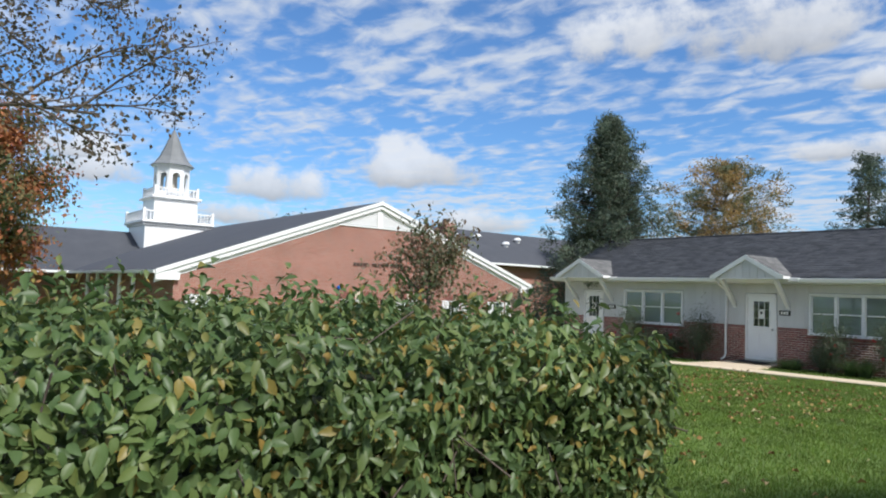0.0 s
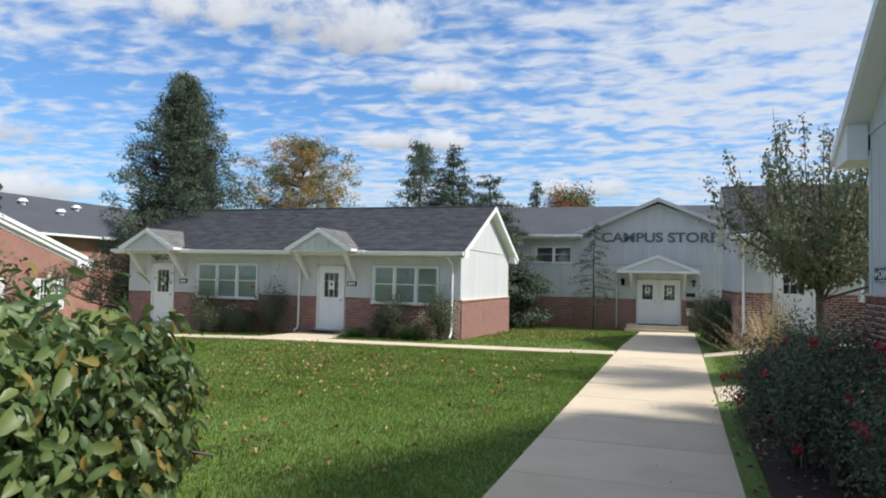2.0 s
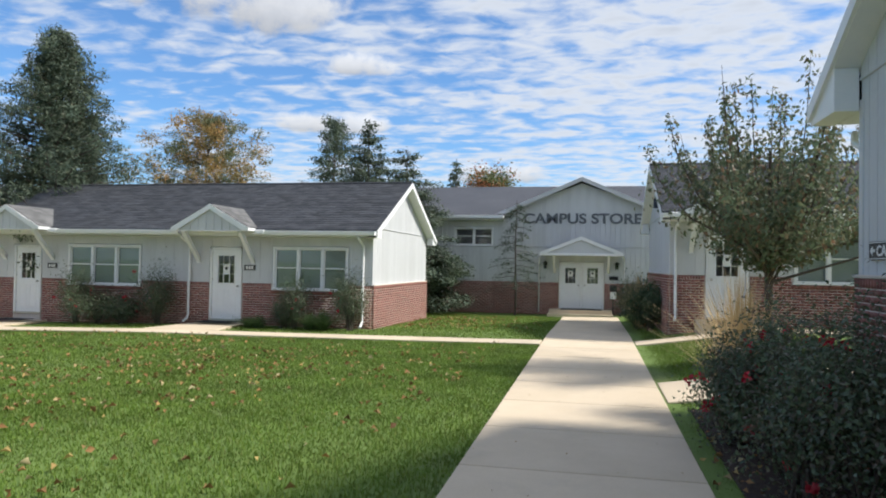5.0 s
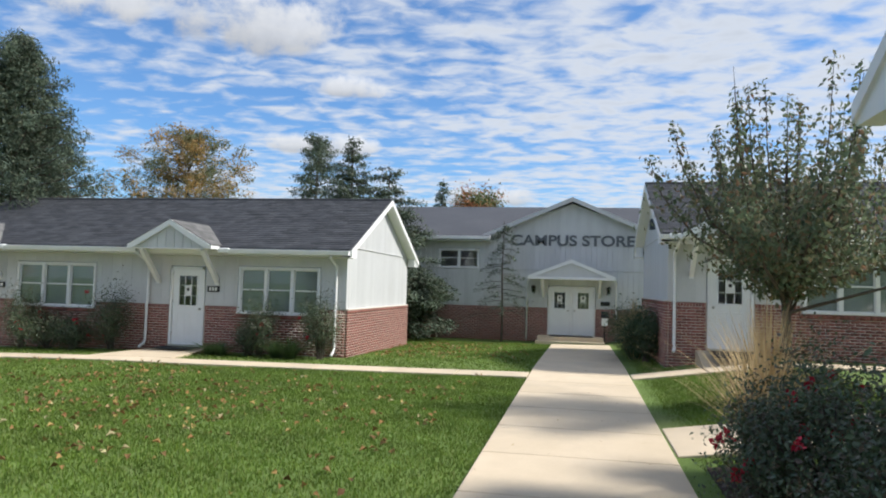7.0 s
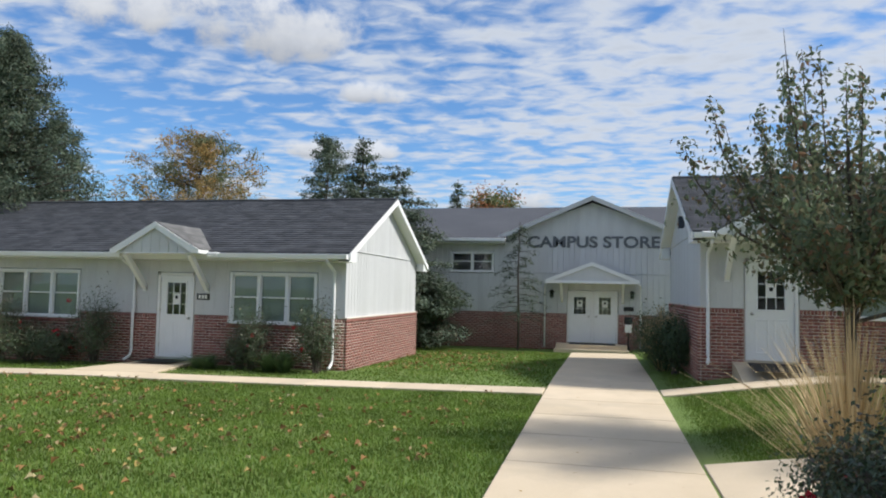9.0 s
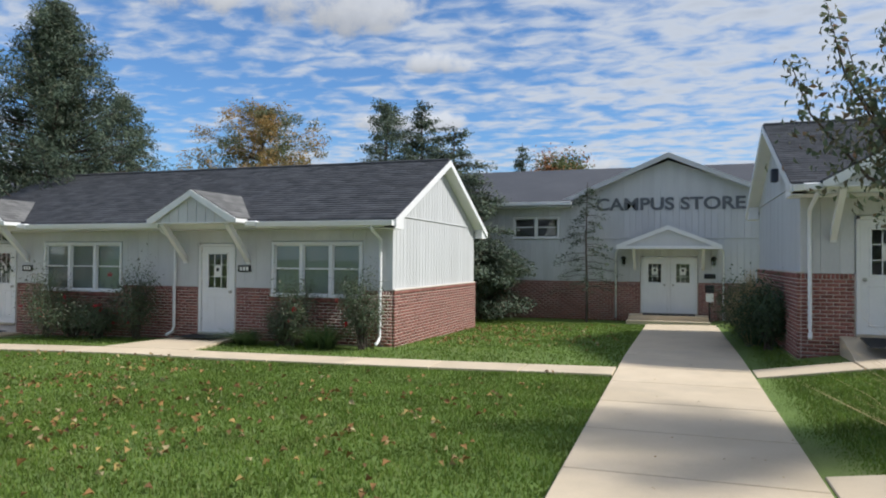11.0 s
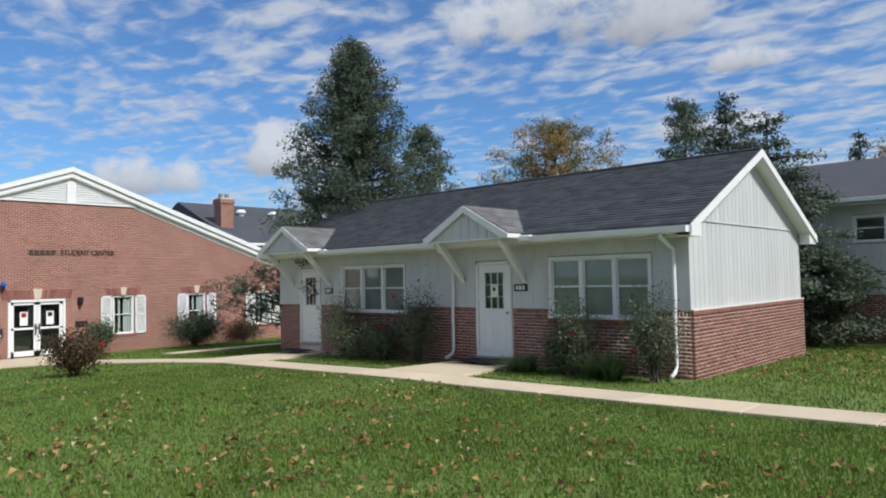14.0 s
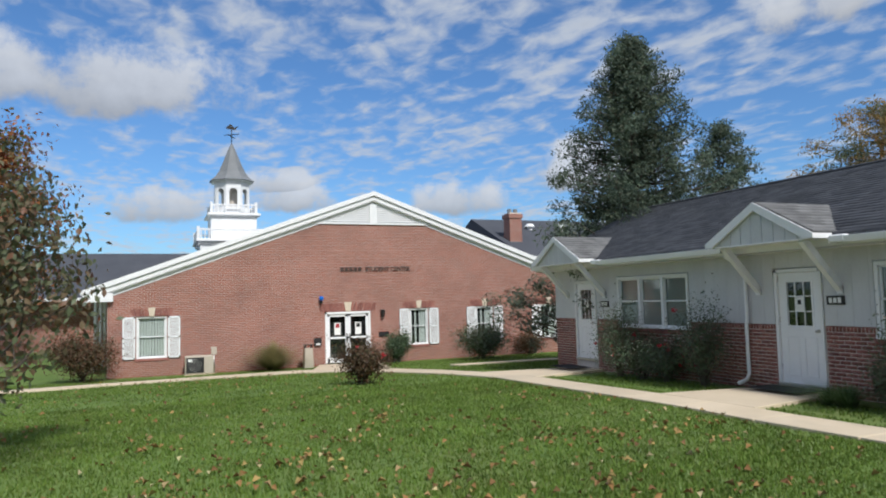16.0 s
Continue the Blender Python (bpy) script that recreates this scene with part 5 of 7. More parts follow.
def chapel_wing():
    """The wings behind the hall, with the steeple's house below."""
    w = thing("rear_wing", "long brick wing with a dark roof behind the hall", "building")
    box("wall", -62, -50, -14, 13, -1.2, 2.3, M_HALL, w)
    slab("roof", [(-48.5, -15, 2.35), (-56, -15, 5.6), (-63.5, -15, 2.35)], (0, 29, 0), M_FARROOF, w)
    box("gutter", -48.6, -48.4, -15, 14, 2.2, 2.36, M_TRIM, w)
    w2 = thing("rear_wing", "long brick wing with a dark vented roof behind the tall conifer", "building")
    box("wall", -49.5, -36.6, 30.9, 62, -1.2, 4.15, M_HALL, w2)
    slab("roof", [(-35.9, 30.66, 4.05), (-43, 30.66, 7.03), (-50.1, 30.66, 4.05)], (0, 32, 0), M_FARROOF, w2)
    box("gutter", -35.9, -35.75, 30.66, 62.6, 3.92, 4.06, M_TRIM, w2)
    box("rake_board", -35.95, -35.8, 30.6, 30.66, 3.9, 4.08, M_TRIM, w2)
    for x, y in ((-41.0, 34.0), (-41.0, 36.4), (-39.7, 38.3), (-41.0, 40.8)):
        z = 7.03 + (x + 43) * -0.42
        vent = new("roof_vent")
        vent.parent = w2
        bm = bmesh.new()
        bmesh.ops.create_cone(bm, cap_ends=True, segments=12, radius1=0.2, radius2=0.2, depth=0.4, matrix=Matrix.Translation((x, y, z)))
        part("pipe", bm, M_TRIM, vent)
        bm = bmesh.new()
        bmesh.ops.create_cone(bm, cap_ends=True, segments=12, radius1=0.36, radius2=0.2, depth=0.2, matrix=Matrix.Translation((x, y, z + 0.26)))
        part("cowl", bm, M_TRIM, vent)
    ch = thing("chimney", "square red brick chimney with a corbelled top", "chimney")
    cx, cy = -38.9, 31.6
    box("shaft", cx - 0.42, cx + 0.42, cy - 0.42, cy + 0.42, 2.0, 6.6, M_HALL, ch)
    box("cap", cx - 0.48, cx + 0.48, cy - 0.48, cy + 0.48, 6.6, 6.86, M_HALL, ch)
    box("coping", cx - 0.4, cx + 0.4, cy - 0.4, cy + 0.4, 6.86, 6.94, M_MORTAR, ch)
    for d in (-0.2, 0.2):
        bm = bmesh.new()
        bmesh.ops.create_cone(bm, cap_ends=True, segments=10, radius1=0.15, radius2=0.13, depth=0.3, matrix=Matrix.Translation((cx, cy + d, 7.05)))
        part("flue", bm, M_SPIRE, ch)


M_SPIRE = grainy("spire_slate", (0.15, 0.16, 0.17), (0.22, 0.23, 0.24), 2, 30, 0.7, 0.3)
chapel_wing()


def steeple():
    cx, cy = -54.2, 16.2
    st = thing("steeple", "white wooden steeple with a grey flared spire", "steeple")

    def rails(h, z, name):
        rl = new(name)
        rl.parent = st
        for s in (-1, 1):
            box("rail", cx - h, cx + h, cy + s * h - 0.05, cy + s * h + 0.05, z + 0.62, z + 0.72, M_TRIM, rl)
            box("rail", cx + s * h - 0.05, cx + s * h + 0.05, cy - h, cy + h, z + 0.62, z + 0.72, M_TRIM, rl)
            for t in (-1, 1):
                box("post", cx + s * h - 0.1, cx + s * h + 0.1, cy + t * h - 0.1, cy + t * h + 0.1, z, z + 0.86, M_TRIM, rl)
            bm = bmesh.new()
            k = -h + 0.2
            while k < h:
                solid(bm, cx + k - 0.03, cx + k + 0.03, cy + s * h - 0.03, cy + s * h + 0.03, z, z + 0.64)
                solid(bm, cx + s * h - 0.03, cx + s * h + 0.03, cy + k - 0.03, cy + k + 0.03, z, z + 0.64)
                k += 0.26
            part("baluster_row", bm, M_TRIM, rl)["kind"] = "stuff"
    box("lower_stage", cx - 2.35, cx + 2.35, cy - 2.35, cy + 2.35, 3.5, 6.15, M_TRIM, st)
    box("cornice", cx - 2.65, cx + 2.65, cy - 2.65, cy + 2.65, 6.15, 6.36, M_TRIM, st, bevel=0.05)
    bm = bmesh.new()
    k = -2.45
    while k < 2.5:
        for s in (-1, 1):
            solid(bm, cx + k, cx + k + 0.1, cy + s * 2.42 - 0.08, cy + s * 2.42 + 0.08, 5.98, 6.14)
            solid(bm, cx + s * 2.42 - 0.08, cx + s * 2.42 + 0.08, cy + k, cy + k + 0.1, 5.98, 6.14)
        k += 0.22
    part("dentils", bm, M_TRIM, st)
    rails(2.5, 6.36, "lower_balustrade")
    box("middle_stage", cx - 1.6, cx + 1.6, cy - 1.6, cy + 1.6, 6.36, 8.2, M_TRIM, st)
    box("cornice", cx - 1.85, cx + 1.85, cy - 1.85, cy + 1.85, 8.1, 8.3, M_TRIM, st, bevel=0.05)
    rails(1.55, 8.25, "upper_balustrade")
    # eight-sided belfry with arched openings
    bf = new("belfry")
    bf.parent = st
    R = 1.32
    for i in range(8):
        a0, a1 = (i - 0.5) * math.pi / 4, (i + 0.5) * math.pi / 4
        p, q = Vector((cx + R * math.cos(a0), cy + R * math.sin(a0), 0)), Vector((cx + R * math.cos(a1), cy + R * math.sin(a1), 0))
        inn = (Vector((cx, cy, 0)) - (p + q) / 2).normalized() * 0.12
        lo, hi, spring = 8.3, 10.75, 9.95
        bm = bmesh.new()

        def at(u, z):
            v = p.lerp(q, u)
            return Vector((v.x, v.y, z))
        for u0, u1 in ((0, 0.22), (0.78, 1)):
            prism(bm, [at(u0, lo), at(u1, lo), at(u1, spring), at(u0, spring)], inn)
        prism(bm, [at(0.22, lo), at(0.78, lo), at(0.78, 8.85), at(0.22, 8.85)], inn)
        arc = [(0.5 - 0.28 * math.cos(k * math.pi / 8), spring + 0.28 * math.sin(k * math.pi / 8)) for k in range(9)]
        for (u0, z0), (u1, z1) in zip(arc, arc[1:]):
            prism(bm, [at(u0, z0), at(u1, z1), at(u1, hi), at(u0, hi)], inn)
        for u0, u1 in ((0, 0.22), (0.78, 1)):
            prism(bm, [at(u0, spring), at(u1, spring), at(u1, hi), at(u0, hi)], inn)
        part("arch_panel", bm, M_TRIM, bf)
    bm = bmesh.new()
    bmesh.ops.create_cone(bm, cap_ends=True, segments=8, radius1=1.5, radius2=1.55, depth=0.16, matrix=Matrix.Translation((cx, cy, 10.78)) @ pose(0, 0, 0, 0, 0, 22.5))
    part("belfry_cornice", bm, M_TRIM, bf)
    bm = bmesh.new()
    bmesh.ops.create_cone(bm, cap_ends=True, segments=8, radius1=0.5, radius2=0.42, depth=1.9, matrix=Matrix.Translation((cx, cy, 9.5)))
    part("bell_core", bm, M_MORTAR, bf)
    prof = [(1.68, 10.84), (1.30, 11.15), (1.02, 11.55), (0.74, 12.15), (0.46, 12.85), (0.22, 13.4), (0.05, 13.75)]
    V, F = [], []
    for r, z in prof:
        V += [(cx + r * math.cos((k + 0.5) * math.pi / 4), cy + r * math.sin((k + 0.5) * math.pi / 4), z) for k in range(8)]
    for i in range(len(prof) - 1):
        F += [(i * 8 + k, i * 8 + (k + 1) % 8, i * 8 + 8 + (k + 1) % 8, i * 8 + 8 + k) for k in range(8)]
    F += [tuple(range(8))[::-1], tuple(range(len(V) - 8, len(V)))]
    put("spire", mesh_from("spire", V, F), M_SPIRE, st, "grey flared eight-sided spire")
    vane = new("weather_vane")
    vane.parent = st
    tube("rod", [(cx, cy, 13.7), (cx, cy, 15.0)], 0.035, M_BLACK, vane)
    tube("arm", [(cx - 0.3, cy - 0.5, 14.45), (cx + 0.3, cy + 0.5, 14.45)], 0.03, M_BLACK, vane)
    tube("arm", [(cx - 0.5, cy + 0.3, 14.3), (cx + 0.5, cy - 0.3, 14.3)], 0.03, M_BLACK, vane)
    slab("figure", [(cx - 0.02, cy - 0.45, 14.9), (cx - 0.02, cy - 0.1, 15.25), (cx - 0.02, cy + 0.2, 15.0), (cx - 0.02, cy + 0.5, 15.15), (cx - 0.02, cy + 0.25, 14.8)], (0.04, 0, 0), M_BLACK, vane)


steeple()

# ---- planting ----


def branchy(rnd, start, direction, length, radius, depth, out, tips, bend=0.25, split=(2, 3), shrink=0.68, rise=0.1):
    """A limb that bends, thins and forks; collects tubes in out and twig points in tips."""
    p, d = Vector(start), Vector(direction).normalized()
    path, radii = [p.copy()], [radius]
    n = 5
    for i in range(n):
        d = (d + Vector((rnd.uniform(-1, 1), rnd.uniform(-1, 1), rnd.uniform(-0.6, 0.8))) * bend * 0.45 + Vector((0, 0, rise * 0.3))).normalized()
        p = p + d * (length / n)
        path.append(p.copy())
        radii.append(radius * (1 - 0.55 * (i + 1) / n))
        if depth <= 1 and i >= 1:
            tips.append((p.copy(), d.copy()))
    out.append((path, radii, 7 if radius > 0.04 else 4))
    if depth > 0:
        for k in range(rnd.randint(*split)):
            f = rnd.uniform(0.45, 1.0)
            i = min(int(f * n), n - 1)
            q = path[i].lerp(path[i + 1], f * n - i) if f < 1 else path[-1]
            a = rnd.uniform(0, 2 * math.pi)
            s, u = d.orthogonal().normalized(), d.cross(d.orthogonal()).normalized()
            e = (d + (s * math.cos(a) + u * math.sin(a)) * rnd.uniform(0.5, 1.0)).normalized()
            branchy(rnd, q, e, length * shrink * rnd.uniform(0.75, 1.1), radius * 0.5, depth - 1, out, tips, bend, split, shrink, rise)


def wood(name, tubes, mat, parent, label=""):
    V, F = [], []
    for path, radii, sides in tubes:
        v, f = tube_arrays(path, radii, sides)
        k = len(V)
        V += v
        F += [tuple(i + k for i in q) for q in f]
    return put(name, array_mesh(name, V, F, True), mat, parent, label)


def crown_points(tips, per, spread, rnd_np):
    c = np.array([t[0] for t in tips])
    pts = np.repeat(c, per, 0) + rnd_np.normal(0, spread, (len(c) * per, 3))
    nrm = pts - c.mean(0)
    nrm /= np.linalg.norm(nrm, axis=1, keepdims=True) + 1e-9
    nrm[:, 2] += 0.5
    return pts, nrm


def broadleaf(label, x, y, h, r, mat, seed, leaf=0.12, per=40, clump=0.35, trunk_h=0.3, trunk_r=None, depth=3, upright=0.6, z=None, name="tree", limbs=9, aspect=0.55, lean=(0, 0), category="tree", droop=0.3):
    rnd = random.Random(seed)
    z = float(ground_z(x, y)) - 0.05 if z is None else z
    tr = thing(name, label, category, at=(x, y, z))
    tubes, tips = [], []
    rad = trunk_r or h * 0.022
    top = Vector((lean[0], lean[1], h * 0.8))
    path = [Vector((0, 0, 0)).lerp(top, i / 8) + Vector((rnd.uniform(-1, 1), rnd.uniform(-1, 1), 0)) * h * 0.008 * min(i, 3) for i in range(9)]
    tubes.append((path, [rad * (1.25 if i == 0 else 1) * (1 - 0.1 * i) for i in range(9)], 9))
    for i in range(limbs):
        f = trunk_h + (1 - trunk_h) * (i + rnd.random() * 0.6) / limbs
        k = min(int(f * 8), 7)
        q = path[k].lerp(path[k + 1], f * 8 - k)
        a = i * 2.4 + rnd.uniform(-0.4, 0.4)
        prof = math.sin(math.pi * min(1, 0.25 + 0.75 * (f - trunk_h) / (1 - trunk_h) * 0.95)) ** 0.7
        d = Vector((math.cos(a), math.sin(a), upright + f * upright * 1.2))
        branchy(rnd, q, d, r * (0.55 + 0.55 * prof), rad * 0.45 * (1.15 - f * 0.6), depth - 1, tubes, tips)
    tips.append((path[-1], Vector((0, 0, 1))))
    wood("trunk", tubes, M_BARK, tr)
    pts, nrm = crown_points(tips, per, clump, np.random.default_rng(seed))
    leaves("crown", pts, nrm, leaf, mat, tr, aspect=aspect, spread=0.8, droop=droop)
    return tr


def conifer(label, x, y, h, r, mat, seed, sprig=0.4, tiers=22, low=0.06, per=60, gaps=0.15, z=None, droop=0.25, power=0.8, ragged=0.25):
    rnd = random.Random(seed)
    g = np.random.default_rng(seed)
    z = float(ground_z(x, y)) - 0.05 if z is None else z
    tr = thing("conifer", label, "tree", at=(x, y, z))
    tubes = [([Vector((0, 0, h * i / 8)) for i in range(9)], [h * 0.018 * (1 - i / 8.6) for i in range(9)], 8)]
    P, N = [], []
    for i in range(tiers):
        f = low + (1 - low) * i / tiers
        reach = r * (1 - f) ** power + 0.05 * r
        count = max(4, int(9 * (1 - f) + 4))
        for k in range(count):
            if rnd.random() < gaps:
                continue
            a = 2 * math.pi * k / count + i * 0.7 + rnd.uniform(-0.25, 0.25)
            ln = reach * rnd.uniform(1 - ragged, 1 + ragged * 0.6)
            s = Vector((0, 0, h * f + rnd.uniform(-0.2, 0.2)))
            d = Vector((math.cos(a), math.sin(a), 0.35))
            path = [s + Vector((d.x * ln * t, d.y * ln * t, ln * (0.30 * t - droop * t * t * 1.6 + 0.25 * max(0, t - 0.75)))) for t in (0, 0.25, 0.5, 0.75, 1.0)]
            tubes.append((path, [0.045 * (1 - f * 0.6) * (1 - 0.2 * j) for j in range(5)], 4))
            m = max(8, int(per * ln / r))
            t = g.uniform(0.2, 1.03, m) ** 0.7
            pa = np.array(path)
            idx = np.clip(t * 4, 0, 3.999)
            i0 = idx.astype(int)
            q = pa[i0] + (pa[i0 + 1] - pa[i0]) * (idx - i0)[:, None]
            wide = 0.16 * ln * (1.15 - t) + 0.10
            q = q + g.normal(0, 1, (m, 3)) * np.stack([wide, wide, wide * 0.45], 1)
            P.append(q)
            N.append(np.tile([[d.x * 0.4, d.y * 0.4, 1.0]], (m, 1)))
    wood("trunk", tubes, M_BARK, tr)
    leaves("crown", np.concatenate(P), np.concatenate(N), sprig, mat, tr, aspect=0.42, spread=0.55, droop=0.15)
    return tr


def clumpy(name, label, x, y, profile, mat, seed, sprig=0.2, limbs=110, tufts=3, per=85, size=0.34, z=None, trunk_r=0.22):
    """An evergreen of uneven limbs that end in rounded tufts; profile is (height, reach) from the top down."""
    rnd = random.Random(seed)
    g = np.random.default_rng(seed)
    z = float(ground_z(x, y)) - 0.05 if z is None else z
    tr = thing(name, label, "tree", at=(x, y, z))
    top, low = profile[0][0], profile[-1][0]
    hs, rs = [p[0] for p in profile][::-1], [p[1] for p in profile][::-1]
    tubes = [([Vector((0.05 * math.sin(i), 0.05 * math.cos(i * 1.7), top * 0.97 * i / 8)) for i in range(9)], [trunk_r * (1 - i / 8.6) for i in range(9)], 8)]
    C = [(Vector((0, 0, top - 0.1)), 0.6)]
    for i in range(limbs):
        h = low + (top - low) * ((i + rnd.random()) / limbs) ** 1.35
        reach = float(np.interp(h, hs, rs)) * rnd.choice((0.5, 0.68, 0.85, 0.95, 1.0, 1.12))
        a = i * 2.4 + rnd.uniform(-0.5, 0.5)
        end = Vector((math.cos(a) * reach, math.sin(a) * reach, h + reach * rnd.uniform(-0.06, 0.12)))
        base = Vector((0, 0, max(h - reach * 0.22, 0.2)))
        path = [base, base.lerp(end, 0.35) + Vector((0, 0, -0.05)), base.lerp(end, 0.7) + Vector((0, 0, -0.04 * reach)), end]
        tubes.append((path, [0.05, 0.035, 0.022, 0.008], 4))
        for k in range(tufts):
            f = 1.0 - 0.26 * k - rnd.uniform(0, 0.1)
            w = 0.16 * reach * k
            C.append((base.lerp(end, f) + Vector((rnd.uniform(-w, w), rnd.uniform(-w, w), rnd.uniform(-0.1, 0.12))), rnd.uniform(0.7, 1.2)))
    wood("trunk", tubes, M_BARK, tr)
    c = np.repeat(np.array([tuple(p) for p, _ in C]), per, 0)
    k = np.repeat(np.array([q for _, q in C]), per)[:, None]
    d = g.normal(0, 1, (len(c), 3))
    d /= np.linalg.norm(d, axis=1, keepdims=True)
    d[:, 2] = d[:, 2] * 0.75 + 0.15
    pts = c + d * k * size * g.uniform(0.45, 1.0, (len(c), 1))
    leaves("crown", pts, d + np.array([0, 0, 0.3]), sprig, mat, tr, aspect=0.3, spread=0.7, droop=-0.1)
    return tr


def vase_tree(label, x, y, z, seed):
    """A young tree whose leafy wands rise in a vase from one short trunk."""
    rnd = random.Random(seed)
    g = np.random.default_rng(seed)
    tr = thing("ornamental_tree", label, "tree", at=(x, y, z))
    fork = 1.35
    tubes = [([Vector((0, 0, -0.1)), Vector((0.02, 0, 0.6)), Vector((0, 0.02, fork)), Vector((0.02, 0, 2.3)), Vector((0, 0, 3.6))], [0.085, 0.07, 0.065, 0.04, 0.015], 9)]
    P, N = [], []
    for i in range(32):
        a = i * 2.4 + rnd.uniform(-0.4, 0.4)
        out = 2.2 * ((i + 0.5) / 32) ** 0.6 * rnd.uniform(0.8, 1.1)
        hgt = (5.35 - 0.55 * out) * rnd.choice((0.62, 0.75, 0.86, 0.95, 1.02))
        s0 = Vector((0, 0, fork + rnd.uniform(-0.15, 0.5)))
        e = Vector((math.cos(a) * out, math.sin(a) * out, hgt))
        m1 = s0.lerp(e, 0.36) + Vector((math.cos(a), math.sin(a), 0)) * out * 0.28
        m2 = s0.lerp(e, 0.70) + Vector((math.cos(a), math.sin(a), 0)) * out * 0.20
        path = [s0, m1, m2, e]
        tubes.append((path, [0.028, 0.018, 0.010, 0.003], 5))
        bare = rnd.random() < 0.15
        for f in np.linspace(0.10, 0.82 if bare else 0.995, 95):
            k = min(int(f * 3), 2)
            p = path[k].lerp(path[k + 1], f * 3 - k)
            thick = 0.055 + 0.24 * max(0.0, 1 - f / 0.74) ** 0.6
            for _ in range(2 if f > 0.66 else 6):
                o = Vector((rnd.gauss(0, 1), rnd.gauss(0, 1), rnd.gauss(0, 0.9))) * thick
                P.append(p + o)
                N.append(o.normalized() + Vector((math.cos(a), math.sin(a), 0.6)) * 0.6)
    wood("trunk", tubes, M_BARK, tr)
    P, N = np.array([tuple(p) for p in P]), np.array([tuple(p) for p in N])
    P[:, 2] = np.maximum(P[:, 2], 1.42 + 0.5 * np.hypot(P[:, 0], P[:, 1]) + g.uniform(-0.05, 0.1, len(P)))
    leaves("crown", P, N, 0.10, M_PEAR, tr, aspect=0.48, spread=0.55, droop=0.75, fold=0.3)
    return tr


def shrub(label, x, y, r, h, mat, seed, leaf=0.055, count=2600, name="shrub", z=None, blooms=0, bloom_mat=None, stems=14, loose=0.25, rx=None, group="shrubs", aspect=0.5):
    rnd = random.Random(seed)
    g = np.random.default_rng(seed)
    z = float(ground_z(x, y)) - 0.04 if z is None else z
    tr = thing(name, label, "shrub", group, at=(x, y, z))
    tubes, tips = [], []
    rx = rx or r
    for i in range(stems):
        a = rnd.uniform(0, 6.28)
        rr = rnd.random() ** 0.6
        end = Vector((math.cos(a) * rx * rr, math.sin(a) * r * rr, h * (0.62 + 0.38 * rnd.random()) * (1 - 0.25 * rr * rr)))
        mid = Vector((end.x * 0.35, end.y * 0.35, end.z * 0.6))
        path = [Vector((rnd.uniform(-0.08, 0.08), rnd.uniform(-0.08, 0.08), 0)), mid, mid.lerp(end, 0.55), end]
        tubes.append((path, [0.016, 0.012, 0.008, 0.004], 4))
        tips += [(p, Vector((0, 0, 1))) for p in (path[1], path[2], path[2].lerp(end, 0.5), end)]
    wood("stem_tangle", tubes, M_BARK, tr)
    count = int(count * 1.9)
    c = np.array([t[0] for t in tips])
    pick = c[g.integers(0, len(c), count)]
    pts = pick + g.normal(0, 1, (count, 3)) * np.array([rx * loose, r * loose, h * loose * 0.7])
    pts[:, 2] = np.abs(pts[:, 2]) + 0.02
    nrm = pts - np.array([0, 0, h * 0.35])
    nrm /= np.linalg.norm(nrm, axis=1, keepdims=True)
    leaves("foliage", pts, nrm, leaf, mat, tr, aspect=aspect, spread=0.6, droop=0.2)
    for i in range(blooms):
        k = rnd.randrange(len(pts))
        p = pts[k] + nrm[k] * 0.06
        n = 14
        q = p + g.normal(0, 0.014, (n, 3))
        leaves("bloom", q, q - p + np.array([0, 0, 0.01]), 0.05, bloom_mat, tr, "red rose bloom", aspect=0.9, spread=0.3)
    return tr


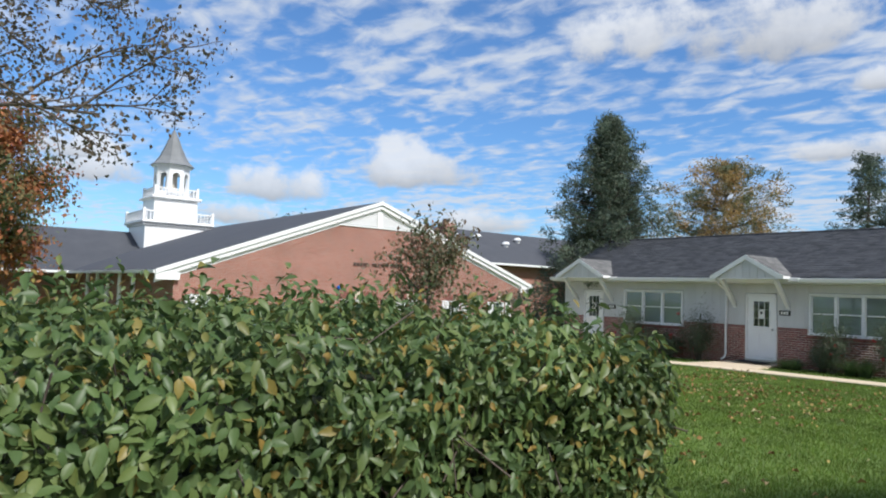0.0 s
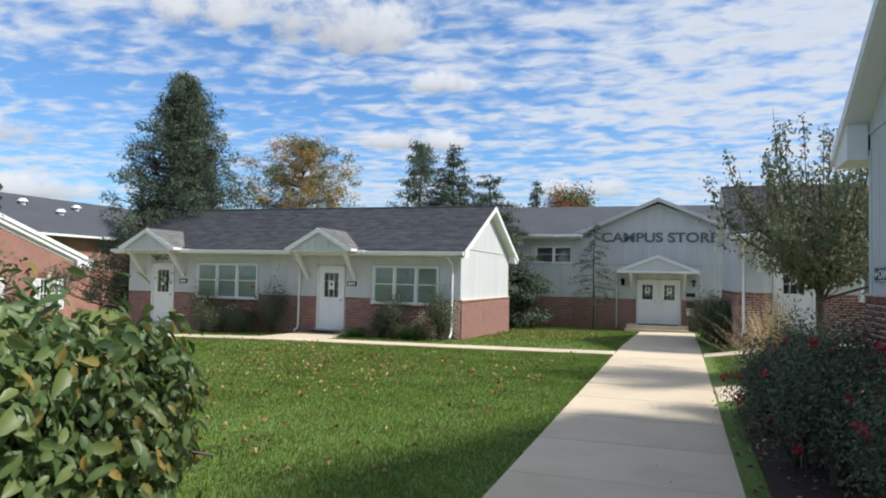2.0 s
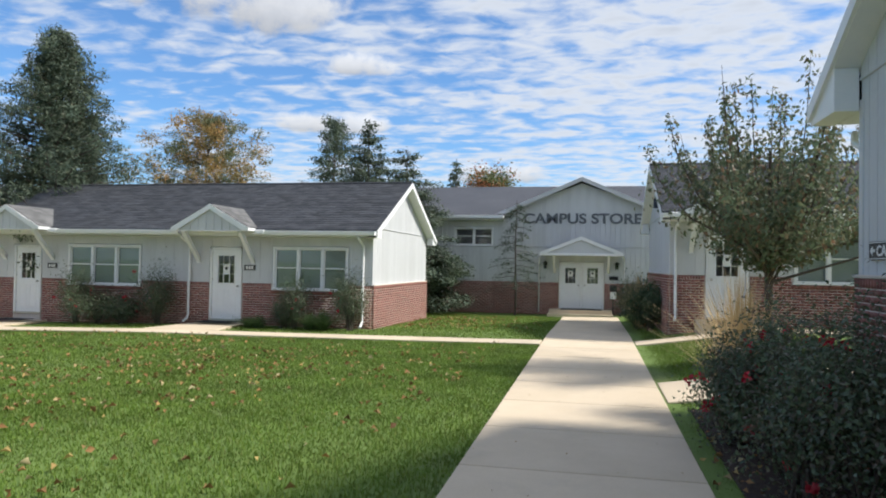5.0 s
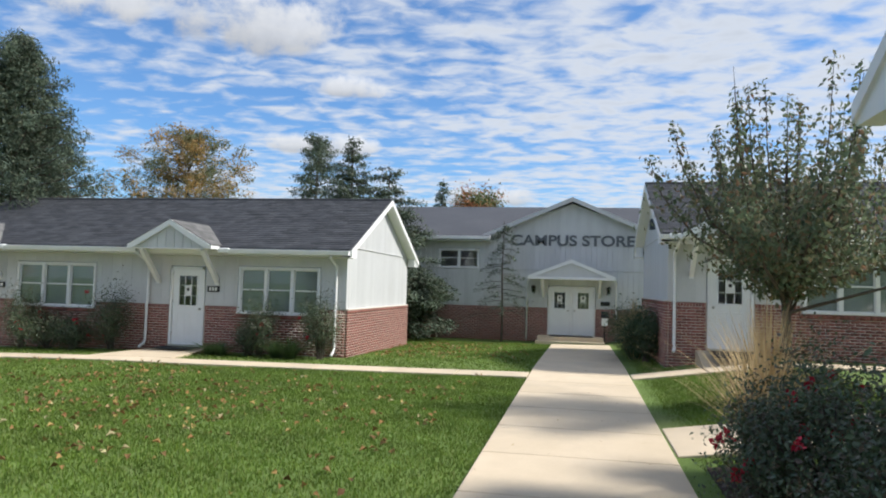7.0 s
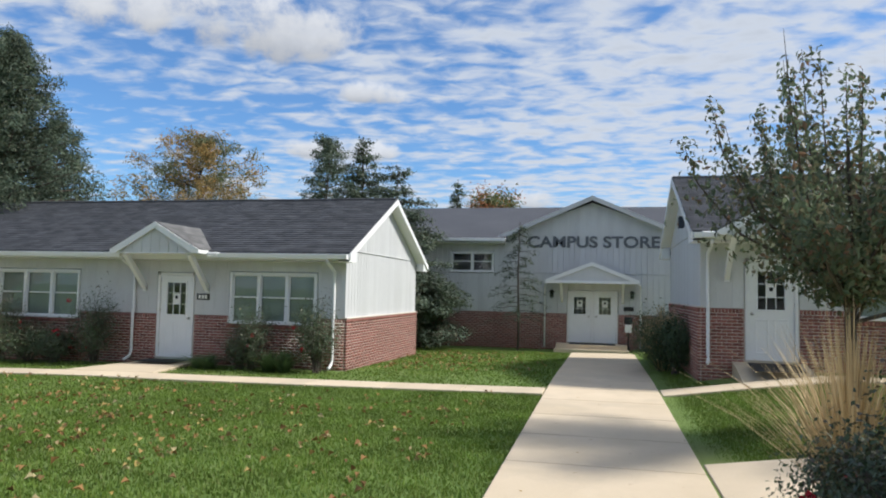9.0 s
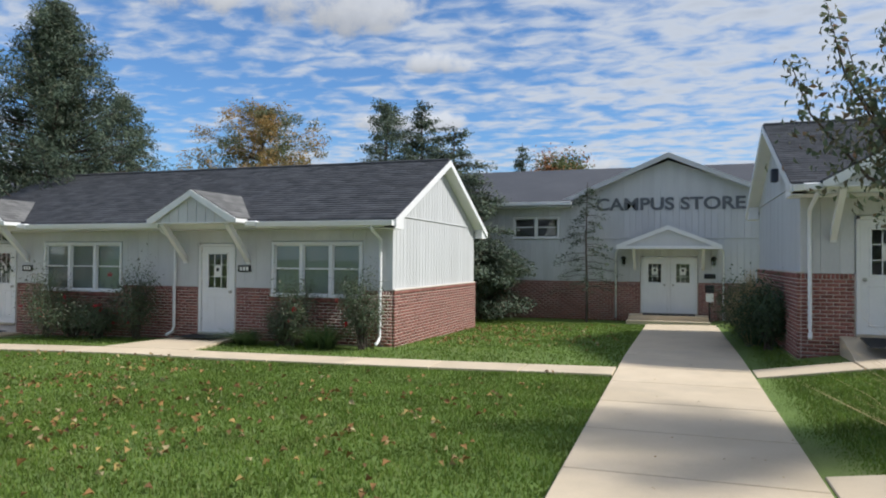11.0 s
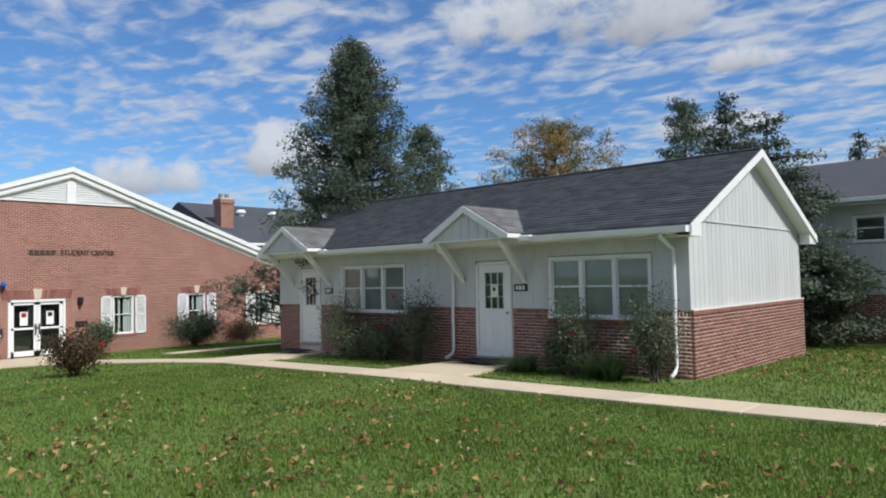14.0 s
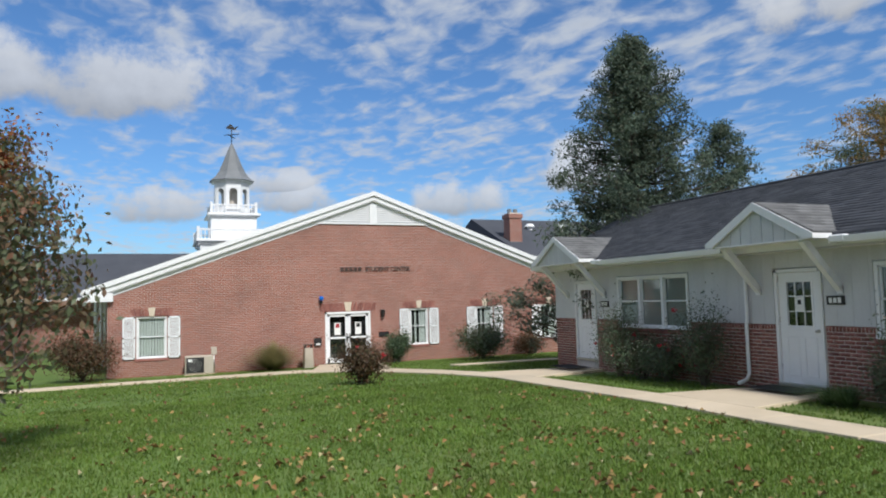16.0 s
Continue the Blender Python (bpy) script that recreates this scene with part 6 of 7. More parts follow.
def hedge():
    """A clipped broad-leaved hedge block beside the walk, with a rounded end."""
    g = np.random.default_rng(3)
    h = thing("hedge", "dense clipped green hedge with large glossy leaves beside the walk", "hedge")
    x1, x0, y1, y0, top = -0.50, -3.4, 3.5, -4.5, 1.67

    def surface(n):
        """Points on the rounded block, with their outward direction."""
        u = g.uniform(0, 1, n)
        k = g.choice(4, n, p=[0.40, 0.32, 0.2, 0.08])
        P, N = np.zeros((n, 3)), np.zeros((n, 3))
        ry, rz, rx_ = g.uniform(y0, y1, n), g.uniform(0.0, top, n), g.uniform(x0, x1, n)
        near = k < 2
        ry = np.where(near & (g.random(n) < 0.8), g.uniform(0.2, y1, n), ry)
        P[k == 0] = np.stack([np.full(n, x1), ry, rz], 1)[k == 0]
        N[k == 0] = (1, 0, 0.15)
        P[k == 1] = np.stack([rx_, ry, np.full(n, top)], 1)[k == 1]
        N[k == 1] = (0.1, 0, 1)
        P[k == 2] = np.stack([rx_, np.full(n, y1), rz], 1)[k == 2]
        N[k == 2] = (0, 1, 0.15)
        P[k == 3] = np.stack([rx_, np.full(n, y0), rz], 1)[k == 3]
        N[k == 3] = (0, -1, 0.15)
        # round the corners off
        c = np.clip(P, (x0 + 0.5, y0 + 0.5, 0), (x1 - 0.45, y1 - 0.5, top - 0.4))
        d = P - c
        ln = np.linalg.norm(d, axis=1, keepdims=True) + 1e-6
        round_n = d / ln
        P = c + round_n * np.minimum(ln, 0.48)
        wob = np.array([noise.noise(Vector(p) * 1.3) * 0.13 + noise.noise(Vector(p) * 4) * 0.09 for p in P])
        return P + round_n * wob[:, None], round_n
    P, N = surface(56000)
    depth = g.exponential(0.10, len(P))
    P = P - N * depth[:, None] + N * 0.03
    P[:, 2] = np.maximum(P[:, 2], 0.02)
    up = N * 0.9 + np.array([0, 0, 0.5])
    size = np.where(g.random(len(P)) < 0.15, 0.072, 0.05)
    leaves("foliage", P, up, size, M_HEDGE, h, aspect=0.5, spread=0.5, droop=0.7, fold=0.45, oval=True)
    # leafy shoots past the clipped face
    Q, D = surface(1500)
    keep = (Q[:, 2] > 0.5) & (Q[:, 0] > -3.0)
    Q, D = Q[keep], D[keep] * 0.6 + np.array([0, 0, 0.6]) + g.normal(0, 0.25, (keep.sum(), 3))
    f = np.tile(np.linspace(0.2, 1.0, 6), len(Q))[:, None]
    long = np.repeat(g.uniform(0.06, 0.17, len(Q)), 6)[:, None]
    leaves("shoot_leaves", np.repeat(Q, 6, 0) + np.repeat(D, 6, 0) * f * long, np.repeat(D, 6, 0), 0.055, M_HEDGE, h, aspect=0.45, spread=0.6, droop=0.5, fold=0.45, oval=True)["kind"] = "stuff"
    # inner twigs, then a dark block coloured as the shade among them
    tubes = []
    rnd = random.Random(5)
    for i in range(420):
        x, y = rnd.uniform(x0 + 0.3, x1 - 0.15), rnd.uniform(y0 + 0.3, y1 - 0.15)
        p = Vector((x, y, 0))
        path = [p]
        for k in range(5):
            p = p + Vector((rnd.uniform(-0.12, 0.12), rnd.uniform(-0.12, 0.12), top / 5.2))
            path.append(p)
        tubes.append((path, [0.012, 0.010, 0.008, 0.006, 0.005, 0.003], 4))
    for i in range(260):
        q = surface_point(rnd, x0, x1, y0, y1, top)
        d = Vector((rnd.uniform(-0.3, 1.0), rnd.uniform(-0.6, 0.6), rnd.uniform(-0.2, 0.9))).normalized()
        tubes.append(([q - d * 0.25, q, q + d * rnd.uniform(0.03, 0.12)], [0.004, 0.003, 0.0015], 4))
    wood("stem_tangle", tubes, M_BARK, h)
    # solid core, its near-black colour stands for shade behind the leaves
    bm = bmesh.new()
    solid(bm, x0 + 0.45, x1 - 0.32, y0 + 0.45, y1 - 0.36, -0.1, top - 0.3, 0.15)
    part("shade_core", bm, M_HEDGE_SHADE, h, "near-black block coloured as the shade inside the hedge")


def surface_point(rnd, x0, x1, y0, y1, top):
    if rnd.random() < 0.6:
        return Vector((x1 - 0.05, rnd.uniform(0.3, y1 - 0.3), rnd.uniform(0.2, top - 0.2)))
    return Vector((rnd.uniform(x0, x1 - 0.2), rnd.uniform(0.3, y1 - 0.3), top - 0.03))


# shade of the hedge's inside, put into the base colour
M_HEDGE_SHADE = grainy("hedge_shade", (0.008, 0.014, 0.006), (0.02, 0.03, 0.012), 20, 60, 0.95, 1.0, 0.03)
hedge()

# trees behind the cottages
clumpy("conifer", "tall dark green pine with tufted limbs behind the cottages", -18.9, 25.4, [(10.3, 0.15), (9.9, 0.65), (9.0, 1.25), (8.0, 1.5), (7.0, 2.1), (6.2, 2.5), (4.6, 2.8), (3.2, 3.5), (1.9, 4.3), (0.9, 4.2)], M_CONIFER, 11, 0.15, 230, 4, 105, 0.45)
clumpy("conifer", "dark green evergreen with upright plumes beside the tall pine", -32.8, 42.9, [(12.6, 0.25), (12.0, 0.9), (10.8, 1.9), (9.0, 2.6), (7.0, 3.0), (2.0, 3.0)], M_CONIFER, 21, 0.24, 90, 4, 80, 0.6)
clumpy("tree", "autumn maple turning orange and yellow", -31.4, 56.3, [(14.7, 1.2), (13.8, 3.2), (12.4, 4.9), (10.6, 5.7), (8.5, 5.8), (5.5, 5.0), (4.2, 2.5)], M_ORANGE, 31, 0.28, 120, 4, 85, 0.85)
clumpy("conifer", "blue-green pine with open tufted branches", -15.6, 45.0, [(10.9, 0.4), (10.0, 1.2), (8.6, 1.9), (7.0, 2.3), (2.0, 2.6)], M_CONIFER, 41, 0.2, 60, 4, 80, 0.5)
conifer("dark green spruce behind the cottage ridge", -12.5, 42.5, 10.5, 3.0, M_CONIFER, 42, 0.2, 26, 0.08, 330, 0.15, power=0.85, droop=0.08, ragged=0.4)
conifer("dark green spruce between the cottage and the store", -6.9, 30.7, 6.7, 2.2, M_CONIFER, 43, 0.14, 28, 0.04, 280, 0.2, power=0.62, droop=0.2, ragged=0.4)
conifer("slim spruce behind the store roof", -8.7, 50.0, 9.3, 1.6, M_CONIFER, 44, 0.2, 22, 0.1, 220, 0.25)
broadleaf("small reddish tree behind the store", -6.6, 51.0, 8.6, 1.5, M_MAPLE, 45, 0.2, 50, 0.5, 0.3)
# tree on the lawn
M_BRONZE_LEAF = leafy("drooping_leaf", [(0.12, 0.15, 0.08), (0.15, 0.17, 0.09), (0.22, 0.13, 0.08), (0.13, 0.16, 0.085), (0.26, 0.11, 0.07)], 0.45, 0.4)
broadleaf("small ornamental tree with drooping bronze-green leaves on the lawn", -10.5, 9.15, 3.2, 0.8, M_BRONZE_LEAF, 51, 0.11, 9, 0.17, 0.22, 0.06, upright=0.6, name="ornamental_tree", limbs=12, droop=0.8, lean=(-0.1, 0.2))
# pear by the near cottage
vase_tree("upright ornamental pear with dark green and reddening leaves", 3.42, 16.0, 0.2, 61)


def rose_bed():
    bed = slab("planting_bed", [(1.62, -4, -0.03), (3.2, -4, 0.02), (3.2, 12.6, 0.16), (1.75, 12.6, 0.0)], (0, 0, -0.3), M_SOIL)
    tagged(bed, "dark mulch planting bed along the cottage wall", "planting bed", kind="structure")
    spots = [(2.45, 7.3, 0.55, 1.05), (2.3, 8.4, 0.6, 1.15), (2.5, 9.4, 0.6, 1.25), (2.2, 10.3, 0.55, 1.1), (2.5, 11.2, 0.55, 1.2), (2.6, 6.2, 0.5, 0.8), (2.65, 5.2, 0.45, 0.7), (2.15, 11.9, 0.4, 0.8), (2.05, 9.1, 0.5, 1.05), (1.95, 10.9, 0.4, 0.85)]
    for i, (x, y, r, h) in enumerate(spots):
        shrub("dark green rose bush with red blooms in the mulch bed", x, y, r, h, M_ROSELEAF, 70 + i, 0.045, 2700, "rose_bush", float(ground_z(x, y)), 7, M_ROSE, group="rose bushes")


M_ROSELEAF = leafy("rose_leaf", [(0.07, 0.11, 0.06), (0.09, 0.135, 0.07), (0.115, 0.16, 0.08), (0.12, 0.09, 0.065), (0.08, 0.125, 0.065)], 0.42, 0.3, 0.5)
rose_bed()


def grass_clump(label, x, y, h, spread, n, seed, mat, base_mat=None, name="ornamental_grass", tilt=0.0):
    g = np.random.default_rng(seed)
    t = thing(name, label, "grass clump", "ornamental grasses", at=(x, y, float(ground_z(x, y)) - 0.02))

    def blades(nn, hh, sp, wid):
        a = g.uniform(0, 2 * np.pi, nn)
        out = np.abs(g.normal(0, 1, nn)) * sp
        H = hh * g.uniform(0.55, 1.05, nn)
        d = np.stack([np.cos(a) + tilt, np.sin(a), np.zeros(nn)], 1)
        base = d * g.uniform(0, 0.14, nn)[:, None]
        side = np.stack([-np.sin(a), np.cos(a), np.zeros(nn)], 1) * wid
        V = []
        for f, w in ((0, 1), (0.4, 0.9), (0.75, 0.6), (1.0, 0.1)):
            c = base + d * (out * f ** 1.8)[:, None] + np.array([0, 0, 1]) * (H * (f - 0.22 * f * f * np.minimum(out / hh * 2, 1)))[:, None]
            V += [c + side * w, c - side * w]
        V = np.stack(V, 1).reshape(-1, 3)
        q = np.array([[0, 1, 3, 2], [2, 3, 5, 4], [4, 5, 7, 6]])
        F = ((np.arange(nn) * 8)[:, None, None] + q[None]).reshape(-1, 4)
        return array_mesh("blades", V, F)
    put("plume_tuft" if base_mat else "tuft", blades(n, h, spread, 0.006), mat, t)
    if base_mat:
        put("tuft", blades(n, h * 0.6, spread * 1.1, 0.007), base_mat, t)
    return t


grass_clump("tall dry straw-coloured ornamental grass", 2.25, 12.3, 1.75, 0.6, 700, 81, M_STRAW)
grass_clump("ornamental grass with pale plumes over green blades", 1.9, 24.6, 1.7, 0.55, 900, 82, M_STRAW, M_DARKLEAF)
shrub("dark green bush beside the walk near the store", 2.1, 23.6, 0.6, 1.2, M_DARKLEAF, 90, 0.07, 3000)
shrub("dark green bush beside the walk near the store", 1.9, 26.0, 0.7, 1.3, M_DARKLEAF, 91, 0.07, 3000)
# along the cottage front
M_STRAP = leafy("strap_leaf", [(0.07, 0.125, 0.045), (0.095, 0.155, 0.06), (0.13, 0.18, 0.075)], 0.45, 0.3)
for i, (x, r, h, c) in enumerate([(-7.4, 0.45, 1.35, 2600), (-7.7, 0.4, 0.7, 1800), (-5.8, 0.5, 1.4, 3000), (-11.6, 0.55, 1.5, 3200), (-13.5, 0.8, 0.95, 3800), (-14.3, 0.5, 1.5, 2600), (-12.7, 0.5, 0.8, 2200)]):
    shrub("dark green rose shrub under the cottage window", x, 21.15, r, h, M_ROSELEAF, 100 + i, 0.05, c, "rose_bush", blooms=3, bloom_mat=M_ROSE, group="rose bushes", rx=r * 1.1)
for i, (x, s) in enumerate([(-6.5, 0.62), (-6.85, 0.55), (-8.35, 0.42), (-8.6, 0.38)]):
    grass_clump("low clump of strappy green leaves", x, 20.95, s, 0.5, 320, 110 + i, M_STRAP, name="daylily_clump")

# before the hall
M_STRAWGREEN = leafy("dry_green_blades", [(0.26, 0.23, 0.10), (0.34, 0.29, 0.14), (0.20, 0.21, 0.09)], 0.6, 0.3)
M_REDSHRUB = leafy("bronze_leaf", [(0.09, 0.05, 0.03), (0.12, 0.07, 0.035), (0.06, 0.065, 0.03), (0.15, 0.06, 0.03)], 0.5, 0.3)
grass_clump("rounded clump of dry ornamental grass by the hall wall", -28.0, 15.2, 1.25, 0.85, 1500, 121, M_STRAWGREEN, M_STRAWGREEN)
shrub("dark green clipped bush beside the hall doors", -28.0, 20.3, 0.55, 1.15, M_DARKLEAF, 122, 0.08, 3000, loose=0.22)
shrub("wide dark green bush under the hall window", -26.9, 23.6, 1.15, 1.35, M_ROSELEAF, 123, 0.09, 4200, rx=0.9)
shrub("low bronze bush under the hall window", -28.0, 26.4, 0.8, 0.95, M_REDSHRUB, 124, 0.08, 2400)
shrub("bronze-leaved bush against the hall corner", -28.0, 8.7, 1.1, 1.5, M_REDSHRUB, 125, 0.09, 4200)
shrub("loose bronze-green rose bush standing on the lawn", -17.4, 15.75, 0.62, 1.0, M_REDSHRUB, 126, 0.07, 3000, "rose_bush", blooms=3, bloom_mat=M_ROSE, group="rose bushes")


def air_conditioner():
    t = thing("air_conditioner", "beige outdoor air conditioning unit by the hall wall", "air conditioner", at=(-28.35, 12.55, -0.86))
    bm = bmesh.new()
    solid(bm, -0.3, 0.3, -0.5, 0.5, 0.06, 0.72, 0.03)
    part("casing", bm, M_BEIGE, t)
    box("fan_grille", 0.295, 0.312, -0.46, 0.16, 0.11, 0.67, M_BLACK, t)
    for r in (0.08, 0.15, 0.22):
        pts = [(0.318, -0.15 + r * math.cos(a), 0.39 + r * math.sin(a)) for a in np.linspace(0, 2 * math.pi, 17)]
        tube("guard_ring", pts, 0.006, M_METAL, t, sides=4)
    box("badge", 0.312, 0.318, -0.40, -0.25, 0.52, 0.62, M_PAPER, t)
    box("base", -0.32, 0.32, -0.54, 0.54, -0.04, 0.06, M_CONCRETE, t)
    m = thing("meter_box", "small beige electric box on a thin post", "box", at=(-28.6, 13.1, -0.86))
    box("case", -0.06, 0.06, -0.1, 0.1, 0.72, 1.0, M_BEIGE, m)
    tube("conduit", [(0, 0, -0.05), (0, 0, 0.74)], 0.025, M_METAL, m)


M_BEIGE = grainy("beige_enamel", (0.42, 0.37, 0.30), (0.52, 0.46, 0.38), 3, 50, 0.5, 0.1)
air_conditioner()


def ash_bin():
    t = thing("litter_bin", "tan upright litter bin with an open top", "bin", at=(-28.2, 16.6, -0.84))
    V, F = [], []
    bm = bmesh.new()
    bmesh.ops.create_cone(bm, cap_ends=True, segments=4, radius1=0.26, radius2=0.22, depth=0.78, matrix=Matrix.Translation((0, 0, 0.39)) @ pose(0, 0, 0, 0, 0, 45))
    bmesh.ops.bevel(bm, geom=list(bm.edges), offset=0.015, segments=1, affect="EDGES")
    part("bin_body", bm, M_BEIGE, t)
    for s in (-1, 1):
        box("lid_post", -0.12, 0.12, s * 0.13 - 0.02, s * 0.13 + 0.02, 0.78, 0.9, M_BLACK, t)
    box("lid", -0.17, 0.17, -0.17, 0.17, 0.89, 0.92, M_BLACK, t)


ash_bin()


def door_mat(x, y, z, w=0.95, d=0.6):
    bm = bmesh.new()
    solid(bm, x - w / 2, x + w / 2, y - d / 2, y + d / 2, z, z + 0.014, 0.006)
    tagged(part("door_mat", bm, M_MAT), "black rubber mat before a white cottage door", "door mat", "door mats")


door_mat(-9.85, 21.3, 0.005, 1.05, 0.62)
door_mat(-16.6, 21.25, -0.14, 1.05, 0.62)


def mat_on_ramp():
    bm = bmesh.new()
    solid(bm, -0.46, 0.46, -0.34, 0.34, 0, 0.014, 0.006)
    ob = part("door_mat", bm, M_MAT)
    ob.matrix_basis = pose(3.72, 21.12, 0.46, 8, 0, 0)
    tagged(ob, "black rubber mat on the concrete ramp", "door mat", "door mats")


# ramp up to the cottage door
ramp_ = slab("door_ramp", [(3.05, 20.75, 0.2), (4.45, 20.75, 0.2), (4.45, 21.5, 0.42), (4.45, 21.9, 0.49), (3.05, 21.9, 0.49), (3.05, 21.5, 0.42)], (0, 0, -0.5), M_CONCRETE)
tagged(ramp_, "sloping concrete ramp up to a cottage door", "ramp", kind="structure")
mat_on_ramp()


def number_plate(x, z):
    p = thing("door_plate", "small black plate with white figures beside the door", "plate", "door plates", at=(x, 21.745, z))
    box("plate", -0.17, 0.17, -0.012, 0.012, -0.075, 0.075, M_BLACK, p, bevel=0.004)
    for i in range(3):
        box("figure_bar", -0.12 + i * 0.085, -0.06 + i * 0.085, -0.016, -0.0125, -0.045, 0.045, M_PAPER, p, "white bar", bevel=0)


number_plate(-9.06, 1.55)
number_plate(-15.65, 1.5)


def wall_sign():
    s = thing("wall_sign", "black sign with white lettering and an arrow on the grey siding", "sign", at=(3.10, 10.04, 1.945))
    s.rotation_euler = (0, 0, radians(-90))
    box("board", -0.69, 0.69, -0.012, 0.014, -0.085, 0.085, M_BLACK, s, bevel=0.004)
    box("border", -0.68, 0.68, -0.0145, -0.0125, 0.07, 0.078, M_PAPER, s, bevel=0)
    box("border", -0.68, 0.68, -0.0145, -0.0125, -0.078, -0.07, M_PAPER, s, bevel=0)
    letters("letters", "CAMPUS STORE", 0.135, Matrix.Translation((-0.5, -0.0145, -0.048)) @ pose(0, 0, 0, 90), M_PAPER, "white capital letters", s, 0.004, 1.13)
    bm = bmesh.new()
    prism(bm, [(-0.65, -0.018, 0.0), (-0.59, -0.018, 0.045), (-0.59, -0.018, -0.045)], (0, 0.004, 0))
    prism(bm, [(-0.59, -0.018, 0.014), (-0.535, -0.018, 0.014), (-0.535, -0.018, -0.014), (-0.59, -0.018, -0.014)], (0, 0.004, 0))
    part("arrow", bm, M_PAPER, s, "white arrow")


wall_sign()


def gable_panel():
    """A raised board with raised upright shapes on the gable siding."""
    f = thing("wall_panel", "siding-coloured raised panel with raised shapes on the gable", "panel", at=(3.11, 8.45, 2.96))
    f.rotation_euler = (0, 0, radians(-90))
    box("board", -0.72, 0.72, -0.035, 0.012, -0.27, 0.27, M_SIDING, f, bevel=0.008)
    box("ledge", -0.74, 0.74, -0.05, 0.012, -0.31, -0.27, M_SIDING, f, bevel=0.006)
    for x in (-0.58, -0.2, 0.2, 0.58):
        bm = bmesh.new()
        solid(bm, x - 0.11, x - 0.05, -0.07, -0.03, -0.2, 0.2, 0.006)
        solid(bm, x + 0.05, x + 0.11, -0.07, -0.03, -0.2, 0.2, 0.006)
        solid(bm, x - 0.06, x + 0.06, -0.068, -0.03, -0.02, 0.05, 0.006)
        part("raised_shape", bm, M_SIDING, f)


def gable_lamp():
    g = thing("wall_lamp", "small dark lamp under the cottage gable", "lamp", at=(2.36, 24.2, 3.6))
    bm = bmesh.new()
    solid(bm, -0.14, 0.0, -0.12, 0.12, -0.14, 0.14, 0.02)
    part("housing", bm, M_NAVY, g)


M_NAVY = grainy("navy_enamel", (0.02, 0.028, 0.05), (0.035, 0.045, 0.075), 4, 40, 0.4, 0.1)
gable_panel()
gable_lamp()
near_spout = tube("downspout", [(3.3, 11.74, 3.24), (3.25, 11.6, 3.12), (3.22, 11.2, 2.98), (3.2, 11.12, 2.8), (3.2, 11.12, 0.4)], 0.04, M_TRIM)
tagged(near_spout, "white bent downspout at the near cottage corner", "downspout")


def bare_sapling():
    rnd = random.Random(17)
    g = np.random.default_rng(17)
    t = thing("conifer", "thin sparse young cedar before the store wall", "tree", at=(-2.56, 31.9, -0.34))
    tubes = [([Vector((0.02 * math.sin(i), 0, 4.75 * i / 8)) for i in range(9)], [0.05 * (1 - i / 9) + 0.006 for i in range(9)], 6)]
    P = []
    for i in range(46):
        f = 0.25 + 0.72 * i / 46
        a = rnd.uniform(0, 6.28)
        ln = 1.35 * (1.08 - f) + 0.2
        ln *= rnd.uniform(0.6, 1.1)
        s = Vector((0, 0, 4.75 * f))
        path = [s + Vector((math.cos(a) * ln * q, math.sin(a) * ln * q * 0.7, ln * (0.10 * q - 0.28 * q * q))) for q in (0, 0.35, 0.7, 1)]
        tubes.append((path, [0.014, 0.010, 0.007, 0.003], 4))
        for q in np.linspace(0.3, 1, 14):
            k = min(int(q * 3), 2)
            P.append(path[k].lerp(path[k + 1], q * 3 - k))
    wood("trunk", tubes, M_BARK, t)
    P = np.repeat(np.array([tuple(p) for p in P]), 3, 0) + g.normal(0, 0.05, (len(P) * 3, 3))
    leaves("crown", P, np.tile([[0, 0, 1.0]], (len(P), 1)), 0.13, M_CONIFER, t, aspect=0.3, spread=0.4)
    t2 = thing("shrub", "low spreading cedar bough beside the cottage gable", "shrub", at=(-5.3, 30.6, -0.2))
    tubes, P = [], []
    for i in range(26):
        z = rnd.uniform(1.2, 2.2)
        a = rnd.uniform(-0.7, 0.7)
        ln = rnd.uniform(0.9, 1.9)
        path = [Vector((-0.6, 0, z)) + Vector((math.cos(a) * ln * q, math.sin(a) * ln * q, 0.12 * ln * q - 0.25 * q * q)) for q in (0, 0.35, 0.7, 1)]
        tubes.append((path, [0.02, 0.014, 0.008, 0.003], 4))
        for q in np.linspace(0.2, 1, 22):
            k = min(int(q * 3), 2)
            P.append(path[k].lerp(path[k + 1], q * 3 - k))
    tubes.append(([Vector((-0.6, 0, 0)), Vector((-0.6, 0, 3.4))], [0.09, 0.05], 6))
    wood("trunk", tubes, M_BARK, t2)
    P = np.repeat(np.array([tuple(p) for p in P]), 4, 0) + g.normal(0, 0.08, (len(P) * 4, 3))
    leaves("crown", P, np.tile([[0, 0, 1.0]], (len(P), 1)), 0.16, M_CONIFER, t2, aspect=0.35, spread=0.5)


bare_sapling()


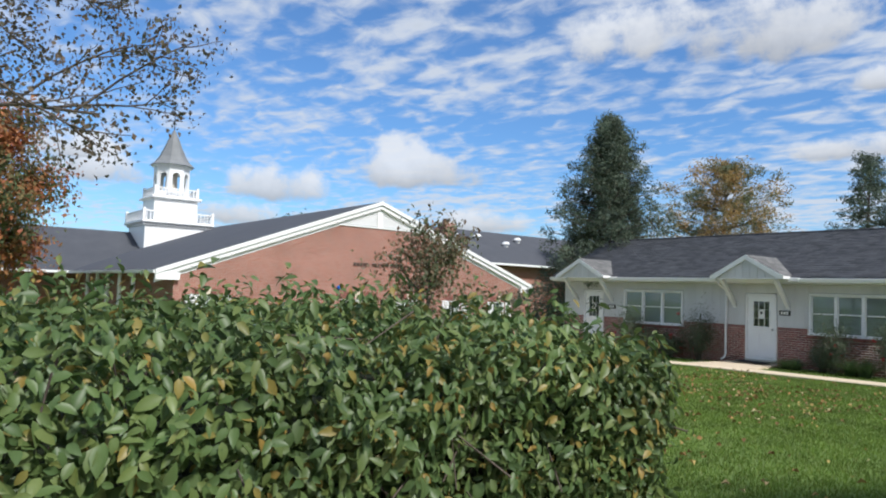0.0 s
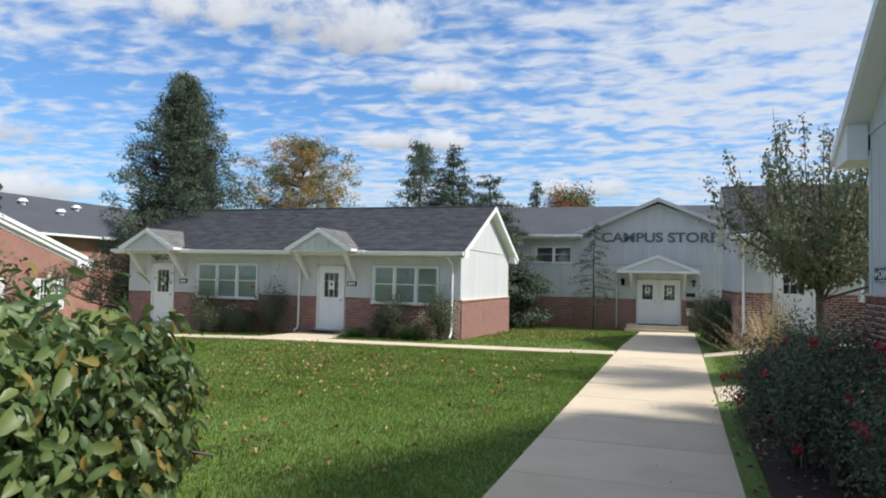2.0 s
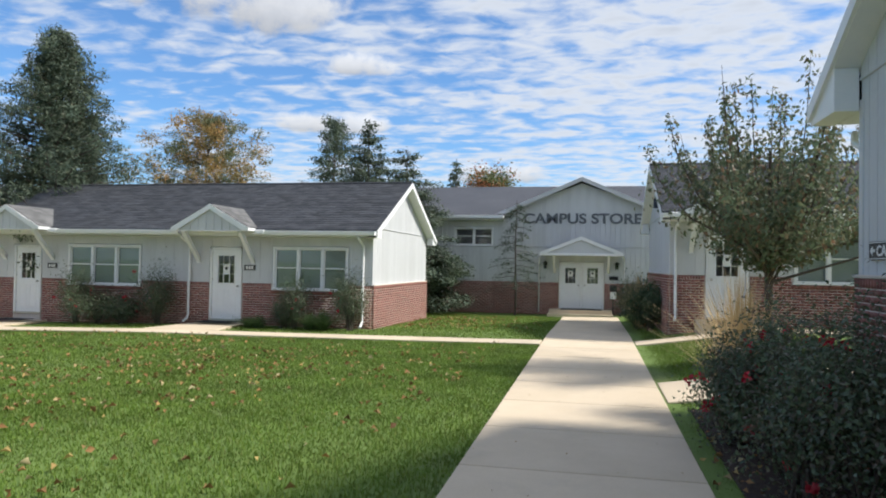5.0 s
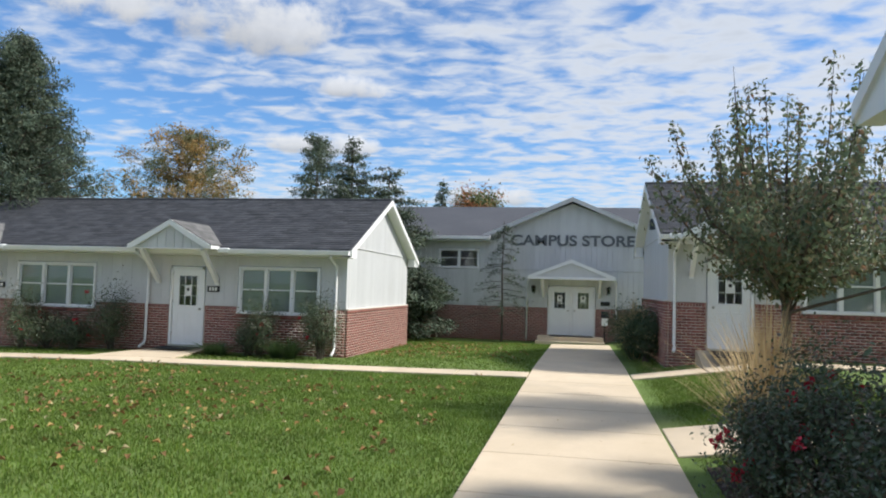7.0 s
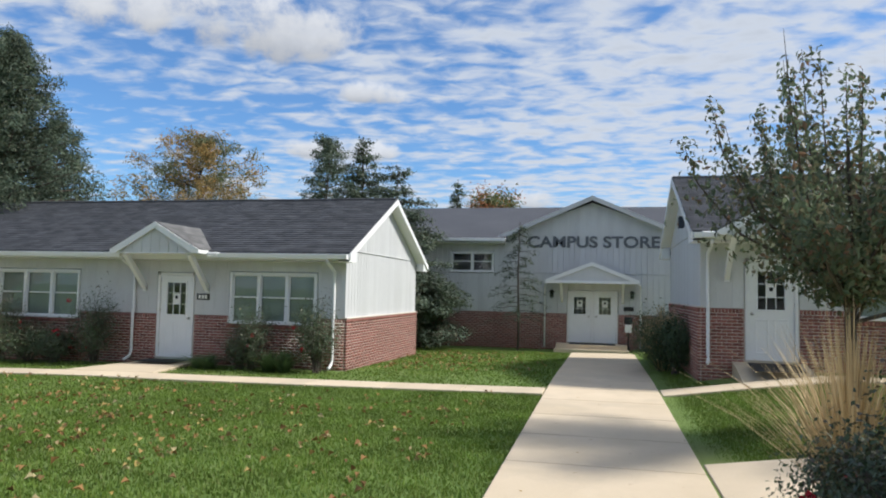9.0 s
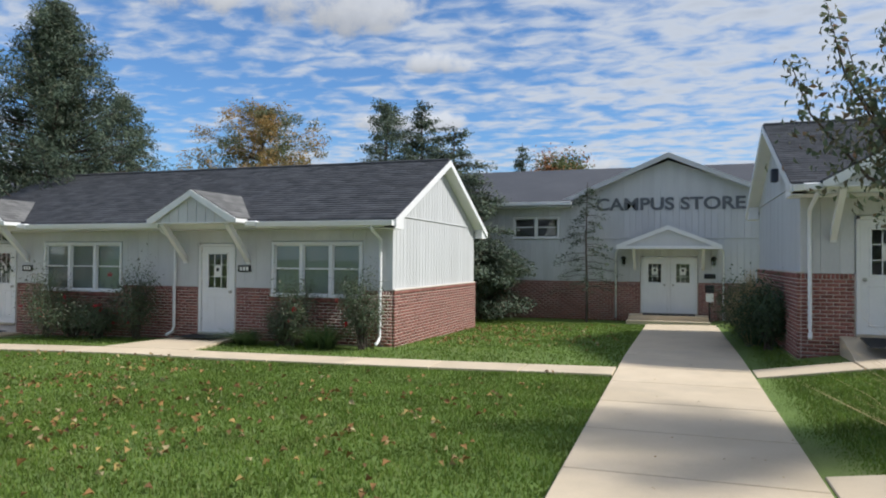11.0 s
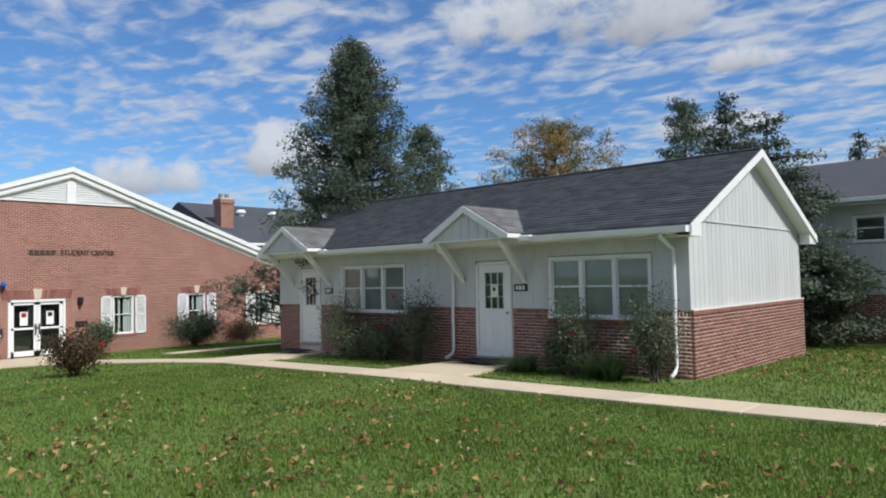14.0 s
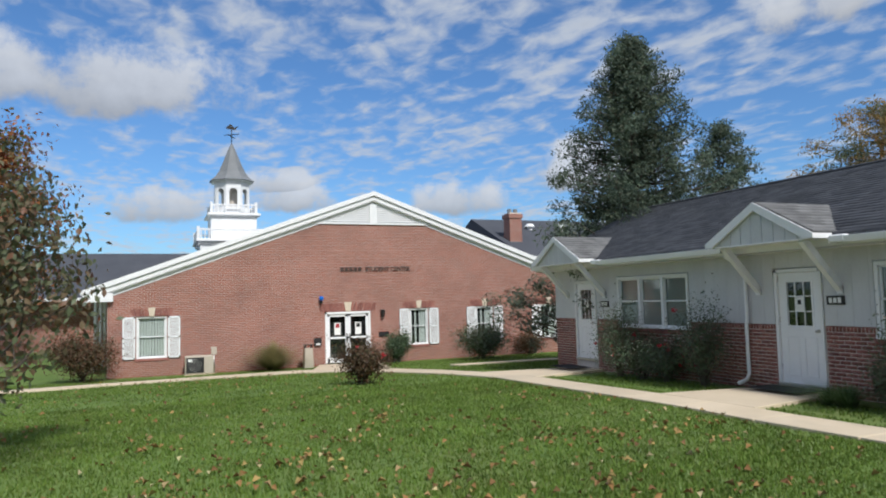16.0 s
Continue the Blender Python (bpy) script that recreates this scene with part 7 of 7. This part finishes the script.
def overhanging_tree():
    """A thinning street tree whose limbs reach over the lawn."""
    rnd = random.Random(8)
    x, y = -11.5, -2.2
    t = thing("tree", "tall thinning tree with long bare limbs and few brown leaves", "tree", at=(x, y, float(ground_z(x, y)) - 0.05))
    tubes, tips = [], []
    path = [Vector((0.05 * math.sin(i), 0.04 * i, 9.5 * i / 8)) for i in range(9)]
    tubes.append((path, [0.26 * (1 - i / 10) for i in range(9)], 10))
    for d, z0, ln in (((0.30, 1, 0.20), 4.2, 5.0), ((0.45, 1, 0.12), 3.8, 4.2), ((0.15, 1, 0.4), 5.0, 4.6), ((0.1, 1, 0.75), 5.6, 4.0), ((-0.6, 0.8, 0.5), 5.2, 4.0), ((0.6, -0.8, 0.6), 5.5, 4.0), ((-0.8, -0.4, 0.7), 6.2, 4.0), ((0.9, 0.3, 0.8), 6.8, 3.5), ((0, 0.3, 1), 8.5, 3.0)):
        branchy(rnd, (0, 0.02 * z0, z0), d, ln, 0.045, 2, tubes, tips, bend=0.4, split=(4, 5), shrink=0.42, rise=-0.05)
    wood("trunk", tubes, M_BARK, t)
    pts, nrm = crown_points(tips, 11, 0.17, np.random.default_rng(8))
    leaves("crown", pts, nrm, 0.09, M_BROWN, t, aspect=0.7, spread=0.9, droop=0.5)


M_BROWN = leafy("browning_leaf", [(0.10, 0.085, 0.06), (0.15, 0.105, 0.07), (0.09, 0.095, 0.06), (0.17, 0.11, 0.07)], 0.6, 0.4)
overhanging_tree()
broadleaf("large maple turning red and orange beside the far wing", -38.0, 1.2, 11.0, 3.2, M_MAPLE, 131, 0.26, 80, 0.6, 0.12, limbs=14)
broadleaf("distant dark tree behind the hall roof", -78.0, 38.0, 10.5, 1.8, M_DARKLEAF, 132, 0.5, 40, 0.9, 0.3)
# a far belt of trees that closes the campus
for i, (x, y, h) in enumerate([(-90, -30, 13), (55, 70, 14), (70, 20, 13), (60, -30, 13), (10, -60, 13), (-40, -60, 13)]):
    broadleaf("distant dark green woodland tree", x, y, h, 6.5, M_DARKLEAF, 140 + i, 0.6, 30, 1.1, 0.15)

# ---- grass and fallen leaves ----


def on_paving(x, y):
    """True where paving, beds and houses cover the lawn."""
    m = (x > WALK_L - 0.02) & (x < WALK_R + 0.02)
    fe = front_edge(x)
    m |= (x > -14.2) & (x < -0.6) & (y > fe - 0.01) & (y < fe + 0.81)
    m |= (x > -10.9) & (x < -9.0) & (y > 19.4) & (y < 21.8)
    m |= (x > -17.9) & (x < -15.5) & (y > 19.3) & (y < 21.8)
    m |= (x > -18.2) & (x < -5.3) & (y > 21.25) & (y < 28.5)
    m |= (x > WALK_R) & (y > 19.95) & (y < 20.75)
    m |= (x > WALK_R) & (x < 4.4) & (y > 13.1) & (y < 14.7)
    m |= (x > 2.9) & (x < 4.5) & (y > 20.7) & (y < 22)
    m |= (x > 1.75) & (y < 12.65)
    m |= (x > 2.3) & (y > 21.6) & (y < 28.6)
    m |= y > 31.6
    for (ax, ay, w), (bx, by, w2) in zip(hall_path, hall_path[1:]):
        d = np.array([bx - ax, by - ay])
        ln = np.hypot(*d)
        d = d / ln
        s = (x - ax) * d[0] + (y - ay) * d[1]
        o = (x - ax) * d[1] - (y - ay) * d[0]
        m |= (s > -0.15) & (s < ln + 0.15) & (o > -0.02) & (o < w + 0.02)
    return m


def grass():
    g = np.random.default_rng(9)
    zones = [((-7, -0.62, 3.0, 20.0), 190000), ((-16, -7, 3.0, 20.0), 150000), ((-28, -16, 4, 28), 70000), ((-15, -0.62, 20.2, 31.5), 70000), ((1.5, 5.0, 12.6, 21), 60000), ((1.5, 1.8, 1.0, 13.1), 14000), ((1.5, 2.5, 20.7, 31), 10000)]
    X = np.concatenate([g.uniform(a, b, n) for (a, b, c, d), n in zones])
    Y = np.concatenate([g.uniform(c, d, n) for (a, b, c, d), n in zones])
    keep = ~on_paving(X, Y)
    # ragged fringe over the edges
    X, Y = X[keep], Y[keep]
    n = len(X)
    patch = np.array([noise.noise(Vector((a * 0.8, b * 0.8, 3))) for a, b in zip(X[::1], Y[::1])])
    H = g.uniform(0.018, 0.042, n) * (1 + 0.5 * patch)
    a = g.uniform(0, 2 * np.pi, n)
    lean = g.uniform(0.1, 0.9, n) * H
    W = g.uniform(0.004, 0.008, n) * (1 + np.hypot(X, Y - 9) / 14)
    base = np.stack([X, Y, ground_z(X, Y) - 0.03], 1)
    side = np.stack([-np.sin(a), np.cos(a), 0 * a], 1) * W[:, None]
    tip = base + np.stack([np.cos(a) * lean, np.sin(a) * lean, H + 0.012], 1)
    V = np.stack([base - side, base + side, tip], 1).reshape(-1, 3)
    F = np.arange(3 * n).reshape(-1, 3)
    ob = put("grass", array_mesh("grass", V, F), M_GRASS)
    tagged(ob, "short mown green grass blades over the lawn", "grass", kind="stuff")


grass()


def fallen_leaves():
    g = np.random.default_rng(10)
    zones = [((-14, -1.5, 6, 19.5), 1100), ((-9, -3.5, 9, 17), 500), ((-24, -14, 8, 19), 260), ((-4.8, -1.0, 22.5, 30), 380), ((-26.3, -24.5, 9, 16), 250), ((1.55, 1.8, 3, 12), 60), ((-5.2, -4.2, 22, 28), 120)]
    X = np.concatenate([g.uniform(a, b, n) for (a, b, c, d), n in zones])
    Y = np.concatenate([g.uniform(c, d, n) for (a, b, c, d), n in zones])
    cx, cy = np.repeat(g.uniform(-13, -1.5, 150), 6), np.repeat(g.uniform(5, 18.5, 150), 6)
    X, Y = np.concatenate([X, cx + g.normal(0, 0.11, len(cx))]), np.concatenate([Y, cy + g.normal(0, 0.11, len(cx))])
    # drifts: keep where a broad noise is high
    k = np.array([noise.noise(Vector((a * 0.45, b * 0.45, 9))) for a, b in zip(X, Y)])
    keep = (k > g.uniform(-0.5, 0.35, len(X))) & ~on_paving(X, Y)
    X, Y = X[keep], Y[keep]
    P = np.stack([X, Y, ground_z(X, Y) + 0.012 + g.uniform(0, 0.02, len(X))], 1)
    m = leaves("fallen_leaves", P, np.tile([[0, 0, 1.0]], (len(P), 1)), 0.085, M_FALLEN, None, aspect=0.75, spread=0.45, fold=0.5)
    tagged(m, "scattered dry brown and yellow fallen leaves on the lawn", "leaves", kind="stuff")
    n = 90
    X, Y = g.uniform(WALK_L, WALK_R, n), g.uniform(2, 31, n)
    P = np.stack([X, Y, ground_z(X, Y) + 0.028], 1)
    m = leaves("walk_litter", P, np.tile([[0, 0, 1.0]], (n, 1)), 0.035, M_FALLEN, None, aspect=0.6, spread=0.2)
    tagged(m, "a few small dry leaves and bits on the walk", "leaves", kind="stuff")
    n = 500
    X, Y = g.uniform(1.75, 3.0, n), g.uniform(2, 12.5, n)
    P = np.stack([X, Y, np.interp(X, [1.62, 3.2], [0.0, 0.1]) + 0.02], 1)
    m = leaves("bed_litter", P, np.tile([[0, 0, 1.0]], (n, 1)), 0.06, M_FALLEN, None, aspect=0.6, spread=0.5)
    tagged(m, "dry leaves on the dark mulch", "leaves", kind="stuff")


M_FALLEN = leafy("dry_leaf", [(0.22, 0.11, 0.04), (0.34, 0.19, 0.07), (0.14, 0.07, 0.03), (0.46, 0.34, 0.12), (0.26, 0.13, 0.05), (0.50, 0.44, 0.24)], 0.75, 0.2)
fallen_leaves()
